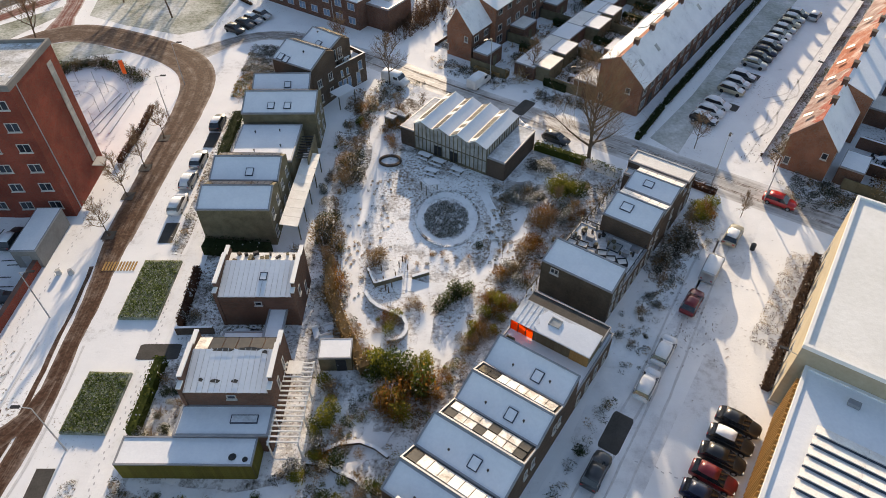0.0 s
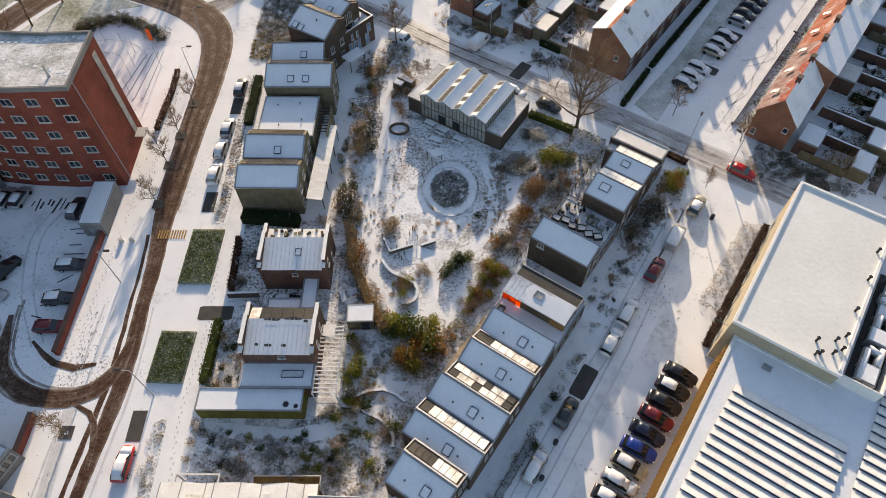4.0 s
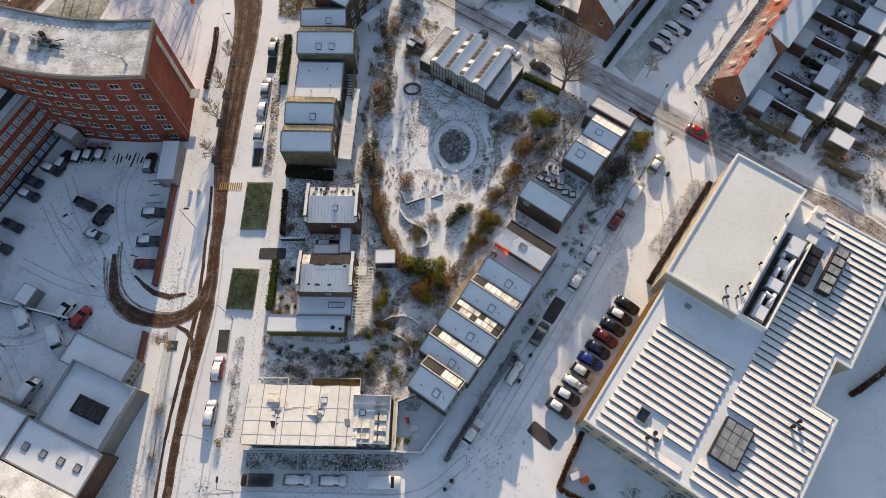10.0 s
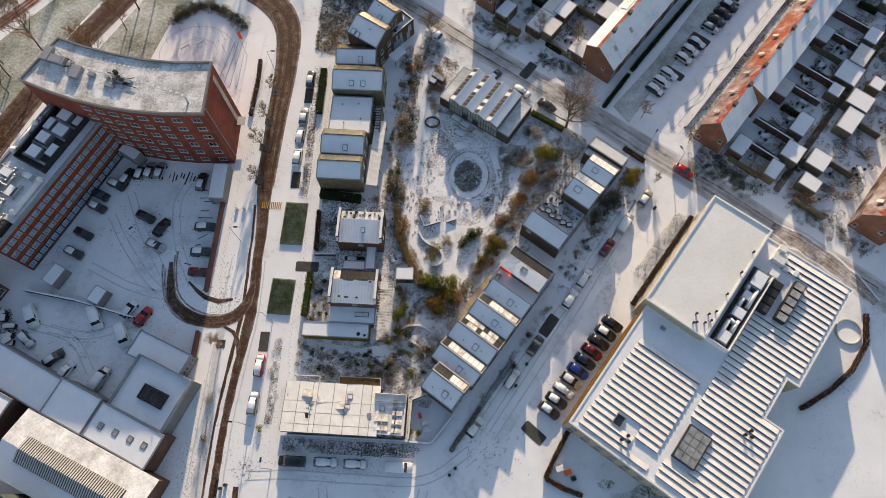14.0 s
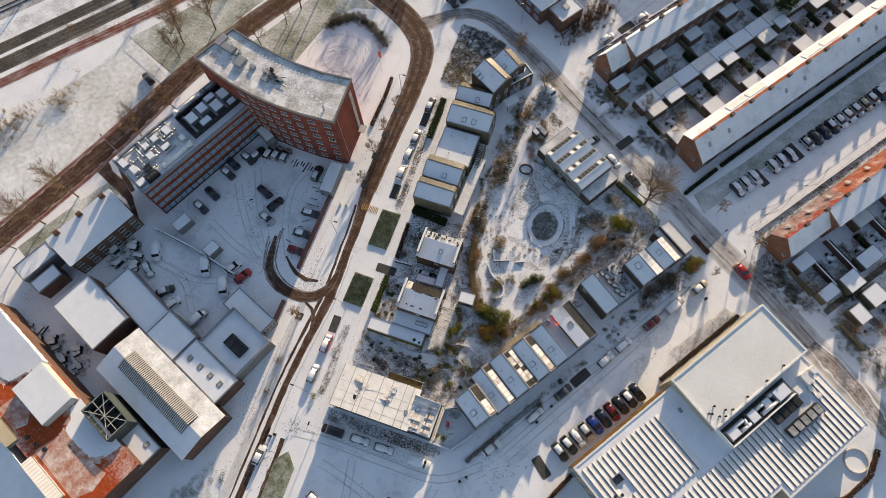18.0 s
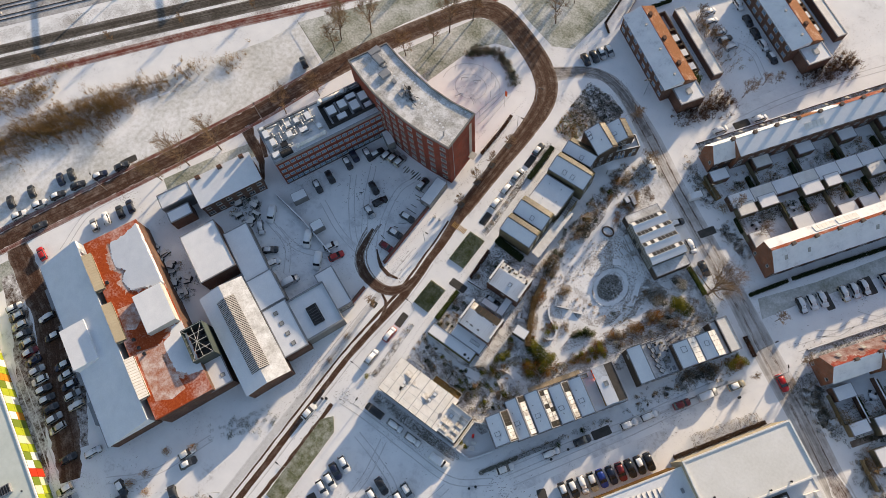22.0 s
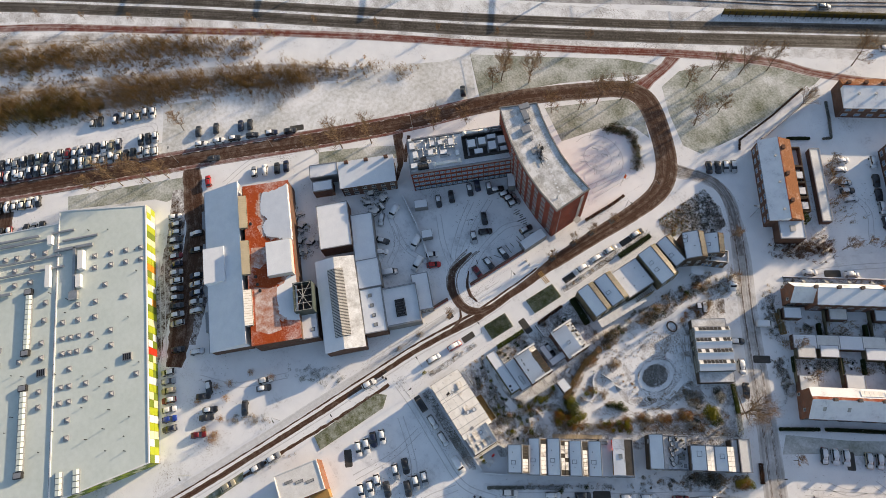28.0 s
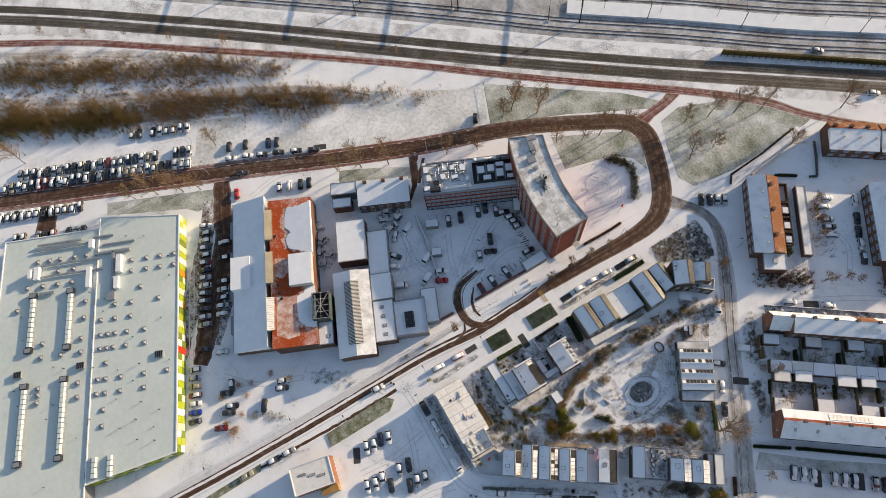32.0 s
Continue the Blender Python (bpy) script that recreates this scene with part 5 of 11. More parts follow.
V0, V1 = 0.9, 9.6
t_ = east_unit(-6.9, -3.4, 1.3, 8.3, 5.2, 6.2, mat_brick_grey, "end house with a snowed roof and square rooflight")
pv_bay(-3.4, -1.4, 1.3, 8.3, 5.6, "00003311", "house bay with brown and snowed panels", 8)
east_unit(-1.4, 1.3, V0, 10.1, 4.7, 5.7, mat_brick_grey, "narrow house roof under thin snow", sky=True)
pv_bay(1.3, 3.4, V0, 10.1, 5.1, "01113333", "house bay with a strip of snowed panels", 8)
east_unit(3.4, 6.5, V0, 10.1, 5.0, 6.1, mat_brick_grey, "terraced house with a blue-white snowed roof")
pv_bay(6.5, 9.1, V0, 9.7, 5.5, "0110311033110110", "house bay with brown and snowed panels", 8)
east_unit(9.1, 12.0, V0, V1, 5.3, 6.5, mat_brick_grey, "terraced house with a blue-white snowed roof")
pv_bay(12.0, 13.9, V0, V1, 5.7, "00331111", "house bay with snowed panels", 8)
east_unit(13.9, 17.0, V0, V1, 5.4, 6.6, mat_brick_grey, "terraced house with a blue-white snowed roof")
# roof terrace with a pavilion; local x runs towards the street, y along the row
t_ = thing("terraced_house", *east(21.0, 5.4), EA - 90, "terraced house with a snowed roof terrace", "terraced house", "east rows")
flat_block(t_, [(-4.9, -3.96), (4.5, -3.96), (4.5, 4.6), (-4.9, 4.6)], 3.7, mat_brick_grey, mat_snow, 0, 0.22, 0.12, mat_trim)
part("planter", Build().ring(rect(0.9, 1.8, -4.0, -2.8), rect(0.7, 1.6, -4.0, -2.8), 3.77, 4.2), mat_timber, t_)
door(t_, -2, -3.96, 180, mat_dark)
for k in range(4):
    window(t_, 4.5, -3.0 + 2.0 * k, 0.8, -90, 0.8, 1.5)
t_ = thing("roof_pavilion", *east(21.0, 5.4), EA - 90, "timber roof pavilion with an orange glowing end and seamed snowed roof", "pavilion")
part("wall", Build().prism([(-2.1, -0.7), (4.0, -0.7), (4.0, 2.1), (-2.1, 2.1)], 3.78, [5.3, 5.3, 5.7, 5.7]), mat_timber, t_)
for k in range(13):
    part("plank", shared("pavilion_plank", lambda: Build().box(-0.14, -0.03, 0, 0.14, 0.03, 1.45).mesh("plank", mat_timber)), None, t_, "", pose(-1.9 + 0.3 * k, -0.74, 3.8))
for k in range(5):
    part("gold_panel", shared("gold_panel", lambda: Build().box(-0.19, -0.04, 0, 0.19, 0.04, 1.45).mesh("gold_panel", mat_timber_gold)), None, t_, "golden plywood panel", pose(2.2 + 0.4 * k, -0.75, 3.8))
for k in range(3):
    part("orange_panel", shared("orange_panel", lambda: Build().box(-0.42, -0.02, 0, 0.42, 0.02, 1.42).mesh("orange_panel", mat_glow_orange)), None, t_, "bright orange translucent panel", pose(-4.3 + 0.9 * k, -0.74, 3.85))
    part("orange_panel", shared("orange_side", lambda: Build().box(-0.02, -0.42, 0, 0.02, 0.42, 1.42).mesh("orange_panel", mat_glow_orange)), None, t_, "bright orange translucent panel", pose(-4.76, -0.2 + 0.9 * k, 3.85))
for x_, y_ in ((-4.76, -0.74), (-3.85, -0.76), (-2.95, -0.76), (-2.1, -0.76), (-4.76, 2.1)):
    part("post", Build().box(x_ - 0.04, y_ - 0.04, 3.78, x_ + 0.04, y_ + 0.04, 5.32), mat_timber, t_)
fall_ = math.degrees(math.atan2(0.4, 3.0))
sheet_m = pose(0, -0.84, 5.33, fall_, 0, 0)
part("roof_sheet", Build().box(-4.85, 0, 0, 4.1, 3.02, 0.08), mat_snow_thin, t_, "thinly snowed seamed roof sheet", sheet_m)
part("snow", Build().prism([(-1.6, 0.05), (4.05, 0.05), (4.05, 2.8), (2.0, 2.9), (0.4, 2.6), (-1.9, 2.85), (-2.5, 1.8), (-1.9, 1.0), (-2.3, 0.5)], 0.08, 0.13), mat_snow, t_, "", sheet_m)
part("roof_hatch", Build().ring(rect(1.2, 1.0, -0.6, 1.9), rect(1.0, 0.8, -0.6, 1.9), 0.08, 0.24).box(-1.1, 1.5, 0.08, -0.1, 2.3, 0.2), mat_frosted, t_, "", sheet_m)
for k in (1, 2, 3, 4, 5, 12, 13, 14, 15):
    part("seam", shared("pavilion_seam", lambda: Build().box(-0.02, 0, 0.08, 0.02, 3.0, 0.115).mesh("seam", mat_snow_thin)), None, t_, "", sheet_m @ pose(-4.8 + 0.55 * k, 0, 0))
part("dark_roof", Build().box(-4.85, 2.2, 3.78, 4.0, 4.4, 4.7), mat_bitumen, t_, "bare dark flat roof strip")
part("roof_edge", Build().box(-4.95, 4.4, 3.78, 4.1, 4.5, 4.82).box(4.0, 2.2, 3.78, 4.12, 4.4, 4.82), mat_trim, t_)
part("roof_frame", Build().tube((-4.9, 2.2, 5.9), (-4.9, 4.2, 5.9), 0.04, 0.04, 5).tube((-4.9, 2.2, 5.1), (-4.9, 2.2, 5.9), 0.04, 0.04, 5).tube((-4.9, 4.2, 5.1), (-4.9, 4.2, 5.9), 0.04, 0.04, 5), mat_white, t_)

# second east row: its own line
EB = 54.5


def east2(u, v):
    c, s = math.cos(radians(EB)), math.sin(radians(EB))
    return 17.3 + c * u - s * v, 45.7 + s * u + c * v


def block2(u0, u1, v0, v1, h, label, wall=mat_brick_grey, roof=None):
    t = thing("terraced_house", *east2((u0 + u1) / 2, (v0 + v1) / 2), EB - 90, label, "terraced house", "second east row")
    if h > 4.5 and roof is None:
        W_, D_, up = v1 - v0, u1 - u0, (u1 - u0) * 0.15
        part("wall", Build().prism(rect(W_, D_), 0, [h - up, h - up, h + up, h + up]), wall, t)
        m = pose(0, 0, h, math.degrees(math.atan2(2 * up, D_)), 0, 0)
        part("roof_edge", Build().ring(rect(W_ + 0.08, D_ * 1.044 + 0.04), rect(W_ - 0.26, D_ * 1.044 - 0.28), -0.12, 0.16), mat_trim, t, "", m)
        part("roof", Build().box(-W_ / 2 + 0.12, -D_ / 2 + 0.1, -0.05, W_ / 2 - 0.12, D_ / 2 - 0.1, 0.06), mat_snow, t, "", m)
    else:
        flat_block(t, rect(v1 - v0, u1 - u0), h, wall, roof)
    n = max(1, int((u1 - u0) / 1.6))
    for k in range(n):
        yy = -(u1 - u0) / 2 + (u1 - u0) * (k + 0.5) / n
        window(t, (v1 - v0) / 2, yy, 0.7, -90, 0.7, 1.6)
        if h > 4.5:
            window(t, (v1 - v0) / 2, yy, 3.2, -90, 0.7, 1.3)
            window(t, -(v1 - v0) / 2, yy, 3.2, 90, 0.7, 1.3)
    return t


t_ = block2(0.7, 4.1, 0.0, 8.6, 5.5, "end house with brown clad walls and a snowed flat roof", mat_clad)
window(t_, -2.6, -1.7, 3.9, 180, 1.0, 0.8)
t_ = block2(4.1, 10.8, 0.0, 8.6, 3.3, "low house part with a roof terrace", mat_brick_grey, mat_snow_thin)
for k in range(6):
    part("planter", shared("planter", lambda: Build().ring(rect(1.0, 0.8), rect(0.8, 0.6), 0, 0.5).box(-0.4, -0.3, 0, 0.4, 0.3, 0.42).mesh("planter", mat_pv_snow)), None, t_, "", pose(-3.4 + 1.25 * k, -0.9 + (k % 2) * 0.35, 3.35, 0, 0, 8 * k))
    part("frame", shared("planter_frame", lambda: Build().ring(rect(1.15, 1.0), rect(1.05, 0.9), 0.1, 0.62).mesh("frame", mat_dark)), None, t_, "", pose(-3.4 + 1.25 * k, -0.9 + (k % 2) * 0.35, 3.35, 0, 0, 8 * k))
skylight(t_, 1.0, 1.6, 3.35, 1.5, 1.5, mat_frosted)
rr_ = random.Random(8)
for k in range(26):
    px_, py_, w_, h_ = rr_.uniform(-3.8, 3.8), rr_.uniform(-0.4, 3.2), rr_.uniform(0.18, 0.5), rr_.uniform(0.2, 0.8)
    part("pot" if k % 3 else "stool", Build().tube((px_, py_, 3.36), (px_, py_, 3.36 + h_), w_ * 0.45, w_ * 0.6, 8), mat_dark if k % 2 else mat_timber, t_)
for sx, sy, sw, sh in ((-2, 1.2, 0.9, 0.6), (0, 2.2, 0.6, 0.8), (2.6, 1.0, 0.7, 0.7), (-0.8, -0.8, 0.8, 0.5), (3.2, 2.4, 1.0, 0.5)):
    part("roof_box", Build().box(sx - sw / 2, sy - 0.3, 3.37, sx + sw / 2, sy + 0.3, 3.37 + sh), mat_trim, t_)
part("railing", Build().ring(rect(8.3, 6.9), rect(8.16, 6.76), 4.0, 4.12), mat_dark, t_)
for k in range(12):
    part("baluster", shared("baluster", lambda: Build().box(-0.03, -0.03, 0, 0.03, 0.03, 0.7).mesh("baluster", mat_dark)), None, t_, "", pose(4.07 if k % 2 else -4.07, -3.3 + 1.2 * (k // 2), 3.35))
t_ = block2(10.8, 14.4, 0.0, 6.1, 6.5, "terraced house with snowed roof and rooflight")
skylight(t_, -1.0, 0.2, 6.58, 1.4, 1.2).rotation_euler = (radians(16.7), 0, 0)
for u0, u1, kd in ((14.4, 16.7, 1), (19.6, 21.7, 1)):
    x, y = east2((u0 + u1) / 2, 3.05)
    t_ = thing("terraced_house_bay", x, y, EB - 90, "house bay covered by bright snowed panels", "house bay", "second row bays")
    flat_block(t_, rect(6.1, u1 - u0), 6.0, mat_brick_grey, mat_brown_roof, 0, 0.2, 0.12)
    for r in range(2):
        for c in range(5):
            panel(t_, -2.4 + 1.2 * c, -0.55 + 1.1 * r, 6.65 - 0.42 * r, 0, -21, 1.14, 1.1, 3)
t_ = block2(16.7, 19.6, 0.0, 6.1, 6.5, "terraced house with a narrow snowed roof")
skylight(t_, -0.6, 0.2, 6.58, 1.2, 1.0).rotation_euler = (radians(16.7), 0, 0)
t_ = block2(21.7, 23.2, 0.0, 8.0, 4.2, "low entrance part with snow")
t_ = block2(23.2, 25.9, 0.0, 8.2, 5.3, "end house with a bright snowed roof", mat_brick_grey, mat_pv_snow)
t_ = thing("garden_fence", *east2(11, 9.2), EB, "low timber fence behind the east row", "fence")
for k in range(22):
    part("post", shared("fence_post", lambda: Build().box(-0.05, -0.05, 0, 0.05, 0.05, 1.3).mesh("post", mat_timber)), None, t_, "", pose(-12 + 1.2 * k, 0, 0))
part("rail", Build().box(-12, -0.03, 1.1, 13.2, 0.03, 1.25), mat_timber, t_)

# ---- greenhouse ----
GA = 57.4
t_ = thing("greenhouse", 3.1, 80.3, GA - 90, "glass community greenhouse with four saw-tooth gables", "greenhouse")
part("glass_wall", Build().box(-6.2, -4.6, 0, 5.9, 4.6, 4.5), mat_frosted, t_)
for k in range(4):
    x0, x1 = -6.2 + 3.025 * k, -6.2 + 3.025 * (k + 1)
    xr = x0 + 1.25
    part("gable", Build().add([(x0, -4.6, 4.5), (x1, -4.6, 4.5), (xr, -4.6, 5.2), (x0, 4.6, 4.5), (x1, 4.6, 4.5), (xr, 4.6, 5.2)], [(0, 1, 2), (5, 4, 3)]), mat_frosted, t_)
    part("roof_slope", Build().add([(xr, -4.75, 5.24), (x1, -4.75, 4.56), (x1, 4.75, 4.56), (xr, 4.75, 5.24), (xr, -4.75, 5.14), (x1, -4.75, 4.46), (x1, 4.75, 4.46), (xr, 4.75, 5.14)], [(0, 1, 2, 3), (7, 6, 5, 4), (0, 4, 5, 1), (2, 6, 7, 3), (1, 5, 6, 2), (3, 7, 4, 0)]), mat_snow, t_)
    part("ridge_cap", Build().tube((xr, -4.75, 5.26), (xr, 4.75, 5.26), 0.07, 0.07, 6), mat_white, t_)
    part("gutter", Build().box(x0 - 0.1, -4.75, 4.45, x0 + 0.1, 4.75, 4.58), mat_trim, t_)
    part("pane_bed", Build().add([(x0, -4.7, 4.5), (xr, -4.7, 5.18), (xr, 4.7, 5.18), (x0, 4.7, 4.5), (x0, -4.7, 4.42), (xr, -4.7, 5.1), (xr, 4.7, 5.1), (x0, 4.7, 4.42)], [(0, 1, 2, 3), (7, 6, 5, 4), (0, 4, 5, 1), (2, 6, 7, 3)]), mat_pv_snow, t_, "white glazing bars between dark panes")
    sl = math.degrees(math.atan2(0.7, 1.25))
    for j in range(9):
        mt = mat_pv_snow if (j * 7 + k * 3) % 9 in (0, 4) else mat_pv_dark
        part("steep_pane", shared(("steep", mt.name), lambda: Build().box(0.12, -0.44, -0.02, 1.32, 0.44, 0.03).mesh("steep_pane", mt)), None, t_, "", pose(x0 + 0.06, -4.1 + 1.02 * j, 4.58, 0, -sl, 0))
for k in range(19):
    part("mullion", shared("mullion", lambda: Build().box(-0.05, -0.05, 0, 0.05, 0.05, 4.5).mesh("mullion", mat_timber)), None, t_, "", pose(-6.2 + 12.1 * k / 18, -4.63, 0))
    if k < 14:
        part("mullion", shared("mullion", lambda: None), None, t_, "", pose(5.93, -4.6 + 9.2 * k / 13, 0))
part("rail", Build().box(-6.25, -4.68, 2.3, 5.95, -4.6, 2.4).box(-6.25, -4.68, 0.0, 5.95, -4.6, 0.35), mat_timber, t_)
for k in (5, 6, 9, 10):
    part("door", shared("gh_door", lambda: Build().box(-0.3, -0.02, 0.05, 0.3, 0.02, 1.9).mesh("door", mat_dark)), None, t_, "", pose(-6.2 + 12.1 * (k + 0.5) / 18, -4.66, 0))
for x0, x1, hh, lab in ((-8.75, -6.25, 3.0, "low timber lean-to with a snowed roof"), (5.98, 8.75, 3.1, "low brown annex with a snowed roof")):
    a_ = thing("greenhouse_annex", 3.1, 80.3, GA - 90, lab, "annex", "greenhouse annexes")
    flat_block(a_, [(x0, -4.6), (x1, -4.6), (x1, 4.6), (x0, 4.6)], hh, mat_brick_grey, mat_snow_thin, 0, 0.12, 0.1)

# ---- town hall: tall white box, low wings with rows of roof panels ----
TA = -34.5
t_ = thing("town_hall", 44.6, 43.0, TA, "pale cream hall block with a snowed flat roof", "public building")
flat_block(t_, rect(12.1, 25.4), 9.3, mat_render_cream, mat_pale_roof, 0, 0.35, 0.3, mat_white)
for px_, py_ in ((3.4, -11.2), (4.6, -10.4), (2.6, -9.8), (4.4, -8.6), (5.3, -9.4), (5.2, -7.4), (5.2, -3.4), (5.3, 1.8), (5.2, 6.6), (3.0, -11.6)):
    vent_pipe(t_, px_, py_, 9.35, 0.14, 0.8)
part("plinth", Build().ring(rect(12.3, 25.6), rect(12.0, 25.3), 0, 0.5), mat_concrete, t_)
for k in range(7):
    window(t_, -6.05, -10.5 + 3.5 * k, 1.2, 90, 1.4, 2.2)
c_, s_ = math.cos(radians(TA)), math.sin(radians(TA))


def hall(x, y):
    """From the town hall's own axes to the ground plan."""
    return 44.6 + c_ * x - s_ * y, 43.0 + s_ * x + c_ * y


LOWZ = 7.0
w_ = thing("town_hall_wing", 44.6, 43.0, TA, "low cream wing with rows of tilted roof panels under snow", "public building")
flat_block(w_, [(-5.0, -38.6), (25.1, -38.6), (25.1, -17.8), (21.6, -17.8), (21.6, -9.6), (23.85, -9.6), (23.85, 12.5), (6.15, 12.5), (6.15, -12.72), (-5.0, -12.72)], LOWZ, mat_render_cream, mat_snow, 0, 0.25, 0.3, mat_white)
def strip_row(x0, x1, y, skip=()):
    """A row of tilted panels; dark plates behind it stand in for a gap of shade."""
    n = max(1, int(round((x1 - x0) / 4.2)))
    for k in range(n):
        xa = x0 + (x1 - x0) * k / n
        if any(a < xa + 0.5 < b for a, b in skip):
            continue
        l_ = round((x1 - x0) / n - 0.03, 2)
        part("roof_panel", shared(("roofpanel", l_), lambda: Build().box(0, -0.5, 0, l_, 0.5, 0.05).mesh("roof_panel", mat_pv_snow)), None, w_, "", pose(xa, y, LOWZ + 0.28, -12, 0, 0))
        part("back_plate", shared(("shadeplate", l_), lambda: Build().box(0, -0.03, 0, l_, 0.03, 0.2).mesh("back_plate", mat_panel_shade)), None, w_, "", pose(xa, y - 0.5, LOWZ + 0.09))
y_ = -19.1
while y_ > -37.6:
    sk = []
    if -34.4 < y_ < -32.2:
        sk = [(0.0, 3.4)]
    if -36.9 < y_ <= -34.4:
        sk = [(3.0, 6.8)]
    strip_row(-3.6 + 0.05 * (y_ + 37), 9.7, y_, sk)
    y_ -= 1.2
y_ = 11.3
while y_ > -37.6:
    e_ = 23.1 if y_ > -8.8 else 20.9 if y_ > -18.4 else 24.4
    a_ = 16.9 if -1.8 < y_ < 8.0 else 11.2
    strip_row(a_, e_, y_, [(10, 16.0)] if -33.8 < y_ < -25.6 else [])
    y_ -= 1.2
o_ = part("roof_light", Build().ring(rect(4.2, 6.4), rect(3.9, 6.1), LOWZ, LOWZ + 0.9), mat_dark, w_, "large gridded rooflight", pose(13.8, -29.7, 0))
for r in range(4):
    for c in range(3):
        part("pane", shared("hallpane", lambda: Build().box(-0.6, -0.7, 0, 0.6, 0.7, 0.06).mesh("pane", mat_frosted)), None, o_, "", pose(-1.3 + 1.3 * c, -2.3 + 1.53 * r, LOWZ + 0.8, 4, 0, 0))
o_ = part("roof_light", Build().ring(rect(1.7, 2.2), rect(1.4, 1.9), LOWZ, LOWZ + 0.5), mat_trim, w_, "", pose(1.7, -33.3, 0))
part("pane", Build().box(-0.7, -0.95, LOWZ, 0.7, 0.95, LOWZ + 0.35), mat_pane, o_)
for px_, py_ in ((4.2, -34.6), (4.8, -35.4), (3.6, -35.8), (20.4, -21.4), (21.0, -22.2), (19.9, -22.6)):
    vent_pipe(w_, px_, py_, LOWZ, 0.2, 1.1)
part("roof_box", Build().box(-1.0, -15.0, LOWZ, 0.0, -14.4, LOWZ + 0.5), mat_trim, w_)
for k in range(11):
    window(w_, -3.5 + 2.7 * k, -38.6, 4.1, 180, 1.4, 1.3)
    window(w_, -3.5 + 2.7 * k, -38.6, 1.0, 180, 1.4, 1.6)
for k in range(40):
    part("timber_fin", shared("fin", lambda: Build().box(-0.22, -0.07, 0, 0.0, 0.07, 6.4).mesh("timber_fin", mat_timber_gold)), None, w_, "", pose(-5.02, -38.2 + 0.62 * k, 0.1))
# plant deck between the blocks
p_ = thing("plant_deck", *hall(8.75, -3.2), TA, "sunken roof plant deck with ducts and air units", "roof plant")
part("deck", Build().box(-1.7, -8.6, LOWZ + 0.08, 1.7, 9.0, LOWZ + 0.14), mat_bitumen, p_)
part("screen", Build().box(1.75, -8.7, LOWZ, 1.92, 8.2, LOWZ + 2.0).box(-2.5, -8.85, LOWZ, 1.92, -8.7, LOWZ + 2.0), mat_white, p_)
for k in range(15):
    part("screen_slat", shared("screen_slat", lambda: Build().box(0, -0.45, 0, 0.05, 0.45, 1.9).mesh("screen_slat", mat_concrete)), None, p_, "", pose(1.925, -8.0 + 1.1 * k, LOWZ + 0.05))
for yy, ww, ll, hh in ((-6.7, 2.2, 2.6, 1.5), (-1.4, 2.4, 2.2, 1.6), (2.6, 2.2, 2.0, 1.2), (6.2, 2.6, 3.6, 1.8)):
    part("air_unit", Build().box(-ww / 2, yy - ll / 2, LOWZ + 0.15, ww / 2, yy + ll / 2, LOWZ + hh), mat_trim, p_)
    part("snow", Build().prism(rect(ww * 0.85, ll * 0.85, 0, yy), LOWZ + hh, LOWZ + hh + 0.1), mat_snow, p_)
    part("grille", Build().box(-ww / 2 - 0.04, yy - ll * 0.35, LOWZ + 0.4, -ww / 2, yy + ll * 0.35, LOWZ + hh - 0.2), mat_dark, p_)
for xa, ya, xb, yb in ((-0.7, -8.0, -0.7, -3.4), (0.7, -5.4, 0.7, -2.6), (-0.7, -3.4, 0.8, -3.4), (-0.6, -0.4, -0.6, 1.8), (0.8, 0.2, 0.8, 5.0), (-0.9, 3.6, -0.9, 5.2)):
    part("duct", Build().tube((xa, ya, LOWZ + 1.1), (xb, yb, LOWZ + 1.1), 0.48, 0.48, 12), mat_steel, p_, "", None, True)
    part("snow", Build().tube((xa, ya + 0.2, LOWZ + 1.42), (xb, yb - 0.2, LOWZ + 1.42), 0.3, 0.3, 8), mat_snow, p_, "", None, True)
p_ = thing("cooling_units", *hall(13.6, 3.2), TA, "two rows of roof cooling units, one snowed", "roof plant")
for r, kd, n_ in ((0, mat_pv_dark, 4), (1, mat_frosted, 5)):
    for k in range(n_):
        x_, y0_ = (-1.7, -5.0 + 1.75 * k) if r == 0 else (1.75, -4.6 + 1.75 * k)
        part("unit", Build().box(x_ - 1.0, y0_, LOWZ, x_ + 1.0, y0_ + 1.6, LOWZ + 1.4), mat_dark, p_)
        part("grille", Build().box(x_ - 0.85, y0_ + 0.12, LOWZ + 1.4, x_ - 0.03, y0_ + 1.48, LOWZ + 1.46).box(x_ + 0.03, y0_ + 0.12, LOWZ + 1.4, x_ + 0.85, y0_ + 1.48, LOWZ + 1.46), kd, p_)
for x_, y0_, ww, ll, hh in ((-3.0, 3.0, 1.6, 1.2, 1.0), (-3.6, 6.2, 2.4, 1.8, 1.3), (-1.6, 5.4, 1.0, 1.0, 0.8), (0.2, 5.6, 0.8, 1.2, 0.7), (-4.0, 8.2, 1.4, 1.2, 1.6)):
    part("roof_box", Build().box(x_ - ww / 2, y0_ - ll / 2, LOWZ, x_ + ww / 2, y0_ + ll / 2, LOWZ + hh), mat_pv_snow, p_)

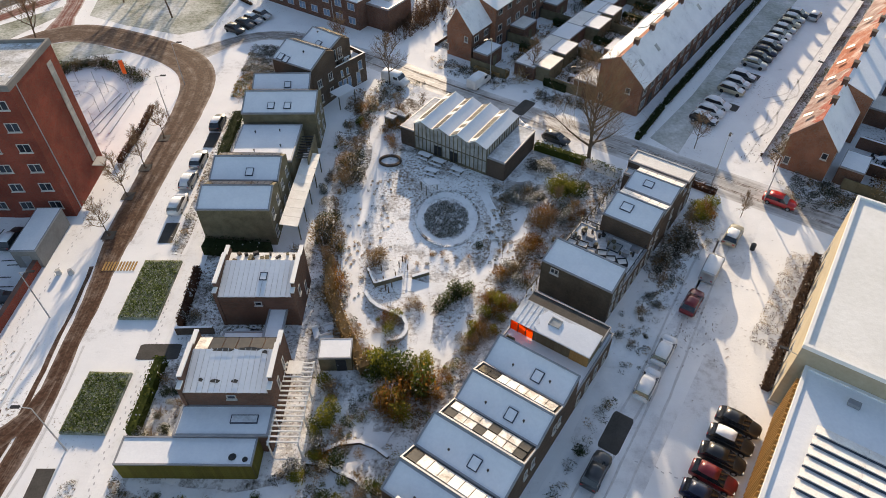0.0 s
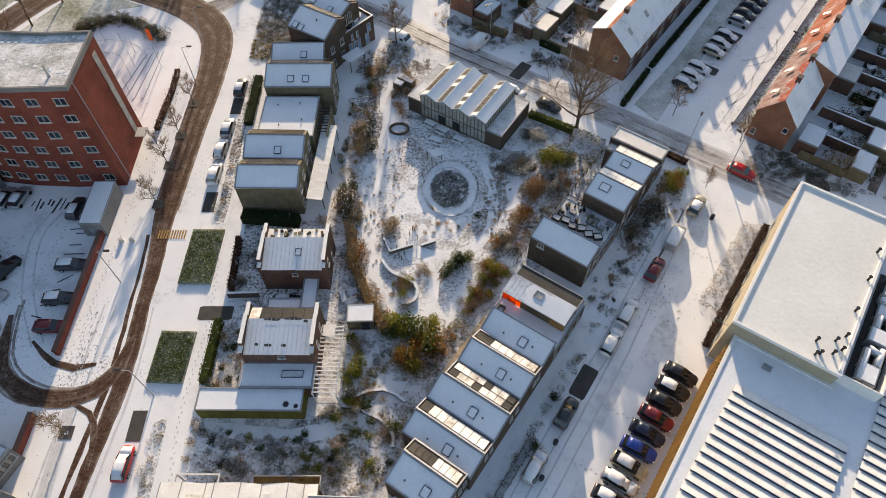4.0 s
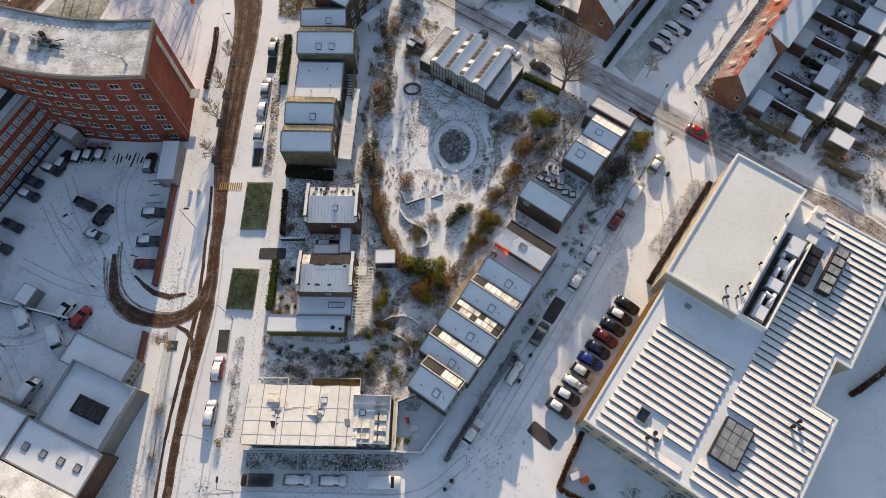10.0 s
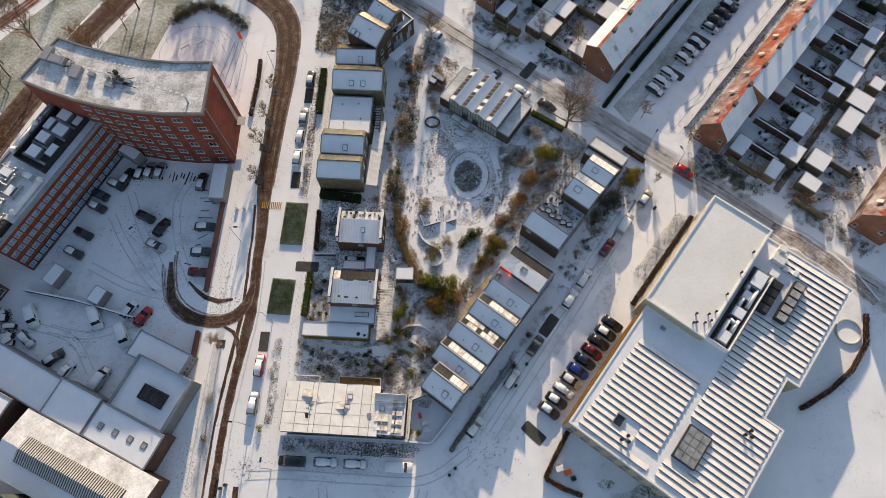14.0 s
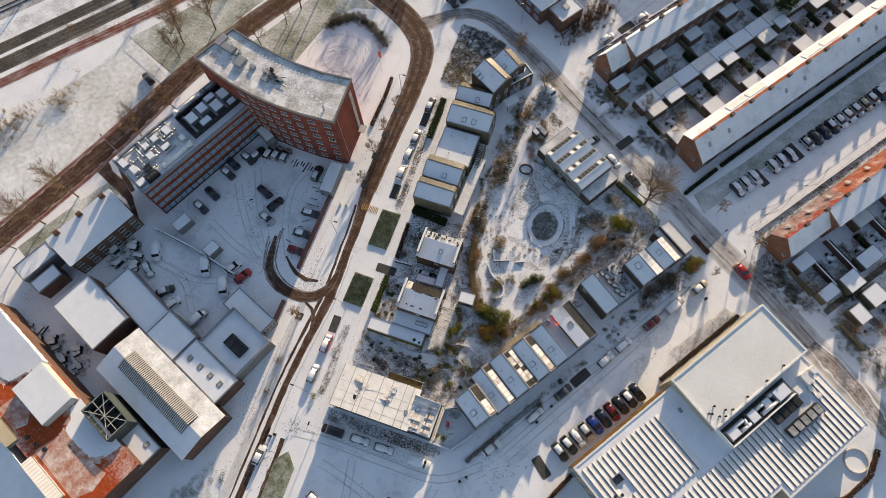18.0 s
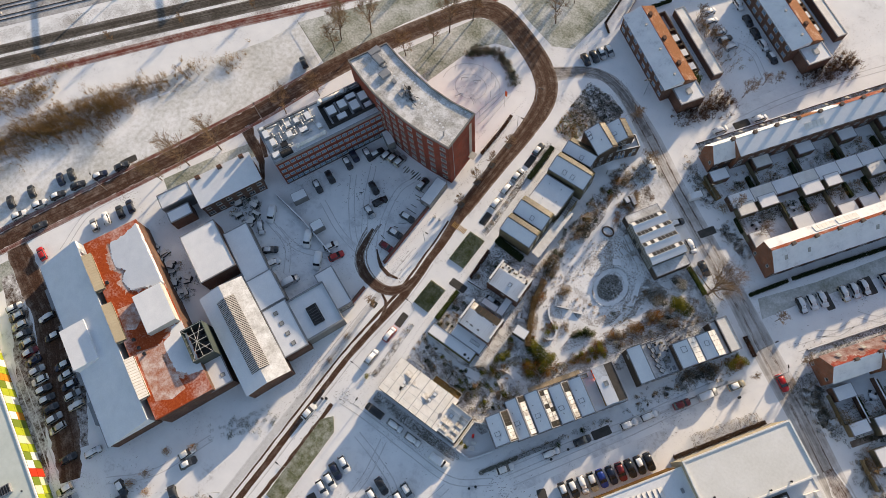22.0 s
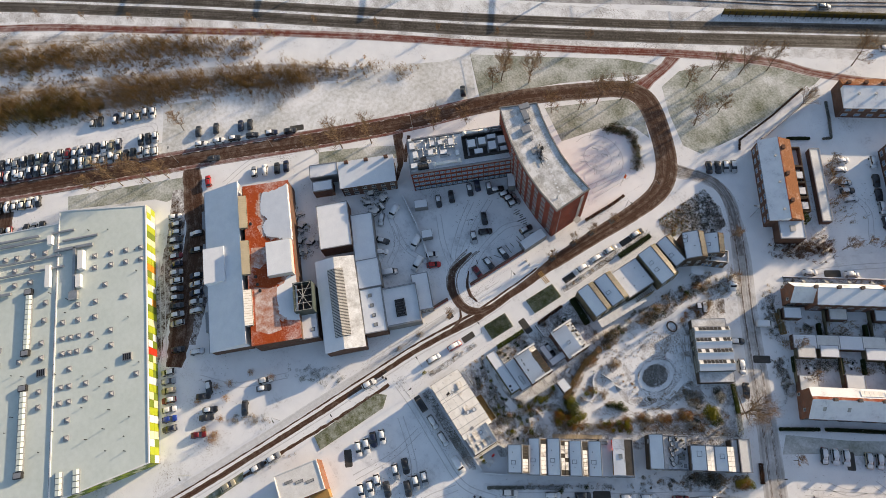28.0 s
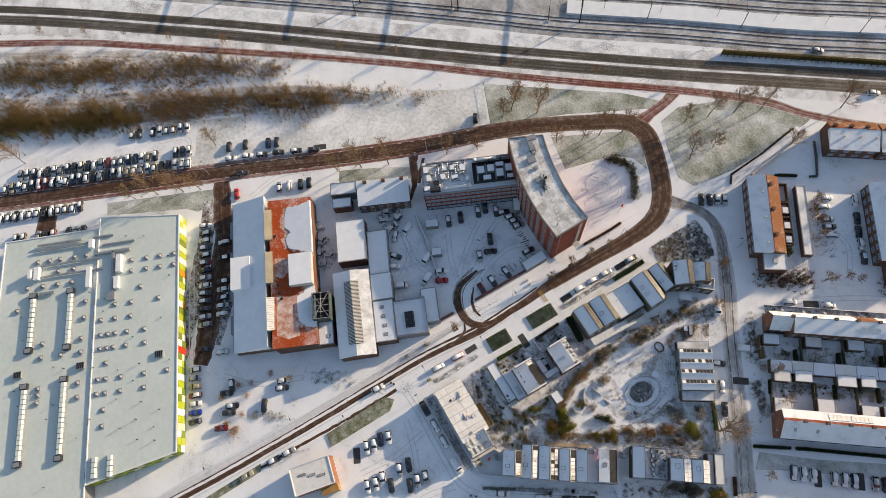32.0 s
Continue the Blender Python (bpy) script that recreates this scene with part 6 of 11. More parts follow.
# ---- red brick office tower with a curved back ----
t_ = thing("office_tower", 0, 0, 0, "red brick office tower with a concave curved roof edge", "office building")
TZ = 19.2
front = [(-85.4, 71.1), (-79.8, 68.9), (-74.2, 67.1), (-68.8, 65.9), (-63.2, 65.1), (-57.0, 64.75), (-49.5, 65.0)]
back = [(-49.7, 76.3), (-56.5, 75.95), (-62.9, 76.4), (-69.0, 77.5), (-75.0, 79.0), (-80.4, 80.8)]
outline = front + back
part("wall", Build().prism(outline, 0, TZ), mat_brick_red, t_)


def inward(poly, d):
    out, n = [], len(poly)
    for i in range(n):
        a, b_, c = Vector(poly[i - 1]), Vector(poly[i]), Vector(poly[(i + 1) % n])
        e, g = (b_ - a).normalized(), (c - b_).normalized()
        n1, n2 = Vector((-e.y, e.x)), Vector((-g.y, g.x))
        out.append(tuple(b_ + (n1 + n2) * (d / max(1 + n1.dot(n2), 0.3))))
    return out


part("roof_edge", Build().ring(inward(outline, -0.1), inward(outline, 0.2), TZ - 0.25, TZ + 0.5), mat_render_grey, t_)
part("roof", Build().prism(inward(outline, 0.21), TZ - 0.2, TZ + 0.05), mat_gravel_roof, t_)
for i in range(len(front) - 1):
    (xa, ya), (xb, yb) = front[i], front[i + 1]
    ang = math.degrees(math.atan2(yb - ya, xb - xa))
    if i < 2:
        continue
    for k in range(2):
        for fl in range(6):
            s = (k + 0.5) / 2
            window(t_, xa + (xb - xa) * s, ya + (yb - ya) * s, 1.5 + 3.0 * fl, ang + 180, 1.6, 1.25)
# stair light strip and stone band on the end wall
part("glazed_strip", Build().box(-0.02, -0.55, 2.6, 0.06, 0.55, TZ - 1.6), mat_frosted, t_, "tall narrow stair window", pose(-49.65, 74.2, 0, 0, 0, 1.4))
for k in range(14):
    part("strip_bar", shared("strip_bar", lambda: Build().box(-0.02, -0.58, 0, 0.1, 0.58, 0.06).mesh("strip_bar", mat_trim)), None, t_, "", pose(-49.65, 74.2, 3.4 + 1.05 * k, 0, 0, 1.4))
part("canopy", Build().box(0, -1.0, 2.3, 1.6, 1.0, 2.5), mat_concrete, t_, "", pose(-49.6, 73.9, 0, 0, 0, 1.4))
part("downpipe", Build().tube((-49.5, 66.6, 0), (-49.55, 66.6, TZ), 0.09, 0.09, 6), mat_trim, t_)
for px_, py_, hh, r_ in ((-78, 76, 4.2, 0.09), (-76, 75, 3.4, 0.08), (-66.5, 71.0, 2.6, 0.07), (-67.2, 72.0, 2.2, 0.07), (-52.6, 67.4, 1.8, 0.2), (-80.5, 74.0, 1.6, 0.1)):
    part("mast", Build().tube((px_, py_, TZ), (px_, py_, TZ + hh), r_, r_ * 0.7, 6), mat_steel, t_)
for xa, ya, sx, sy, hh in ((-79, 75.5, 3.2, 1.6, 1.0), (-66.6, 71.6, 2.4, 1.2, 0.6), (-68.0, 70.4, 1.8, 0.7, 0.5), (-64.8, 71.4, 1.6, 0.6, 0.5), (-75.0, 73.0, 2.0, 2.6, 0.9), (-81.5, 77, 1.6, 3.0, 0.8), (-71.8, 72.6, 1.2, 0.8, 0.7)):
    part("roof_unit", Build().box(-sx / 2, -sy / 2, 0, sx / 2, sy / 2, hh), mat_trim, t_, "", pose(xa, ya, TZ + 0.05, 0, 0, -14))
rt_ = random.Random(14)
for k in range(22):
    s_t = rt_.choice((0.12, 0.2, 0.42, 0.46, 0.5, 0.55)) + rt_.uniform(-0.05, 0.05)
    px_, py_ = -81 + 30 * s_t + rt_.uniform(-0.6, 0.6), 75.8 - 7.8 * s_t + rt_.uniform(-1.6, 1.2)
    if k % 2:
        part("pipe", Build().tube((px_, py_, TZ + 0.35), (px_ + rt_.uniform(0.8, 2.6), py_ + rt_.uniform(-0.8, 0.8), TZ + 0.35), 0.09, 0.09, 6), mat_dark, t_)
    else:
        part("roof_unit", Build().box(-0.35, -0.25, 0, 0.35, 0.25, rt_.uniform(0.4, 1.0)), mat_dark if k % 4 else mat_steel, t_, "", pose(px_, py_, TZ + 0.05, 0, 0, -14))
for k in range(26):
    s = k / 25
    part("paver", shared("paver", lambda: Build().box(-0.2, -0.2, 0, 0.2, 0.2, 0.05).mesh("paver", mat_snow)), None, t_, "", pose(-80 + 29.5 * s, 75.4 - 7.6 * s + 3.0 * s * (1 - s), TZ + 0.05, 0, 0, -14))
for k in range(22):
    s = k / 21
    part("paver", shared("paver", lambda: None), None, t_, "", pose(-72 + 20 * s, 76.6 - 1.6 * math.sin(s * 3.1) - 1.0 * s, TZ + 0.05))
# long wing
g_ = thing("office_wing", -84.3, 56.4, 64.3, "four-storey red brick office wing full of roof plant", "office building")
WZ = 11.6
part("wall", Build().box(-16, -5.7, 0, 16, 5.7, WZ), mat_brick_red, g_)
part("roof_edge", Build().ring(rect(32.2, 11.6), rect(31.4, 10.8), WZ - 0.2, WZ + 0.6), mat_trim, g_)
part("roof", Build().box(-15.7, -5.4, WZ - 0.05, 15.7, 5.4, WZ + 0.06), mat_lot, g_)
for fl in range(4):
    if fl == 0:
        part("glazed_base", Build().box(-15.6, -5.78, 0.3, 15.6, -5.69, 2.6), mat_pane, g_)
    for k in range(19):
        window(g_, -14.9 + 1.655 * k, -5.79, 0.95 + 2.75 * fl, 180, 1.35, 1.35, True, False)
    for k in range(3):
        window(g_, -16.0, -3.6 + 3.4 * k, 0.95 + 2.75 * fl, 90, 1.4, 1.35, False, False)
def plant_box(x, y, w, d, h, mt, snow=True, z=0.0):
    part("air_unit", Build().box(x - w / 2, y - d / 2, WZ + z, x + w / 2, y + d / 2, WZ + z + h), mt, g_)
    if snow:
        part("snow", Build().prism(rect(w * 0.92, d * 0.92, x, y), WZ + z + h, WZ + z + h + 0.08), mat_snow, g_)


def plant_duct(pts, r, mt, z=0.9):
    """A round duct through several corners, with drums at the bends."""
    bb = Build()
    for (xa, ya), (xb, yb) in zip(pts[:-1], pts[1:]):
        bb.tube((xa, ya, WZ + z), (xb, yb, WZ + z), r, r, 10)
    for xa, ya in pts:
        bb.tube((xa, ya, WZ + z - r * 1.1), (xa, ya, WZ + z + r * 1.1), r * 1.15, r * 1.15, 10)
    bb.tube((*pts[0], WZ), (*pts[0], WZ + z), r * 0.9, r * 0.9, 8)
    part("duct", bb, mt, g_, "", None, True)


part("plant_well", Build().box(0.6, -3.4, WZ + 0.07, 15.2, 3.4, WZ + 0.12), mat_bitumen, g_, "dark bitumen floor of a plant well")
part("plant_screen", Build().ring(rect(14.8, 7.0, 7.9, 0.0), rect(14.5, 6.7, 7.9, 0.0), WZ, WZ + 1.5), mat_dark, g_)
for x_, y_, w_k, d_k, h_k in ((3.2, 0.8, 2.4, 2.6, 1.3), (5.0, -2.0, 2.6, 1.7, 1.1), (6.4, 0.9, 2.2, 2.4, 1.7), (9.2, -0.9, 2.4, 2.8, 1.5), (9.4, 2.2, 2.6, 1.5, 1.2), (12.2, 0.6, 2.2, 2.6, 1.4), (12.4, -2.2, 2.0, 1.5, 1.0), (14.2, 1.9, 1.2, 2.2, 1.2)):
    plant_box(x_, y_, w_k, d_k, h_k, mat_steel)
for x_ in (2.0, 4.9, 7.9, 10.8, 13.6):
    part("duct", Build().box(x_ - 0.25, -3.1, WZ + 0.1, x_ + 0.25, 3.0, WZ + 0.7), mat_trim, g_)
for x_, y_, w_k, d_k, h_k, mt in ((-14.6, 3.0, 1.6, 2.4, 1.2, mat_steel), (-13.9, -0.2, 1.4, 2.2, 1.4, mat_concrete), (-14.6, -3.6, 2.0, 1.6, 1.0, mat_steel), (-11.6, -2.0, 1.8, 1.4, 1.2, mat_dark), (-12.0, -4.3, 3.2, 1.2, 1.4, mat_dark), (-9.2, -0.2, 1.6, 1.8, 1.5, mat_concrete), (-8.6, 2.9, 1.8, 1.4, 1.0, mat_trim), (-6.0, 2.8, 1.4, 1.6, 1.3, mat_concrete), (-5.4, -0.4, 2.2, 1.4, 0.9, mat_trim), (-2.8, 2.6, 1.6, 2.4, 1.2, mat_steel), (-1.4, -1.4, 1.2, 1.6, 1.0, mat_concrete), (-15.0, 4.9, 1.0, 0.8, 1.6, mat_white)):
    plant_box(x_, y_, w_k, d_k, h_k, mt, mt is not mat_dark)
for x_ in (-12.9, -12.0, -11.1):
    part("fan", Build().tube((x_, -4.3, WZ + 1.4), (x_, -4.3, WZ + 1.5), 0.38, 0.38, 12), mat_bitumen, g_)
for pts in ([(-15.2, 4.4), (-10.6, 4.4), (-10.6, 1.2), (-7.4, 1.2), (-7.4, 4.4), (-3.4, 4.4)], [(-13.0, 1.6), (-11.6, 1.6), (-11.6, -0.8), (-7.6, -0.8), (-7.6, 0.4)], [(-9.2, 4.6), (-9.2, 2.2), (-5.0, 2.2), (-5.0, 0.8), (-2.6, 0.8)], [(-4.2, 3.6), (-4.2, 1.6), (-1.4, 1.6)]):
    plant_duct(pts, 0.26, mat_steel)
for pts in ([(-13.2, 2.6), (-13.2, -2.6), (-9.8, -2.6)], [(-6.4, 3.4), (-6.4, -1.6), (-3.8, -1.6)], [(-2.0, 4.6), (-2.0, -0.4)], [(-14.6, -1.8), (-12.6, -1.8)]):
    plant_duct(pts, 0.24, mat_steel, 0.6)
plant_duct([(1.6, 4.7), (8.2, 4.7)], 0.55, mat_pv_snow, 0.8)
plant_duct([(9.4, 4.7), (14.2, 4.7)], 0.3, mat_steel, 0.7)
plant_duct([(-8.6, -3.9), (-1.0, -3.9)], 0.5, mat_pv_snow, 0.5)
for x_ in range(-14, 15, 4):
    part("pipe_rack", Build().box(x_ - 0.06, 4.0, WZ, x_ + 0.06, 5.2, WZ + 1.3), mat_dark, g_)
for xx, yy, ww, ll, hh, rz_, lab in ((-51.2, 59.4, 3.1, 7.8, 2.9, 0.5, "flat snowed bicycle store at a brick wall"), (-70.6, 65.2, 4.4, 2.2, 3.4, -30, "small entrance canopy at the office"), (-80.3, 38.2, 2.6, 4.0, 2.5, -27, "small white storage cabin with snow"), (-70.9, 34.4, 2.5, 3.2, 2.5, -24, "small white storage cabin with snow")):
    a_ = thing("storage_cabin", xx, yy, rz_, lab, "cabin")
    flat_block(a_, rect(ww, ll), hh, mat_render_grey, None, 0, 0.08, 0.08)
    door(a_, 0, -ll / 2, 180, mat_trim, 0.9, 2.0)

# ---- halls and workshops (long axis -23 degrees) ----


def hall_block(name, x, y, w, d, rz, h, wall, roof, label, category="workshop", lights=(), lip=0.2):
    t = thing(name, x, y, rz, label, category)
    flat_block(t, rect(w, d), h, wall, roof, 0, lip, 0.2)
    for lx, ly in lights:
        skylight(t, lx, ly, h + 0.05, 1.0, 1.1, mat_frosted)
    return t


# local x runs along -24 degrees, y along 66
t_ = thing("glass_hall", -66.0, 1.6, -23.0, "workshop with a saddle roof and a long slatted rooflight", "workshop")
L, D = 27.4, 11.2
part("wall", Build().prism(rect(L, D), 0, 5.6), mat_brick_brown, t_)
for sgn, mt in ((-1, mat_snow), (1, mat_snow_thin)):
    part("roof_slope", Build().add([(-L / 2 - 0.2, sgn * (D / 2 + 0.25), 5.55), (L / 2 + 0.2, sgn * (D / 2 + 0.25), 5.55), (L / 2 + 0.2, 0, 7.1), (-L / 2 - 0.2, 0, 7.1), (-L / 2 - 0.2, sgn * (D / 2 + 0.25), 5.45), (L / 2 + 0.2, sgn * (D / 2 + 0.25), 5.45), (L / 2 + 0.2, 0, 7.0), (-L / 2 - 0.2, 0, 7.0)],
                                   [(0, 1, 2, 3) if sgn < 0 else (3, 2, 1, 0), (0, 4, 5, 1), (4, 7, 6, 5), (1, 5, 6, 2), (3, 7, 4, 0)]), mt, t_)
part("gable", Build().add([(-L / 2, -D / 2, 5.6), (-L / 2, D / 2, 5.6), (-L / 2, 0, 7.0), (L / 2, -D / 2, 5.6), (L / 2, D / 2, 5.6), (L / 2, 0, 7.0)], [(0, 2, 1), (3, 4, 5)]), mat_brick_brown, t_)
for sgn, mt in ((-1, mat_pane), (1, mat_pv_dark)):
    o_ = part("ridge_light", Build().prism([(-10.2, 0), (10.2, 0), (10.2, sgn * 2.3), (-10.2, sgn * 2.3)][::sgn], 6.2, [7.5, 7.5, 6.62, 6.62][::sgn]), mt, t_, "slatted glazing along the ridge")
    for k in range(46):
        part("glazing_bar", shared("gbar", lambda: Build().box(-0.12, -1.24, 0, 0.12, 1.24, 0.08).mesh("glazing_bar", mat_concrete)), None, o_, "", pose(-10.0 + 0.444 * k, sgn * 1.15, 7.07, -20.9 * sgn, 0, 0))
for k in range(6):
    window(t_, -11 + 4.4 * k, -D / 2, 2.2, 180, 1.6, 1.6)
hall_block("workshop", -88.0, 12.3, 14.4, 9.6, -24.0, 6.0, mat_brick_brown, mat_snow, "square workshop with thick snow on a flat roof")
hall_block("workshop", -79.6, 17.6, 16.4, 6.6, -25.0, 4.6, mat_render_grey, mat_snow, "long low shed with a snowed flat roof")
hall_block("workshop", -69.2, 13.2, 8.8, 6.8, -23.5, 5.2, mat_render_grey, mat_snow, "flat workshop roof with a pipe shadow")
hall_block("workshop", -58.9, 8.6, 13.2, 6.4, -23.6, 5.2, mat_brick_brown, mat_snow, "flat workshop with four square rooflights", lights=((-4.4, -0.4), (-1.4, -0.2), (1.6, 0.0), (4.4, 0.2)))
t_ = hall_block("workshop", -55.8, 16.2, 11.4, 10.0, -23.0, 4.2, mat_render_grey, mat_snow, "sunken flat roof within high walls", lip=0.9)
o_ = part("roof_light", Build().ring(rect(5.0, 2.8), rect(4.6, 2.4), 4.2, 4.9), mat_dark, t_, "dark gridded rooflight", pose(0.8, -0.4, 0))
for k in range(6):
    part("pane", shared("dkpane", lambda: Build().box(-0.34, -1.1, 0, 0.34, 1.1, 0.06).mesh("pane", mat_pv_dark)), None, o_, "", pose(-1.9 + 0.76 * k, 0, 4.8, 3, 0, 0))
t_ = hall_block("workshop", -56.2, 23.3, 11.2, 5.0, -23.0, 3.4, mat_render_grey, mat_snow, "low flat roofed shed beside a gate")
for k in range(5):
    window(t_, 5.6, -1.8 + 0.9 * k, 1.4, -90, 0.8, 1.4)
# block with orange roofs
t_ = thing("factory", -96.0, -21.2, -24.0, "old factory shed with a snowed shallow roof", "factory")
part("wall", Build().prism(rect(51.0, 11.6), 0, [4.35, 4.35, 8.0, 8.0]), mat_brick_brown, t_)
part("roof", Build().prism(rect(51.4, 11.9), 4.2, [4.5, 4.5, 8.25, 8.25]), mat_snow, t_)
part("roof_edge", Build().box(-25.8, -6.05, 4.3, 25.8, -5.9, 4.6), mat_trim, t_)
part("roof_box", Build().box(-5.4, -5.9, 4.4, 5.6, 0.4, 7.2), mat_snow, t_, "raised white roof box")
for k in range(4):
    part("annex", Build().box(-20 + 11 * k, -7.4, 0, -14 + 11 * k, -5.8, 3.2), mat_trim, t_)
t_ = thing("factory", -87.0, -10.2, -24.0, "factory hall with a bright orange roof half under snow", "factory")
part("wall", Build().box(-27, -6.0, 0, 23, 7.8, 7.4), mat_brick_brown, t_)
part("roof", Build().prism([(-27.1, -6.1), (23.1, -6.1), (23.1, 7.9), (-27.1, 7.9)], 7.4, [8.4, 8.4, 7.5, 7.5]), mat_orange_roof, t_)
def ragged(pts, seed, step=0.7, amp=0.32):
    """An outline with a frayed edge."""
    r, out = random.Random(seed), []
    for (xa, ya), (xb, yb) in zip(pts, pts[1:] + pts[:1]):
        n = max(1, int(math.hypot(xb - xa, yb - ya) / step))
        out += [(xa + (xb - xa) * i / n + r.gauss(0, amp) * (i > 0), ya + (yb - ya) * i / n + r.gauss(0, amp) * (i > 0)) for i in range(n)]
    return out


SNOW_1 = [(-25.1, 7.9), (-23.8, 4.0), (-23.8, 0.0), (-20.6, -1.0), (-17.1, -1.2), (-15.0, 0.9), (-12.5, -1.0), (-9.3, 0.2), (-8.6, 2.5), (-7.0, 6.0), (-7.0, 7.9)]
SNOW_2 = [(4.2, 5.2), (5.8, 4.4), (7.2, 2.1), (11.0, 1.9), (14.6, 2.2), (17.2, 4.4), (17.8, 7.9), (4.2, 7.9)]
# the first snow patch is wedged up towards +y, a shape added for shade
for sd, line in enumerate((SNOW_1, SNOW_2)):
    edge_ = [(x, min(y, 7.88)) for x, y in ragged(line, sd + 3, 0.3, 0.14)]
    part("snow", Build().prism(edge_, 7.3, [8.43 - (y + 6.1) * 0.0643 + max(0.0, y + 1.4) * (0, 0.17)[sd == 0] for _, y in edge_]), mat_snow, t_, "frayed patch of roof snow")
    thin_ = [(x * 1.0, min(y, 7.86)) for x, y in ragged([(x, y - (1.3 if y < 7 else 0)) for x, y in line], sd + 9, 0.22, 0.3)]
    part("thin_snow", Build().prism(thin_, 7.3, [8.41 - (y + 6.1) * 0.0643 for _, y in thin_]), mat_orange_frost, t_, "thin frost over orange roof sheets")
part("thin_snow", Build().prism([(-6.4, -4.6), (-0.5, -4.9), (0.6, -2.4), (-1.2, -0.4), (-6.0, 0.0)], 7.3, [8.41 - (y + 6.1) * 0.0643 for y in (-4.6, -4.9, -2.4, -0.4, 0.0)]), mat_orange_frost, t_, "thin frost over orange roof sheets")
part("thin_snow", Build().prism([(6.0, -4.4), (19.0, -4.6), (20.6, -1.0), (19.8, 2.6), (7.0, 0.6)], 7.3, [8.405 - (y + 6.1) * 0.0643 for y in (-4.4, -4.6, -1.0, 2.6, 0.6)]), mat_orange_frost, t_, "thin frost over orange roof sheets")
for xc, mt in ((-18.2, mat_render_cream), (-3.4, mat_render_cream), (12.0, mat_pv_snow)):
    o_ = part("monitor_roof", Build().prism(rect(10.6, 2.2, xc, -6.2), 7.9, [9.7, 9.7, 9.1, 9.1]), mt, t_, "raised pale roof lantern")
    part("edge", Build().ring(rect(10.8, 2.4, xc, -6.2), rect(10.5, 2.1, xc, -6.2), 8.8, 9.05), mat_timber, o_)
    for k in range(14):
        part("rib", shared("lantern_rib", lambda: Build().box(-0.04, -1.1, 0, 0.04, 1.1, 0.03).mesh("rib", mat_render_cream)), None, o_, "", pose(xc - 4.9 + 0.75 * k, -6.2, 9.42, -15.2, 0, 0))
part("roof_box", Build().box(-6.6, 0.2, 7.4, 4.0, 7.6, 10.0), mat_concrete, t_, "white flat-roofed superstructure")
part("snow", Build().box(-6.5, 0.3, 10.0, 3.9, 7.5, 10.1), mat_snow, t_)
for px_, py_ in ((3, -3.6), (5.5, -3.2), (7.5, -2.6), (12.6, -6.9), (-14, -4.2)):
    vent_pipe(t_, px_, py_, 8.2, 0.3, 0.7)
t_ = thing("cooling_cage", -72.4, -6.0, -25.0, "open steel roof cage over a dark shaft", "roof plant")
part("wall", Build().ring(rect(8.6, 5.4), rect(8.3, 5.1), 0, 9.8), mat_cage, t_)
part("floor", Build().box(-4.1, -2.5, 0, 4.1, 2.5, 6.4), mat_bitumen, t_)
for k in range(5):
    part("beam", Build().box(-4.1 + 2.05 * k - 0.05, -2.55, 9.66, -4.1 + 2.05 * k + 0.05, 2.55, 9.78), mat_concrete, t_)
for a, b2 in (((-4.1, -2.5), (4.1, 2.5)), ((-4.1, 2.5), (4.1, -2.5)), ((-4.1, 0), (4.1, 0))):
    part("brace", Build().tube((*a, 9.7), (*b2, 9.7), 0.06, 0.06, 5), mat_concrete, t_)
for k in range(8):
    part("fan", shared("fan", lambda: Build().tube((0, 0, 6.4), (0, 0, 7.4), 0.75, 0.75, 12).mesh("fan", mat_dark)), None, t_, "", pose(-3.0 + 2.0 * (k % 4), -1.2 + 2.4 * (k // 4), 0))
hall_block("workshop", -66.2, -9.0, 9.0, 5.4, -24.0, 5.0, mat_brick_brown, mat_snow, "flat annex with roof units", lights=((2.0, 1.2),))
# offices north of the workshops
t_ = thing("terraced_house", -97.2, 29.6, 64.0, "dark terrace of small dwellings with a snowed roof", "terraced house")
part("wall", Build().box(-8.5, -4.0, 0, 8.5, 4.0, 6.0), mat_brick_brown, t_)
part("roof", Build().prism(rect(17.4, 8.4), 6.0, [6.05, 6.05, 7.6, 7.6]), mat_snow, t_)
for k in range(6):
    window(t_, -7.2 + 2.9 * k, -4.0, 3.6, 180, 1.3, 1.2)
    window(t_, -7.2 + 2.9 * k, -4.0, 0.9, 180, 1.5, 1.4)
for k in range(3):
    part("chimney", Build().box(-6.5 + 6.2 * k, 3.2, 6.5, -5.3 + 6.2 * k, 3.9, 8.6), mat_brick_brown, t_)
hall_block("workshop", -106.6, 18.9, 4.4, 8.8, -26.0, 4.8, mat_render_grey, mat_snow, "small pale annex under snow")
hall_block("workshop", -102.3, 16.0, 3.4, 6.2, -25.5, 4.4, mat_brick_brown, mat_snow, "small brick annex under snow")

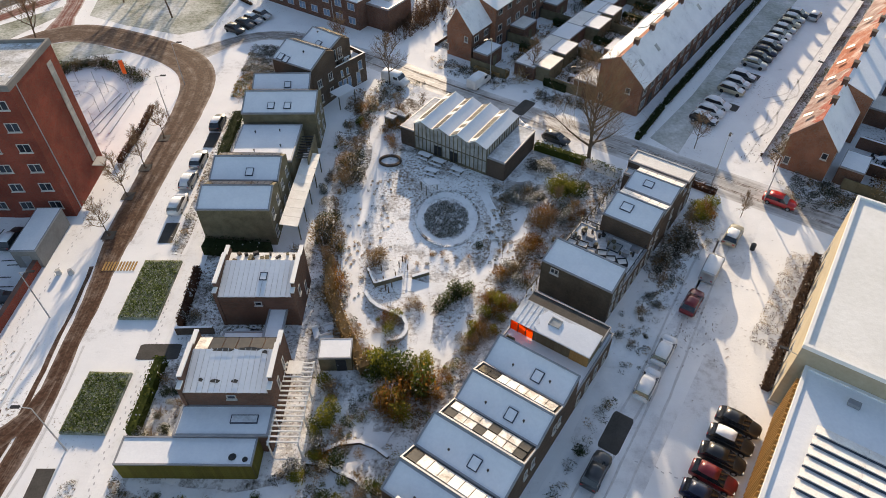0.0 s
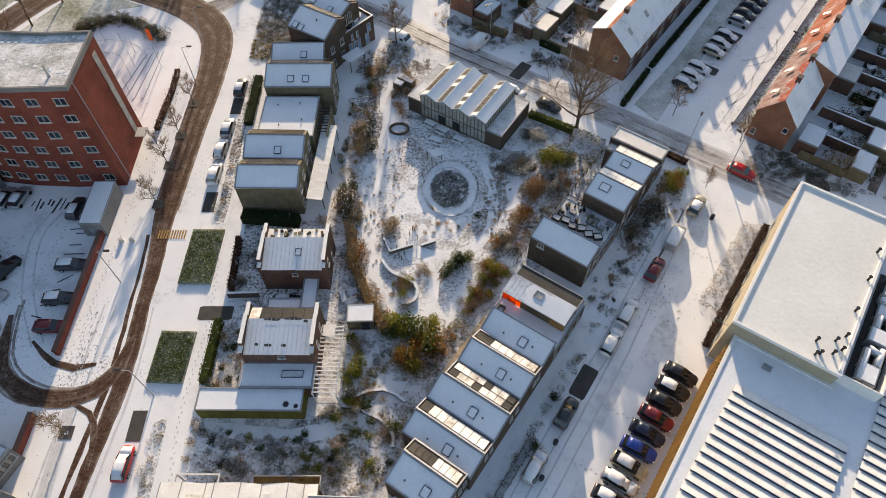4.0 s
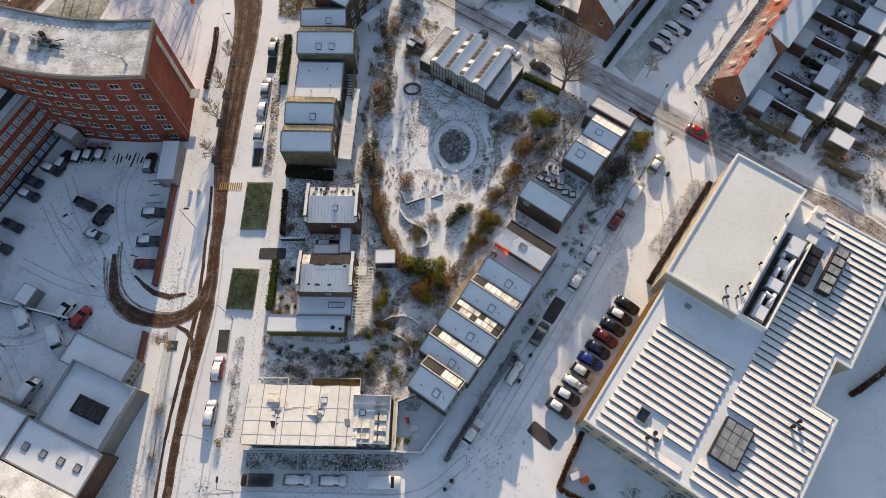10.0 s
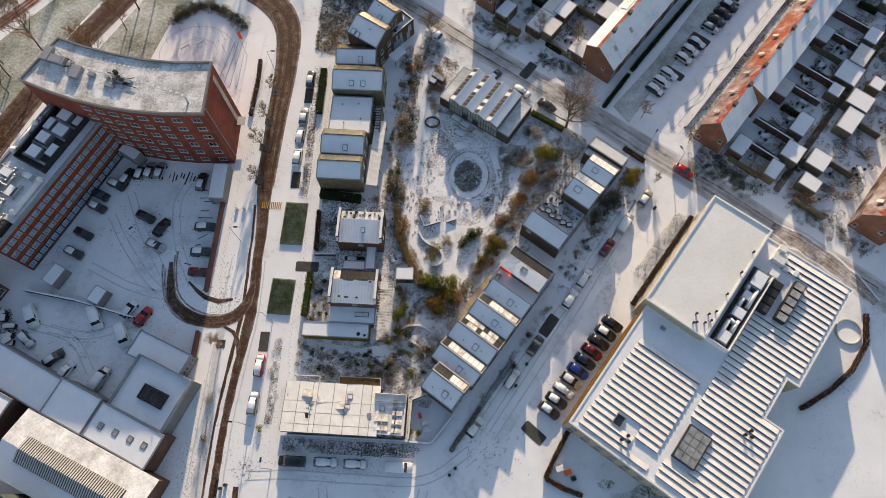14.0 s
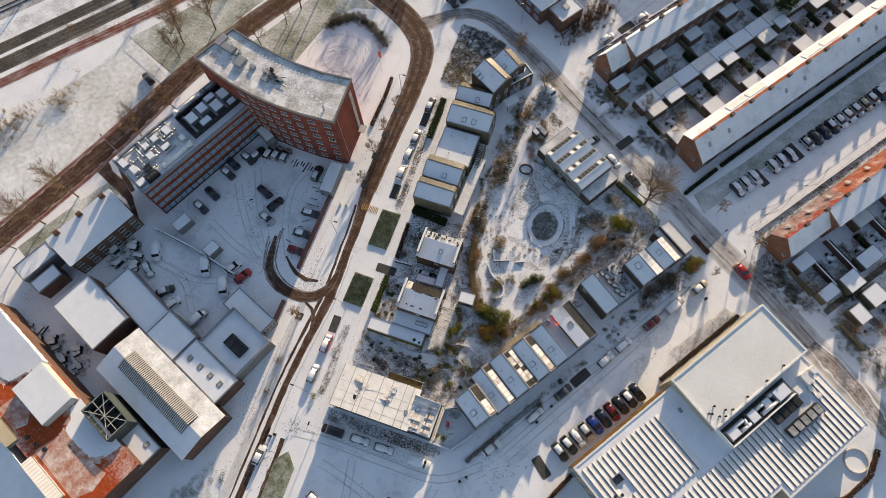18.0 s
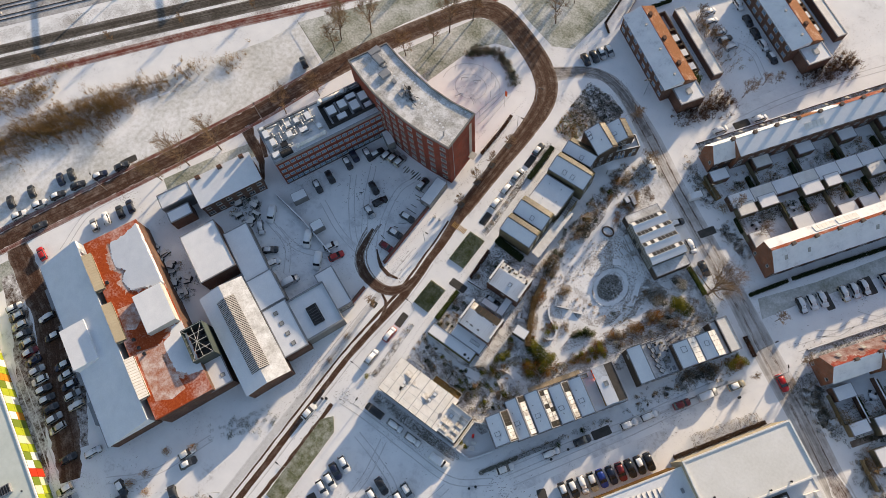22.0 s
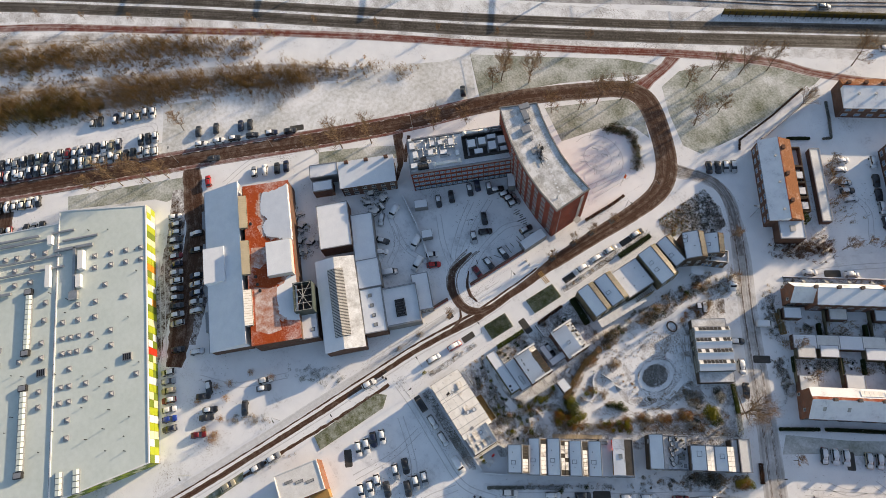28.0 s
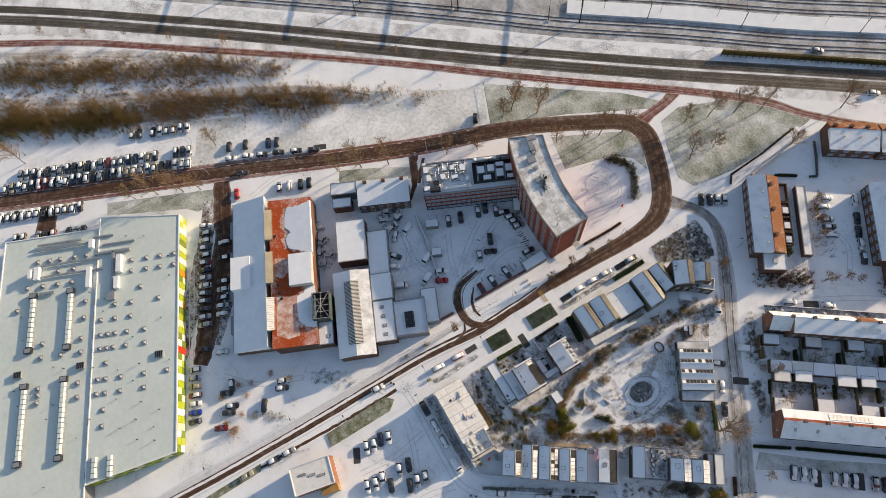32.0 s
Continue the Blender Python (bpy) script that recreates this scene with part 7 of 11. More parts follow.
# ---- supermarket with a coloured panel front ----
SA = -23.3
t_ = thing("supermarket", -125.9, -34.15, SA, "large flat supermarket with lime and white front panels", "supermarket")
SZ = 5.6
flat_block(t_, [(-6.0, -27.7), (81.2, -27.7), (75.3, 0), (-2.5, 0)], SZ, mat_timber_green, mat_membrane, 0, 0.3, 0.3, mat_white)
flat_block(t_, [(-2.0, -60.7), (102, -60.7), (102, -27.85), (-2.0, -27.85)], SZ - 0.25, mat_render_grey, mat_membrane, 0, 0.3, 0.3, mat_white)
tones = {"lime": (0.36, 0.42, 0.03), "green": (0.16, 0.22, 0.03), "pale": (0.66, 0.64, 0.42), "white": (0.74, 0.74, 0.70), "red": (0.52, 0.04, 0.015), "orange": (0.60, 0.24, 0.02), "yellow": (0.58, 0.5, 0.06)}
pmats = {k: plain("panel_" + k, tuple(c * 0.9 for c in v), v, 0.8, 0.5, 0, 0.0, 6) for k, v in tones.items()}
order = "lime pale white lime green pale lime white lime green pale lime white lime orange green lime pale lime white green lime pale lime green white lime green pale lime white lime pale green lime white".split()
for k in range(36):
    for r in range(2):
        kd = "red" if k == 21 else "orange" if k == 9 else order[(k + r * 5) % 36]
        part("facade_panel", shared(("facade", kd), lambda: Build().box(0, 0, 0, 2.08, 0.1, 2.46).mesh("facade_panel", pmats[kd])), None, t_, "", pose(-2.45 + 2.16 * k, 0.02, 0.35 + 2.55 * r))
for k in range(13):
    kd = ("green", "lime", "green", "pale")[k % 4]
    part("facade_panel", shared(("facade", kd), lambda: None), None, t_, "", pose(81.2 - 5.9 * (k / 13) + 0.05, -27.7 + 27.7 * k / 13, 2.9, 0, 0, 102.0))
    part("facade_panel", shared(("facade", ("lime", "green", "pale", "green")[k % 4]), lambda: None), None, t_, "", pose(81.2 - 5.9 * (k / 13) + 0.05, -27.7 + 27.7 * k / 13, 0.35, 0, 0, 102.0))
DOMES = shared("dome_light", lambda: Build().ring(rect(1.5, 1.5), rect(1.26, 1.26), 0, 0.35).add([(-0.63, -0.63, 0.3), (0.63, -0.63, 0.3), (0.63, 0.63, 0.3), (-0.63, 0.63, 0.3), (0, 0, 0.8)], [(0, 1, 4), (1, 2, 4), (2, 3, 4), (3, 0, 4)]).mesh("dome_light", mat_trim))
# rows of dome lights across the roof: distance along it, then their places
for sx, places in ((11.6, (-16.0, -11.0, -6.4, -1.7, -35.7, -41)), (15.4, (-16, -11, -6.4, -1.7)), (7.4, (-31.7, -35.6, -40.6, -44.2, -48.2)), (16.2, (-36, -40.8, -45.9, -51.1)), (21.4, (-12.7,)), (26.2, (-6.6, -15.6, -21)), (30.9, (-15.7, -20.8, -25.4)), (35.9, (-11, -16.7, -20.5, -22.9, -25.3, -31.6, -44.3)), (40.4, (-10.8, -16.9, -20.9, -23.1, -25.2, -31.5, -38, -44.4)),
                   (23.6, (-30.9, -53.7)), (29.1, (-31.1,)), (45.2, (-23,)), (50.2, (-18.1, -10.7, -25.4, -22.9, -3.4, -31.8, -44.5)), (52.2, (-44.5,)), (54.6, (-18.1, -10.6, -25.6, -22.9, -31.7, -44.6)), (59.7, (-23.2,)), (64.6, (-23.3,)), (85, (-34, -40, -46))):
    for sy in places:
        part("dome_light", DOMES, None, t_, "", pose(sx, sy, SZ))
rng = random.Random(3)
for k, (sx, sy) in enumerate(((26, -52), (34, -50.5), (21, -29.4), (33, -5.6), (38, -14.5), (47, -12), (48, -19), (57, -19), (59, -11), (62, -27.2), (62, -5.4), (66, -17.5), (67, -7), (70, -12), (71, -6.6), (43, -27.5), (46, -27), (45, -36.5), (44, -40), (33, -36), (56, -39), (60, -41), (50, -52), (55, -50), (67, -31), (80, -40), (84, -50), (12, -3.6), (19, -3), (24, -24), (47, -2.6), (28, -24.6), (64, -12.6), (3.5, -12), (2.6, -18), (88, -53), (52, -14))):
    vent_pipe(t_, sx, sy, SZ, 0.1, (0.5, 0.8, 1.2)[k % 3])
for sx, sy, ll in ((20.2, -48.6, 16.4), (20.4, -36.0, 16.8), (50.0, -48.9, 21.4), (49.4, -36.2, 21.8), (73.4, -25.0, 6.2), (73.4, -20.2, 6.4)):
    o_ = part("barrel_light", Build().prism([(sx, sy - 1.1), (sx + ll, sy - 1.1), (sx + ll, sy + 1.1), (sx, sy + 1.1)], SZ, SZ + 0.4), mat_trim, t_, "long glazed roof vault")
    n_ = int(ll / 1.5)
    for k in range(n_):
        part("vault_pane", shared("vault", lambda: Build().add([(0, -1.0, 0), (1.36, -1.0, 0), (1.36, -0.5, 0.55), (0, -0.5, 0.55), (1.36, 0.5, 0.55), (0, 0.5, 0.55), (1.36, 1.0, 0), (0, 1.0, 0)], [(0, 1, 2, 3), (3, 2, 4, 5), (5, 4, 6, 7), (0, 3, 5, 7), (1, 6, 4, 2)]).mesh("vault_pane", mat_membrane)), None, o_, "", pose(sx + 0.05 + k * ll / n_, sy, SZ + 0.4))
    for e_ in (sx - 1.9, sx + ll + 0.1) if ll > 10 else ():
        part("vent_hood", Build().box(e_, sy - 1.2, SZ, e_ + 1.8, sy + 1.2, SZ + 1.0), mat_dark, o_)
        part("louvre", Build().box(e_ + 0.2, sy - 1.0, SZ + 1.0, e_ + 1.6, sy + 1.0, SZ + 1.06), mat_trim, o_)
for sx, sy in ((44.9, -31.0), (44.9, -5.8), (45.0, -51.3)):
    o_ = part("smoke_vent", Build().box(-1.1, -1.3, 0, 1.1, 1.3, 0.8), mat_trim, t_, "square roof vent with dark flaps", pose(sx, sy, SZ))
    for k in range(4):
        part("flap", shared("vent_flap", lambda: Build().box(-0.9, -0.24, 0, 0.9, 0.24, 0.08).mesh("flap", mat_dark)), None, o_, "", pose(0, -0.9 + 0.6 * k, 0.8, 12, 0, 0))
# ducts and air units near the back of the roof
for sx, sy, a_, b3, hh in ((7.3, -22.4, 0.8, 12, 1.1), (7.6, -22.0, 15, 0.8, 1.1), (9.5, -19.6, 6, 1.6, 1.9), (17, -20.4, 4, 1.5, 1.5), (22, -22, 2.6, 2.6, 1.2), (12.2, -29.9, 7.0, 1.4, 1.5), (1.2, -41, 0.6, 15, 0.9), (3.0, -40, 0.5, 18, 0.8), (8.9, -37.5, 0.5, 22, 0.7), (12.8, -37, 0.5, 23, 0.7), (9.5, -47.6, 4.5, 1.6, 1.7), (10.4, -49.6, 3.0, 1.0, 2.2), (2.4, -29.6, 3.0, 1.4, 1.6), (1.2, -26.0, 0.5, 7, 0.8), (4.4, -20.5, 0.5, 11, 0.7), (18.5, -44, 0.8, 5, 0.8)):
    part("duct", Build().box(sx, sy - b3 / 2, SZ + 0.2, sx + a_, sy + b3 / 2, SZ + hh), mat_steel if hh < 1.3 else mat_white, t_)
part("roof_edge", Build().box(-2, -27.95, SZ - 0.1, 81, -27.65, SZ + 0.12), mat_dark, t_)

# ---- rows of brick houses, and flats ----
def row_house(x, y, rz, w, d, eave, ridge, roof_sunny, k, label, first=False, last=False, group="brick rows", sunny=1, dormer=False, ext=0.0, flat=1, slim=1.3):
    """One terraced house. Local x along the row; the sunny slope faces local +y."""
    t = thing("row_house", x, y, rz, label, "terraced house", group)
    P = rect(w, d)
    hx, ry = w / 2, 0.0
    for sgn in (-1, 1):
        low = sgn == flat
        zw = ridge - 1.5 if low else eave
        deep = d / 2 - (1.3 if low and sgn > 0 else slim if flat <= 0 < sgn else 1.0 if flat == 0 and sgn < 0 else 0.0)
        part("wall", Build().prism([(-w / 2, ry), (w / 2, ry), (w / 2, sgn * deep), (-w / 2, sgn * deep)][::sgn], 0, zw), mat_brick_brown, t)
        mt = roof_sunny if sgn == sunny else mat_tile_snow
        yo, zo, yi, zi = sgn * (deep + 0.3), zw - 0.15, ry, ridge
        if low:
            mt, zo = mat_tile_snow if sgn > 0 else mat_snow, zw + 0.1
            if sgn > 0:
                yi, zi = 0.75, ridge - 0.3
                part("tile_band", Build().prism([(-hx, 0), (hx, 0), (hx, 0.75), (-hx, 0.75)], ridge - 0.7, [ridge, ridge, ridge - 0.3, ridge - 0.3]), mat_red_tiles, t)
            else:
                zi = ridge - 0.05
        part("roof_slope", Build().add([(-hx, yo, zo), (hx, yo, zo), (hx, yi, zi), (-hx, yi, zi), (-hx, yo, zo - 0.16), (hx, yo, zo - 0.16), (hx, yi, zi - 0.16), (-hx, yi, zi - 0.16)],
                                       [(0, 1, 2, 3) if sgn < 0 else (3, 2, 1, 0), (4, 7, 6, 5) if sgn < 0 else (5, 6, 7, 4), (0, 4, 5, 1), (1, 5, 6, 2), (3, 7, 4, 0)]), mt, t)
        if not low and sgn == sunny and roof_sunny is mat_frost_tiles:
            r_, low_edge, fy = random.Random(k * 31 + int(x)), [], math.hypot(yo - yi, zo - zi)
            for i in range(19):
                q = min(0.85, (0.25 + (1.0 + 0.7 * math.sin(i * 0.5 + k * 2)) * r_.uniform(0.5, 1.3)) / fy)
                low_edge.append((-hx + w * i / 18, yi + (yo - yi) * q, zi + (zo - zi) * q + 0.03))
            part("bare_tiles", Build().add([(-hx + w * i / 18, yi, zi + 0.03) for i in range(19)] + low_edge, [(i, i + 1, i + 20, i + 19)[::-sgn] for i in range(18)]), mat_bare_tiles, t, "bare red tiles near the ridge")
        if sgn > 0 and k > 1:
            continue
        for c in range(2):
            xx = -w / 4 + w / 2 * c
            window(t, xx, sgn * deep, 3.1, 0 if sgn > 0 else 180, 1.3, 1.2, False, False)
            if low:
                window(t, xx, sgn * deep, 6.1, 0 if sgn > 0 else 180, 1.3, 1.2, False, False)
        window(t, -w / 4, sgn * deep, 0.8, 0 if sgn > 0 else 180, 1.8, 1.5, False, False)
        door(t, w / 4, sgn * deep, 0 if sgn > 0 else 180, mat_dark, 1.0, 2.1, False)
    for on, sx in ((first, -1), (last, 1)):
        if on:
            ea, eb = (eave, ridge - 1.5)[::flat] if flat else (eave, eave)
            ya, yb = -(d / 2 - (1.0 if flat == 0 else 0.0)), d / 2 - (1.3 if flat > 0 else slim)
            gx, gi = sx * (w / 2 + 0.03), sx * (w / 2 - 0.22)
            part("gable", Build().add([(gx, ya, eave - 0.02), (gx, ya, ea), (gx, ry, ridge - 0.1), (gx, yb, eb), (gx, yb, eave - 0.02), (gi, ya, eave - 0.02), (gi, ya, ea), (gi, ry, ridge - 0.1), (gi, yb, eb), (gi, yb, eave - 0.02)], [(0, 1, 2, 3, 4), (9, 8, 7, 6, 5), (1, 6, 7, 2), (2, 7, 8, 3), (0, 5, 6, 1), (3, 8, 9, 4)]), mat_brick_orange, t)
            part("end_wall", Build().box(sx * w / 2 - 0.02, ya, 0, sx * w / 2 + 0.04, yb, eave), mat_brick_orange, t)
            window(t, sx * (w / 2 + 0.03), -d / 4, 3.4, -90 * sx, 0.8, 1.0)
            window(t, sx * (w / 2 + 0.03), d / 4, 0.9, -90 * sx, 0.8, 1.2)
    part("chimney", shared("chimney", lambda: Build().box(-0.42, -0.36, -0.8, 0.42, 0.36, 0.62).box(-0.48, -0.42, 0.62, 0.48, 0.42, 0.72).mesh("chimney", mat_brick_brown)), None, t, "", pose(w / 2 - 0.6 if not last else w / 2 - 1.0, ry, ridge))
    sl = math.degrees(math.atan2(ridge - eave, d / 2 - ry))
    if dormer:
        # a strip of panels on the white rear roof
        pt = math.degrees(math.atan2(ridge - 0.3 - eave - 1.8, d / 2 - 0.45)) * -flat
        for c in range(5):
            part("roof_panel", shared("row_panel", lambda: Build().box(-0.5, -0.8, 0, 0.5, 0.8, 0.07).ring(rect(1.06, 1.66), rect(0.98, 1.58), -0.05, 0.09).mesh("roof_panel", mat_pv_snow)), None, t, "", pose(-2.2 + 1.1 * c, flat * (1.9 if flat > 0 else 2.4), ridge - 0.72, pt, 0, 0))
    else:
        part("roof_window", shared("roofwin", lambda: Build().box(-0.4, -0.6, 0, 0.4, 0.6, 0.1).mesh("roof_window", mat_frosted)), None, t, "", pose(0.4, -(flat or -1) * (d / 2 + ry) / 2, (eave + ridge) / 2 - 0.02, 0, 0, 0) @ pose(0, 0, 0, (flat or -1) * sl, 0, 0))
    if ext:
        flat_block(t, [(-w / 2 + 0.1, sunny * (d / 2 - 1.3)), (w / 2 - 1.2, sunny * (d / 2 - 1.3)), (w / 2 - 1.2, sunny * (d / 2 + ext)), (-w / 2 + 0.1, sunny * (d / 2 + ext))][::sunny], 2.8, mat_brick_brown, mat_snow, 0, 0.12, 0.1, None, "extension")
    return t


def brick_row(x0, y0, rz, n, w, d, eave, ridge, roofs, group, label, sunny=1, dormers=(), ext=(), gap=(), flat=1, plainer=0, slim=1.3):
    c, s = math.cos(radians(rz)), math.sin(radians(rz))
    for k in range(n):
        if k in gap:
            continue
        u = w * (k + 0.5)
        row_house(x0 + c * u, y0 + s * u, rz, w, d, eave, ridge, roofs[k % len(roofs)], k, label, k == 0 or k - 1 in gap or k == plainer, k == n - 1, group, sunny, k in dormers, ext[k % len(ext)] if ext else 0.0, flat if k >= plainer else 0, slim)


brick_row(26.5, 90.3, 53.6, 16, 6.0, 8.6, 5.3, 9.0, [mat_tile_snow], "middle brick row", "brown brick terraced house with a snowed tile roof", 1, (2, 3, 6, 7, 10, 13), (2.8, 0, 3.4, 0, 2.6))
brick_row(1.9, 107.5, 53.6, 15, 6.0, 8.4, 5.3, 9.0, [mat_tile_snow] * 4 + [mat_flat_tiles, mat_tile_snow, mat_red_tiles, mat_red_tiles] + [mat_flat_tiles, mat_red_tiles, mat_tile_snow] * 3, "north brick row", "brick terraced house with red and snowed roof slopes", 1, (4, 8), (), (), -1, 1, 2.2)
brick_row(49.8, 73.1, 53.2, 17, 6.0, 8.4, 5.3, 9.0, [mat_frost_tiles, mat_frost_tiles, mat_frost_tiles, mat_red_tiles, mat_red_tiles, mat_red_tiles], "south brick row", "brick terraced house with a frosted red tile roof", 1, (5, 7), (), (), -1, 2)
brick_row(79.1, 54.1, 53.0, 11, 6.0, 8.4, 5.3, 9.0, [mat_frost_tiles, mat_frost_tiles, mat_red_tiles, mat_orange_roof], "far brick row", "brick terraced house with a red tile roof", 1, (1,), (), (), -1)
# rear extensions, garages and sheds in the back gardens between the rows
rng = random.Random(11)


def shed_at(x, y, w, d, rz, h, label, wall, group):
    t = thing("garden_shed", x, y, rz, label, "shed", group)
    flat_block(t, rect(w, d), h, wall, mat_snow if rng.random() < 0.7 else mat_pv_snow, 0, 0.1, 0.1)
    door(t, 0, -d / 2, 180, mat_timber, 0.8, 1.9, False)


def along(x0, y0, rz, u, v):
    c, s = math.cos(radians(rz)), math.sin(radians(rz))
    return x0 + c * u - s * v, y0 + s * u + c * v


for k in range(15):
    u = 6.0 * k + 3
    x, y = along(26.5, 90.3, 53.6, u, 13.6 + rng.uniform(-0.6, 0.6))
    if k % 3 != 2:
        shed_at(x, y, rng.uniform(3.4, 5.6), 3.2, 53.6, 2.6, "small flat garden shed under snow", mat_timber, "garden sheds")
    x, y = along(26.5, 90.3, 53.6, u, 16.4)
    shed_at(x, y, 6.1, 3.8, 53.6, 2.4, "flat snowed garage in a back lane row", mat_brick_brown, "back lane garages")
    x, y = along(0.7, 106.3, 53.6, u, -6.0)
    if k % 2 == 0:
        shed_at(x, y, 4.6, 3.0, 53.6, 2.8, "flat snowed rear extension", mat_brick_brown, "rear extensions")
    x, y = along(49.8, 73.1, 53.2, u, -5.9)
    if k % 3 == 0 or k > 8:
        shed_at(x, y, 4.6, 3.2, 53.2, 2.8, "flat snowed rear extension", mat_brick_brown, "rear extensions")
    x, y = along(49.8, 73.1, 53.2, u + rng.uniform(-0.7, 0.7), -14.6 + rng.uniform(-0.5, 1.6))
    if k % 5 != 3:
        shed_at(x, y, rng.choice((3.2, 4.4, 5.6, 6.1)), rng.uniform(2.6, 4.8), 53.2, rng.uniform(2.2, 2.9), "small flat garden shed under snow", mat_timber, "garden sheds")
    x, y = along(49.8, 73.1, 53.2, u + 1 + rng.uniform(-0.8, 0.8), -20.1 - rng.uniform(-0.4, 1.8))
    if k % 4 != 2:
        shed_at(x, y, rng.choice((3.2, 4.4, 5.6, 6.1)), rng.uniform(2.6, 4.8), 53.2, rng.uniform(2.2, 2.9), "small flat garden shed under snow", mat_timber, "garden sheds")
for x0, y0, rz, v, n in ((26.5, 90.3, 53.6, 9.0, 15), (0.7, 106.3, 53.6, -8.0, 15), (49.8, 73.1, 53.2, -9.0, 15), (49.8, 73.1, 53.2, -24, 15)):
    for k in range(0, n, 2):
        x, y = along(x0, y0, rz, 6.0 * k, v)
        t_ = thing("garden_fence", x, y, rz + 90, "brown timber fence between back gardens", "fence", "back garden fences")
        for j in range(4):
            part("fence_panel", shared("fence_panel", lambda: Build().box(0, -0.03, 0.05, 1.72, 0.03, 1.75).box(0, -0.05, 1.7, 1.72, 0.05, 1.78).box(-0.07, -0.06, 0, 0.0, 0.06, 1.85).mesh("fence_panel", mat_timber)), None, t_, "", pose(-3.46 + 1.75 * j, 0, 0))
sheet("back_gardens_north", [along(26.5, 90.3, 53.6, 0.5, 4.5), along(26.5, 90.3, 53.6, 92, 4.5), along(26.5, 90.3, 53.6, 92, 25), along(26.5, 90.3, 53.6, 0.5, 25)], 0.014, mat_lot, "snowy back gardens", "garden")
sheet("back_gardens_south", [along(49.8, 73.1, 53.2, 0.5, -4.5), along(49.8, 73.1, 53.2, 92, -4.5), along(49.8, 73.1, 53.2, 92, -30), along(49.8, 73.1, 53.2, 0.5, -30)], 0.014, mat_lot, "snowy back gardens", "garden")
x, y = along(49.8, 73.1, 53.2, 46, -17)
solo("back_lane", Build().box(-46, -0.7, 0.02, 46, 0.7, 0.03), mat_slush, "narrow dark lane between gardens", "lane", "", "structure", pose(x, y, 0, 0, 0, 53.2))


def flats(x, y, w, d, rz, h, n, label, tail=True, rg=0.18):
    t = thing("flats", x, y, rz, label, "apartment building", "flats")
    part("wall", Build().box(-w / 2, -d / 2, 0, w / 2, d / 2, h), mat_brick_brown, t)
    part("roof_slope", Build().prism([(-w / 2 - 0.2, -d / 2 - 0.3), (w / 2 + 0.2, -d / 2 - 0.3), (w / 2 + 0.2, d * rg), (-w / 2 - 0.2, d * rg)], h, [h + 0.1, h + 0.1, h + 1.9, h + 1.9]), mat_tile_snow, t)
    part("roof_back", Build().prism([(-w / 2 - 0.2, d * rg), (w / 2 + 0.2, d * rg), (w / 2 + 0.2, d / 2 + 0.3), (-w / 2 - 0.2, d / 2 + 0.3)], h, [h + 1.9, h + 1.9, h + 0.1, h + 0.1]), mat_flat_tiles if tail else mat_brown_roof, t)
    for k in range(n):
        xx = -w / 2 + w * (k + 0.5) / n
        for fl in range(int(h / 2.7)):
            window(t, xx, -d / 2, 0.9 + 2.7 * fl, 180, 1.7, 1.4, True, False)
    part("ridge_trim", Build().box(-w / 2 - 0.25, d * rg - 0.12, h + 1.82, w / 2 + 0.25, d * rg + 0.12, h + 2.0), mat_red_tiles, t)
    for k in range(3):
        xx = -w / 2 + w * (k + 0.5) / 3
        part("chimney", shared("flat_chimney", lambda: Build().box(-0.5, -0.4, 0, 0.5, 0.4, 1.5).box(-0.56, -0.46, 1.5, 0.56, 0.46, 1.6).mesh("chimney", mat_brick_brown)), None, t, "", pose(xx - 1.0, d * rg + 0.9, h + 0.9))
        part("vent", shared("flat_vent", lambda: Build().tube((0, 0, 0), (0, 0, 0.7), 0.35, 0.35, 8).mesh("vent", mat_concrete)), None, t, "", pose(xx + 1.6, -d * 0.1, h + 1.2))
    part("gutter", Build().box(-w / 2 - 0.25, -d / 2 - 0.42, h - 0.02, w / 2 + 0.25, -d / 2 - 0.28, h + 0.12), mat_trim, t)
    return t


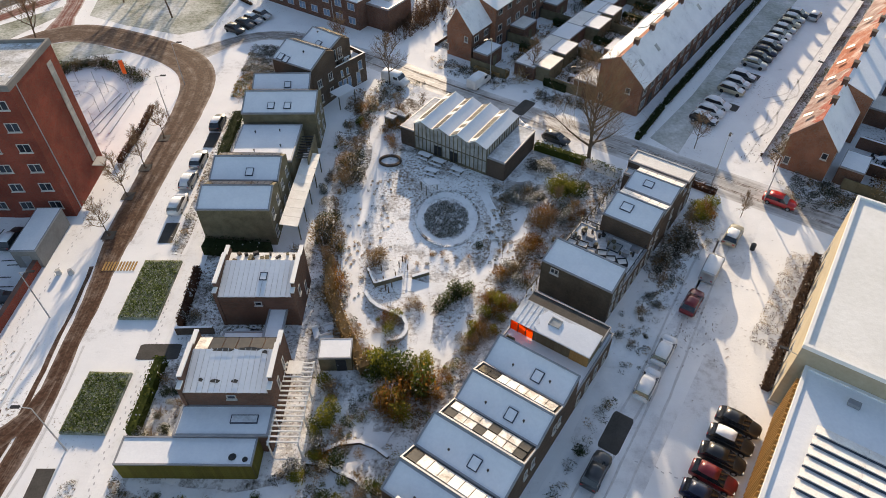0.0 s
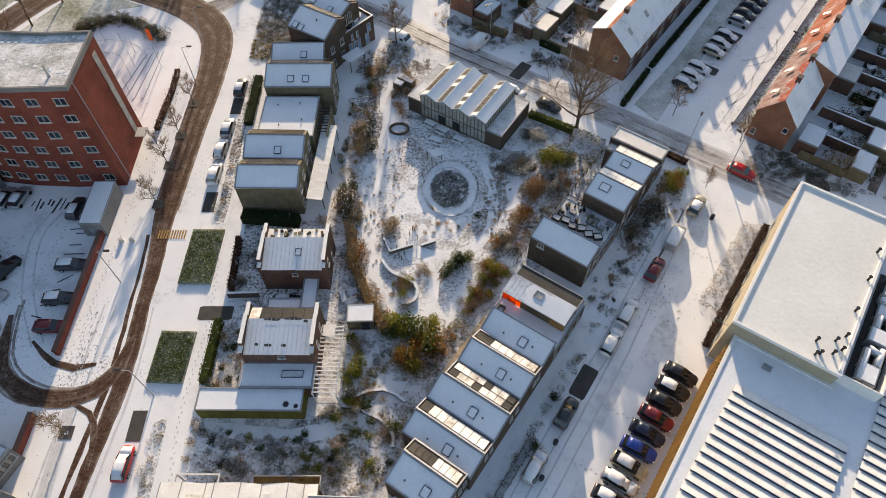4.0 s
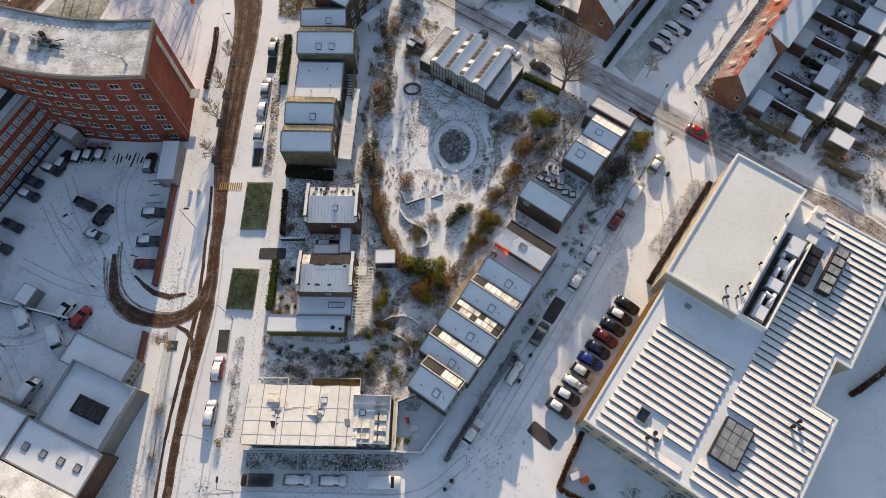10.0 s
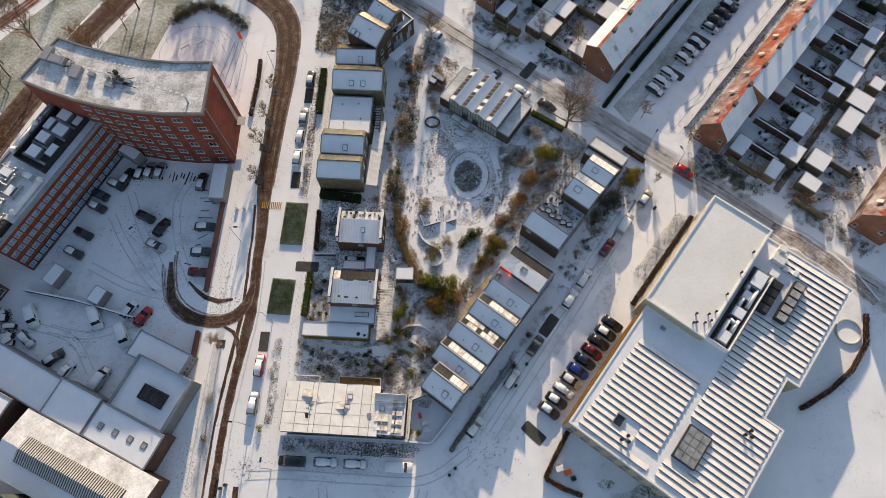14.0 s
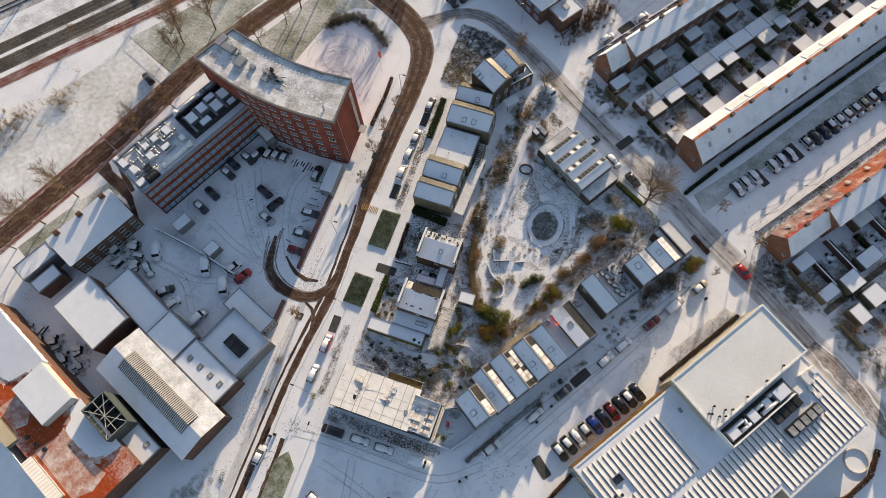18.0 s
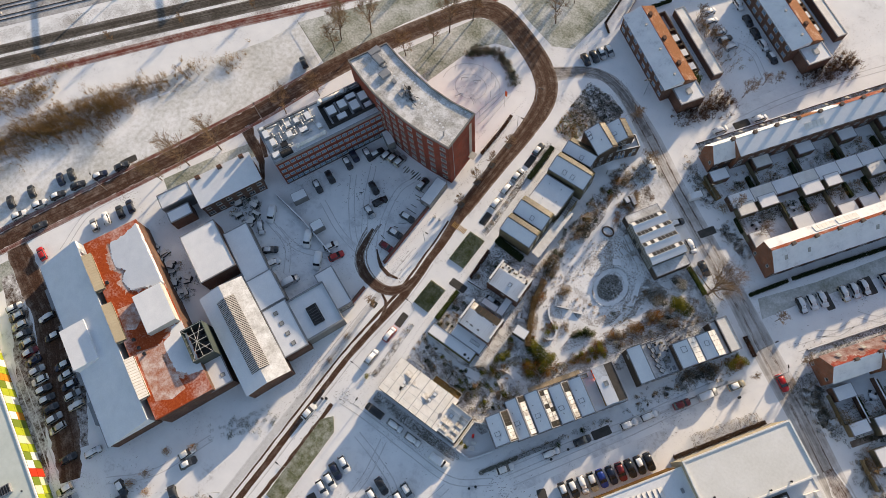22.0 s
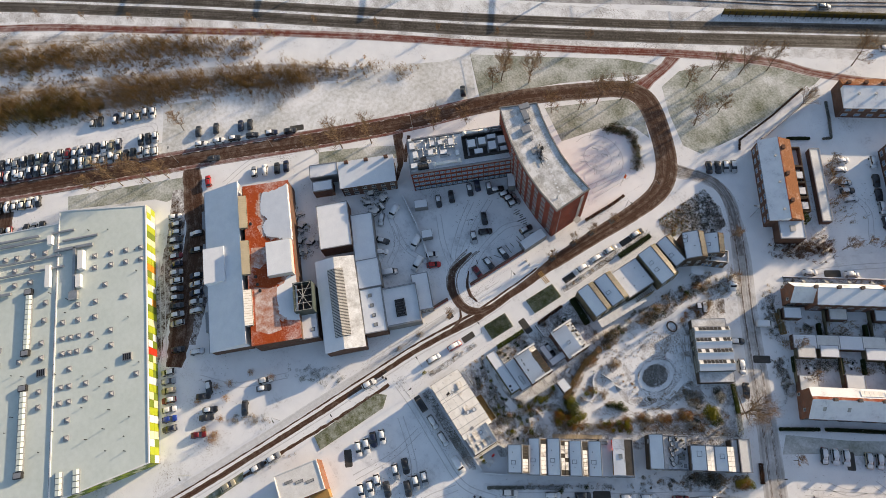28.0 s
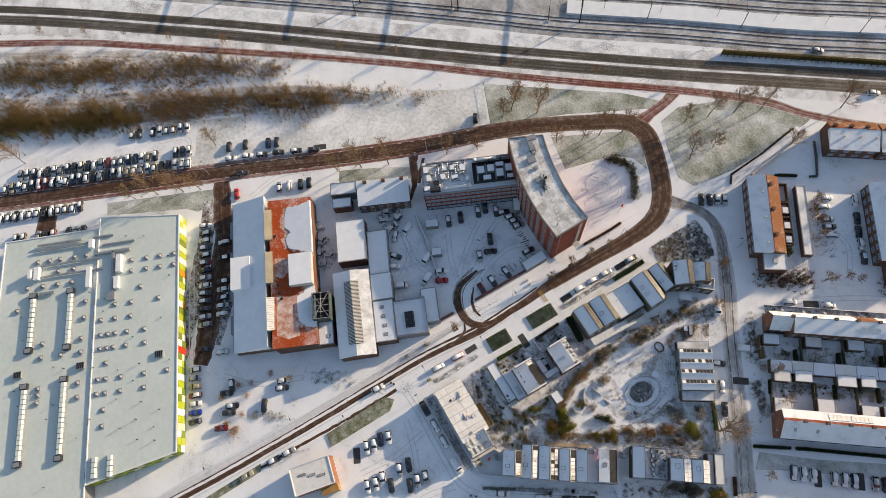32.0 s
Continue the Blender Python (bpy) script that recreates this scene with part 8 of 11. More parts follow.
FLATS = ((-24.5, 128.8), (-2.4, 158.6))
for x, y in FLATS:
    flats(x, y, 25.8, 9.0, -34.5, 5.5, 8, "two-storey brick flats with a snowed front roof and orange rear slope", True, 0.067)
    o_ = hall_block("flats_annex", x + 13.4, y - 7.4, 5.9, 7.0, -34.5, 4.4, mat_brick_brown, mat_snow, "low brick end annex with a roof unit", "annex")
    part("roof_unit", Build().box(-0.9, -0.7, 4.5, 0.9, 0.7, 5.2), mat_concrete, o_)
    hall_block("garage_row", x + 7.5, y + 10.4, 23.8, 2.9, -34.5, 2.5, mat_brick_brown, mat_pv_snow, "long row of snowed garages", "garages")
    # walled rear yards; local x along the flats
    for u, wd, kind in ((-9.4, 6.4, 0), (-3.4, 5.2, 1), (1.8, 4.8, 2), (6.6, 4.4, 1)):
        yx, yy = along(x, y, -34.5, u, 6.9)
        t_ = thing("yard_wall", yx, yy, -34.5, "brown brick wall round a small rear yard", "wall", "rear yards")
        part("brickwork", Build().ring(rect(wd, 4.2), rect(wd - 0.4, 3.8), 0, 1.9), mat_brick_brown, t_)
        part("coping", Build().ring(rect(wd + 0.06, 4.26), rect(wd - 0.46, 3.74), 1.9, 1.97), mat_brown_roof, t_)
        part("paving", Build().box(-wd / 2 + 0.2, -1.9, 0.02, wd / 2 - 0.2, 1.9, 0.1), (mat_snow, mat_lot, mat_bed)[kind], t_)
        if kind:
            sx_, sy_ = along(yx, yy, -34.5, 0.4, 0.6)
            t_ = thing("garden_shed", sx_, sy_, -34.5, "small white-roofed yard shed", "shed", "rear yards")
            flat_block(t_, rect(2.2, 1.8), 2.1, mat_timber, mat_snow, 0, 0.06, 0.08)
flats(-30.9, 169.7, 15.0, 9.9, 53.0, 5.6, 4, "brick flats with an orange and snowed roof")
flats(-20.9, 182.9, 16.0, 9.9, 53.0, 5.6, 4, "brick flats with an orange and snowed roof")
ribbon("footpath", [(-38.2, 128.5), (-40.4, 134), (-41.4, 142), (-42.2, 152), (-43.2, 162)], [1.6, 2.2, 2.4, 2.6, 3.4], 0.022, mat_lot, "trodden snowy footpath between hedges", "footpath", ragged=0.15)
t_ = thing("garden_wall", -39.6, 147.4, 96.0, "long pale boundary wall beside a lawn", "wall")
part("brickwork", Build().box(-10.5, -0.2, 0, 14.5, 0.2, 1.3), mat_brick_brown, t_)
part("coping", Build().box(-10.6, -0.26, 1.3, 14.6, 0.26, 1.4), mat_concrete, t_)
# house south of the court, near the long grass bed
t_ = thing("house", -29.0, -31.0, 78, "white flat-roofed house with long rooflights", "house")
flat_block(t_, rect(12, 8.0, -1.0, 0.5), 6.0, mat_brick_orange, mat_pv_snow, 0, 0.3, 0.2, mat_white)
for k in range(3):
    skylight(t_, -3.6 + 2.7 * k, 1.6 - 0.9 * k, 6.05, 2.2, 0.7, mat_frosted)
part("terrace", Build().box(0, -5.6, 0, 5, -3.5, 3.2), mat_timber_gold, t_)

# ---- vehicles ----
def loft(b, stations):
    """A closed hull through cross-sections given as (x, low, top, half width)."""
    n0, rows = len(b.v), []
    for x, zl, zt, hw in stations:
        c = min(0.12, (zt - zl) * 0.3)
        b.v += [(x, -hw + 0.05, zl), (x, -hw, zl + c), (x, -hw + 0.01, zt - c), (x, -hw + c, zt), (x, 0, zt + 0.03), (x, hw - c, zt), (x, hw - 0.01, zt - c), (x, hw, zl + c), (x, hw - 0.05, zl)]
    k = 9
    for i in range(len(stations) - 1):
        for j in range(k):
            a, c = n0 + i * k + j, n0 + i * k + (j + 1) % k
            b.f.append((a, c, c + k, a + k))
    e = n0 + (len(stations) - 1) * k
    b.f += [tuple(n0 + j for j in reversed(range(k))), tuple(e + j for j in range(k))]
    return b


def frustum(b, x0, x1, hw0, z0, xa, xb, hw1, z1):
    return b.add([(x0, -hw0, z0), (x1, -hw0, z0), (x1, hw0, z0), (x0, hw0, z0), (xa, -hw1, z1), (xb, -hw1, z1), (xb, hw1, z1), (xa, hw1, z1)], [(3, 2, 1, 0), (4, 5, 6, 7), (0, 1, 5, 4), (1, 2, 6, 5), (2, 3, 7, 6), (3, 0, 4, 7)])


def body_mesh(kind, paint):
    b = Build()
    if kind == "van":
        loft(b, [(-2.45, 0.5, 1.7, 0.86), (-2.38, 0.32, 1.92, 0.92), (-1.0, 0.28, 1.96, 0.94), (0.9, 0.28, 1.94, 0.94), (1.35, 0.28, 1.3, 0.93), (2.15, 0.3, 1.02, 0.9), (2.42, 0.45, 0.85, 0.78)])
    else:
        s = 0.12 if kind == "estate" else 0.0
        loft(b, [(-2.12 - s, 0.48, 0.84, 0.7), (-2.02 - s, 0.32, 0.96, 0.81), (-1.3, 0.26, 0.99, 0.87), (0.0, 0.25, 0.98, 0.88), (1.1, 0.26, 0.95, 0.87), (1.75, 0.28, 0.84, 0.83), (2.04, 0.36, 0.74, 0.74), (2.14, 0.44, 0.66, 0.64)])
    return b.mesh("body", PAINTS[paint], True)


def car_new(kind, paint, snow, label, x, y, rz, far=False):
    """kind: hatch, estate or van; snow 0 clean, 1 roof, 2 covered."""
    t = thing("van" if kind == "van" else "car", x, y, rz, label, "van" if kind == "van" else "car", "parked vehicles")
    body = part("body", shared(("body", kind, paint), lambda: body_mesh(kind, paint)), None, t)
    r = {"hatch": -1.95, "estate": -2.1, "van": 0}[kind]
    if kind == "van":
        part("windscreen", shared("van_screen", lambda: Build().add([(0.98, -0.82, 1.84), (1.45, -0.84, 1.3), (1.45, 0.84, 1.3), (0.98, 0.82, 1.84), (0.96, -0.82, 1.78), (1.4, -0.84, 1.25), (1.4, 0.84, 1.25), (0.96, 0.82, 1.78)], [(0, 1, 2, 3), (7, 6, 5, 4), (0, 4, 5, 1), (2, 6, 7, 3)]).mesh("windscreen", mat_car_glass)), None, body)
        part("side_window", shared("van_side", lambda: Build().box(0.2, -0.955, 1.25, 1.0, 0.955, 1.7).mesh("side_window", mat_car_glass)), None, body)
        if snow:
            part("snow", shared("van_snow", lambda: loft(Build(), [(-2.3, 1.86, 2.0, 0.8), (-1.0, 1.9, 2.06, 0.84), (0.8, 1.88, 2.03, 0.82), (0.95, 1.86, 1.95, 0.75)]).mesh("snow", mat_snow, True)), None, t)
    else:
        part("glasshouse", shared(("glass", kind), lambda: frustum(Build(), r, 1.08, 0.80, 0.93, r + (0.42 if kind == "hatch" else 0.26), 0.36, 0.67, 1.40).mesh("glasshouse", mat_car_glass)), None, body)
        top = shared(("top", kind, paint), lambda: loft(Build(), [(r + (0.46 if kind == "hatch" else 0.26), 1.36, 1.41, 0.64), (-0.9, 1.38, 1.46, 0.70), (-0.2, 1.38, 1.46, 0.70), (0.36, 1.36, 1.41, 0.64)]).mesh("roof_panel", PAINTS[paint], True))
        part("roof_panel", top, None, body)
        if snow:
            part("snow", shared(("snowroof", kind), lambda: loft(Build(), [(r + 0.45, 1.42, 1.46, 0.55), (-0.9, 1.44, 1.55, 0.63), (-0.2, 1.44, 1.55, 0.63), (0.3, 1.42, 1.46, 0.55)]).mesh("snow", mat_snow, True)), None, t)
        if snow > 1:
            part("snow", shared("snowhood", lambda: loft(Build(), [(1.0, 0.93, 1.0, 0.7), (1.5, 0.86, 0.96, 0.7), (1.95, 0.7, 0.8, 0.6)]).mesh("snow", mat_snow, True)), None, t)
            part("snow", shared(("snowscreen", kind), lambda: frustum(Build(), r - 0.03, 1.12, 0.6, 0.95, r + 0.42, 0.36, 0.5, 1.43).mesh("snow", mat_snow, True)), None, t)
    xw = (1.4, -1.45) if kind == "van" else (1.32, -1.3)
    for xx in xw:
        if far:
            part("wheel_axle", shared("tyres", lambda: Build().tube((0, -0.72, 0), (0, 0.72, 0), 0.05, 0.05, 6).tube((0, -0.9, 0), (0, -0.7, 0), 0.32, 0.32, 12).tube((0, 0.7, 0), (0, 0.9, 0), 0.32, 0.32, 12).mesh("wheel_axle", mat_rubber)), None, t, "", pose(xx, 0, 0.32))
            continue
        for sy in (-0.8, 0.8):
            wheel = part("wheel", shared("tyre", lambda: Build().tube((0, -0.1, 0), (0, 0.1, 0), 0.32, 0.32, 14).mesh("wheel", mat_rubber)), None, t, "", pose(xx, sy, 0.32))
            part("rim", shared("rim", lambda: Build().tube((0, -0.115, 0), (0, 0.115, 0), 0.19, 0.19, 10).mesh("rim", mat_steel)), None, wheel)
    fx = 2.36 if kind == "van" else 2.03
    for sy in () if far else (-0.6, 0.6):
        part("headlight", shared("headlight", lambda: Build().box(-0.08, -0.13, -0.07, 0.06, 0.13, 0.07).mesh("headlight", mat_white)), None, t, "", pose(fx, sy, 0.68 if kind != "van" else 0.82))
        part("tail_light", shared("taillight", lambda: Build().box(-0.06, -0.12, -0.08, 0.06, 0.12, 0.08).mesh("tail_light", PAINTS["red"])), None, t, "", pose(-2.06 if kind != "van" else -2.4, sy, 0.82))
    return t


CARS = {}


def car(x, y, rz, paint="graphite", snow=1, kind="hatch"):
    far = x < -57 or x < -46 and y < -5 or y > 92     # only ever seen small
    key = (kind, paint, snow, far)
    tone = paint.replace("_", " ")
    word = {"hatch": "hatchback", "estate": "estate car", "van": "van"}[kind]
    label = {0: f"{tone} {word} without snow on the snowy ground", 1: f"{tone} {word} with snow on its roof", 2: f"{tone} {word} mostly buried under fresh snow"}[snow]
    if key in CARS:
        return copy_thing(CARS[key], pose(x, y, 0, 0, 0, rz))
    CARS[key] = car_new(kind, paint, snow, label, x, y, rz, far)
    return CARS[key]


# rows of parked cars beside the court and the hall
for k, (paint, snow) in enumerate((("black", 0), ("black", 1), ("black", 0), ("dark_red", 0), ("navy", 0), ("blue", 0), ("beige", 1), ("silver", 2), ("graphite", 1), ("graphite", 1))):
    car(28.4 - 1.36 * k, 33.3 - 1.86 * k, -34 + (k % 3) * 1.5, paint, snow, "hatch")
for x, y, rz, paint, snow, kind in ((36.3, 59.9, 55, "beige", 1, "hatch"), (31.9, 54.1, 57, "silver", 1, "van"), (28.1, 48.8, 55, "dark_red", 0, "hatch"), (23.3, 42.1, 57, "white", 2, "estate"), (20.5, 37.8, 57, "white", 2, "estate"), (13.7, 28.4, 57, "graphite", 0, "hatch"),
                                    (9.4, 22.0, 57, "silver", 2, "hatch"), (2.7, 12.9, 54, "white", 0, "hatch"), (-29.8, 5.7, 180, "black", 0, "van"), (-23.7, 5.8, 0, "silver", 2, "estate"), (-18.4, 5.7, 0, "silver", 2, "estate"), (-10.6, 5.5, 0, "white", 2, "van"),
                                    (-35.7, 86.2, 88, "graphite", 1, "hatch"), (-36.1, 76.6, 88, "silver", 1, "hatch"), (-36.3, 71.9, 88, "silver", 2, "hatch"), (-36.3, 66.8, 88, "white", 2, "estate"), (-38.1, 22.5, 88, "red", 2, "hatch"), (-38.3, 15.5, 88, "silver", 2, "estate"),
                                    (-21.9, 44.0, 0, "graphite", 1, "hatch"), (44.6, 66.5, -35, "red", 0, "hatch"), (4.9, 88.2, 53, "graphite", 1, "hatch"), (11.0, 84.6, -33, "silver", 2, "hatch"), (16.5, 81.2, -35, "graphite", 0, "hatch"),
                                    (-8.5, 98.5, -33, "white", 1, "van"), (5.6, 97.8, 52, "white", 2, "van")):
    car(x, y, rz, paint, snow, kind)
# office car park
for x, y, rz, paint, snow, kind in ((-65.7, 51.8, -24, "black", 0, "hatch"), (-62.0, 49.6, 62, "black", 0, "hatch"), (-53.0, 50.1, 2, "graphite", 1, "estate"), (-53.0, 44.7, 2, "graphite", 1, "hatch"), (-52.7, 40.4, 0, "dark_red", 0, "hatch"), (-62.4, 45.7, -22, "silver", 1, "hatch"), (-65.0, 32.3, 62, "white", 0, "hatch"),
                                    (-62.0, 30.9, 62, "red", 0, "hatch"), (-76.2, 53.6, -24, "graphite", 1, "hatch"), (-73.2, 58.8, -24, "black", 1, "estate"), (-68.9, 62.0, 80, "silver", 1, "estate"), (-67.0, 62.2, 80, "silver", 1, "hatch"), (-64.8, 62.2, 80, "silver", 1, "hatch"), (-55.6, 60.1, 86, "graphite", 1, "hatch"),
                                    (-78.6, 43.5, -24, "graphite", 1, "hatch"), (-77.6, 47.6, -24, "black", 0, "hatch"), (-76.2, 56.4, -24, "navy", 0, "hatch"), (-71.5, 60.6, 70, "black", 1, "hatch"), (-77.4, 22.3, 40, "graphite", 1, "hatch"), (-71.0, 30.2, -62, "white", 1, "van"), (-83.6, 30.1, -62, "white", 2, "van"), (-83.6, 25.6, -40, "silver", 2, "hatch"),
                                    (-67.5, 18.8, 66, "silver", 2, "van"), (-65.0, 27.0, -62, "white", 1, "van"), (-74.5, 20.0, 60, "white", 2, "hatch")):
    car(x, y, rz, paint, snow, kind)
rng = random.Random(21)
MIX = ["black", "graphite", "graphite", "silver", "silver", "white", "navy", "silver", "graphite", "beige", "white"]
# parking street between the brick rows
for k in range(18):
    if k in (3, 7):
        continue
    car(40.1 + 1.66 * k + (0.3 if k > 3 else 0), 86.2 + 2.12 * k, -37 + rng.uniform(-2, 2), MIX[(k * 5) % 11], 2 if k < 7 else rng.choice((0, 1)), "hatch")
car(71.5, 121.3, 50, "silver", 1)


def parked_row(x0, y0, x1, y1, turn, step=2.5, fill=0.85, snowy=0.5, kind="hatch"):
    l = math.hypot(x1 - x0, y1 - y0)
    a = math.degrees(math.atan2(y1 - y0, x1 - x0))
    for k in range(int(l / step) + 1):
        if rng.random() > fill:
            continue
        s = k * step / l
        car(x0 + (x1 - x0) * s, y0 + (y1 - y0) * s, a + turn + rng.choice((0, 180)) + rng.uniform(-3, 3), rng.choice(MIX) if rng.random() > 0.07 else rng.choice(("red", "blue", "dark_red")), rng.choice((1, 1, 1, 1, 2)) if rng.random() < snowy + 0.15 else 0, kind if rng.random() > 0.1 else "estate")


parked_row(-171, -37, -162, -17.7, 88, 2.6, 0.9)
parked_row(-180.1, -83.2, -152.7, -21, 88, 2.5, 0.94)
parked_row(-176, -85.2, -148.5, -23.3, 88, 2.5, 0.94)
parked_row(-165.4, -90, -153.1, -61.6, 88, 2.6, 0.85, 0.6)
parked_row(-154.6, -88, -143.6, -64, 88, 2.7, 0.7, 0.5)
parked_row(-122.4, -28.2, -80.6, -46.6, 92, 2.7, 0.85, 0.7)
parked_row(-113.3, -25, -89.9, -36.1, 92, 2.8, 0.6, 0.8)
parked_row(-78.4, -50.9, -63, -57.5, 92, 2.7, 0.9, 0.2)
for x, y, rz, paint, snow in ((-66.3, -45.2, 64, "black", 0), (-67.6, -42.8, -20, "graphite", 1), (-61.8, -45.2, 64, "black", 1), (-60.4, -47.0, 64, "graphite", 0), (-57.4, -51.0, 64, "dark_red", 0), (-60.3, -28.0, 70, "white", 0), (-58.5, -29.4, 66, "graphite", 1), (-56.6, -36.6, -30, "graphite", 0), (-79, -41, 66, "silver", 2), (-146.2, -8.4, 154, "graphite", 0), (-143.7, -2.9, 154, "graphite", 0),
                              (-139.7, 4.4, 154, "navy", 0), (-138.3, 7.2, 154, "graphite", 0), (-141.3, -9.7, 64, "white", 1), (-139, -4.2, 64, "white", 1), (-136.7, 0.6, 64, "graphite", 1), (-134.2, 6, 64, "graphite", 0), (-131.3, 11.7, 64, "navy", 1), (-128.2, 17.2, 64, "graphite", 0), (-127.5, -13.8, 160, "red", 0), (-121.6, 0.2, 154, "silver", 1), (-120.3, 3.4, 154, "white", 2), (-118.5, 7.0, 154, "graphite", 0),
                              (-117.4, 9.8, 154, "navy", 0), (-107.3, 71.9, 150, "black", 0), (-40.2, 117.7, -33, "black", 0), (-38.7, 119.9, -33, "graphite", 0), (-37.5, 121.9, -33, "silver", 1), (-36.2, 123.9, -33, "silver", 1), (-134, -8.5, 64, "graphite", 0), (-166.5, -65.6, 64, "silver", 1), (-19.4, 151.1, 60, "white", 2), (-17.4, 148.4, 60, "silver", 2), (-13.5, 146.3, 60, "silver", 1), (-11.2, 145.2, 60, "graphite", 1),
                              (-8.6, 144, 60, "silver", 2), (-13.7, 158.1, -34, "white", 2), (-8.8, 154.3, -34, "graphite", 0), (-5.0, 151.5, -34, "black", 0), (-1.5, 149.3, -34, "silver", 2), (2.4, 146.8, -34, "graphite", 1), (1.3, 118.4, 56, "white", 2), (8.2, 127.4, 56, "white", 2), (-40.6, 191, 54, "white", 0), (-42.6, -3.6, 86, "white", 1), (-40.4, -41, 88, "graphite", 1), (-40.2, -36, 88, "silver", 1), (-40.7, -50, 88, "beige", 0),
                              (-29.1, -15.1, -22, "white", 1), (-28.6, -12.8, -22, "white", 1), (-28.9, -10.4, -22, "navy", 0), (-28.2, -8.0, -22, "white", 1), (-18.2, -6.7, -20, "black", 0), (-18.5, -9.7, -20, "silver", 1), (-13, -9.2, -20, "graphite", 0), (-13.1, -6.6, -20, "silver", 1), (-12.7, -4.1, -20, "silver", 1), (-19.3, -20.1, -20, "white", 1), (-18.7, -17.6, -20, "white", 1), (-19, -15.2, -20, "white", 1), (-15.9, -14, -20, "graphite", 0)):
    car(x, y, rz, paint, snow, "hatch")
for x, y, rz, ln, paint in ((-101, -1.5, -24, 7.5, "white"), (-96, -2.6, -24, 6.0, "silver"), (-103.5, 2.0, -24, 8.0, "white")):
    t_ = thing("boat", x, y, rz, "covered boat on a yard trailer under snow", "boat", "yard boats")
    part("hull", loft(Build(), [(-ln / 2, 0.5, 1.2, 0.8), (-ln / 4, 0.4, 1.4, 1.1), (ln / 4, 0.4, 1.4, 1.0), (ln / 2, 0.8, 1.3, 0.15)]), PAINTS[paint], t_, "", None, True)
    part("snow", loft(Build(), [(-ln / 2.2, 1.2, 1.4, 0.6), (0, 1.4, 1.65, 0.85), (ln / 2.3, 1.3, 1.4, 0.2)]), mat_snow, t_, "", None, True)
    part("trailer", Build().box(-ln / 2.4, -0.8, 0.25, ln / 2.4, 0.8, 0.45), mat_dark, t_)


# ---- trees ----
def tree_meshes(seed, h, spread, limbs=10, lean=0.0, start=0.28, stout=1.0):
    """A leafless tree: a leader, limbs round it, branches and fine twigs."""
    r = random.Random(seed)
    trunk, crown = Build(), Build()

    def line(b, p, d, ln, rad, tip, steps, n, lift=0.12, wob=0.14):
        q, pts = Vector(p), [Vector(p)]
        for k in range(steps):
            d = (d + Vector((r.uniform(-wob, wob), r.uniform(-wob, wob), lift))).normalized()
            e = q + d * ln / steps
            b.tube(q, e, rad + (tip - rad) * k / steps, rad + (tip - rad) * (k + 1) / steps, n)
            q = e
            pts.append(e)
        return pts, d

    def at(pts, s):
        f = s * (len(pts) - 1)
        i = min(int(f), len(pts) - 2)
        return pts[i].lerp(pts[i + 1], f - i)

    r0 = h * 0.0135 * stout
    lead, _ = line(trunk, (0, 0, 0), Vector((lean, lean * 0.4, 1)).normalized(), h, r0, 0.02, 7, 7, 0.1, 0.09)
    for i in range(limbs):
        s = start + (0.93 - start) * (i + r.uniform(-0.3, 0.3)) / max(1, limbs - 1)
        s = min(0.95, max(start, s))
        a = i * 2.4 + r.uniform(-0.5, 0.5)
        up = 0.35 + 0.9 * s
        d = Vector((math.cos(a), math.sin(a), up)).normalized()
        ln = h * 0.46 * spread * (1.12 - 0.72 * s) * r.uniform(0.8, 1.2)
        pts, dd = line(trunk, at(lead, s), d, ln, r0 * (1 - s) * 0.62 + 0.03, 0.018, 4, 5)
        for j in range(7):
            sj = 0.15 + 0.85 * (j + r.random() * 0.6) / 7
            v = Vector((r.gauss(0, 1), r.gauss(0, 1), r.gauss(0.3, 0.6))).normalized()
            sub, d2 = line(crown, at(pts, sj), (dd * 0.6 + v * 0.8).normalized(), ln * (0.62 - 0.34 * sj), 0.022, 0.011, 2, 3)
            for _ in range(13):
                v = Vector((r.gauss(0, 1), r.gauss(0, 1), r.gauss(0.4, 0.6))).normalized()
                line(crown, at(sub, r.uniform(0.15, 1.0)), (d2 * 0.7 + v * 0.75).normalized(), ln * r.uniform(0.18, 0.42), 0.014, 0.008, 1, 3)
    return trunk.mesh("trunk", mat_bark), crown.mesh("crown", mat_twig)


TREES = [tree_meshes(2, 6.5, 0.85, 9), tree_meshes(7, 9.5, 0.9, 11), tree_meshes(13, 14, 1.45, 22, 0.16, 0.2, 1.9), tree_meshes(19, 7.5, 0.95, 10, 0.08)]


def tree(x, y, kind=0, scale=1.0, turn=0.0, label="bare leafless street tree in the snow", group="street trees"):
    t = thing("tree", x, y, turn, label, "tree", group)
    t.scale = (scale, scale, scale)
    part("trunk", TREES[kind][0], None, t)
    part("crown", TREES[kind][1], None, t)
    return t


for k, (x, y) in enumerate(((-43.2, 82.8), (-43.7, 75.4), (-44.0, 69.0), (-43.8, 61.2), (-46.2, 26.4))):
    tree(x, y, 0, 0.85 + 0.06 * (k % 3), 70 * k, "young bare street tree with a square root grid")
    solo("tree_grid", shared("tree_grid", lambda: Build().ring(rect(1.6, 1.6), rect(0.5, 0.5), 0, 0.06).mesh("tree_grid", mat_bitumen)), None, "dark square grid round a tree foot", "tree grid", "tree grids", "", pose(x, y, 0.02))
tree(20.4, 75.6, 2, 0.9, 40, "broad old bare tree at the court corner", "large trees")
tree(-9.5, 98.0, 1, 0.95, 10, "bare tree at the street corner", "large trees")
tree(-19.3, 107.9, 1, 0.8, 80, "bare tree at the street corner", "large trees")
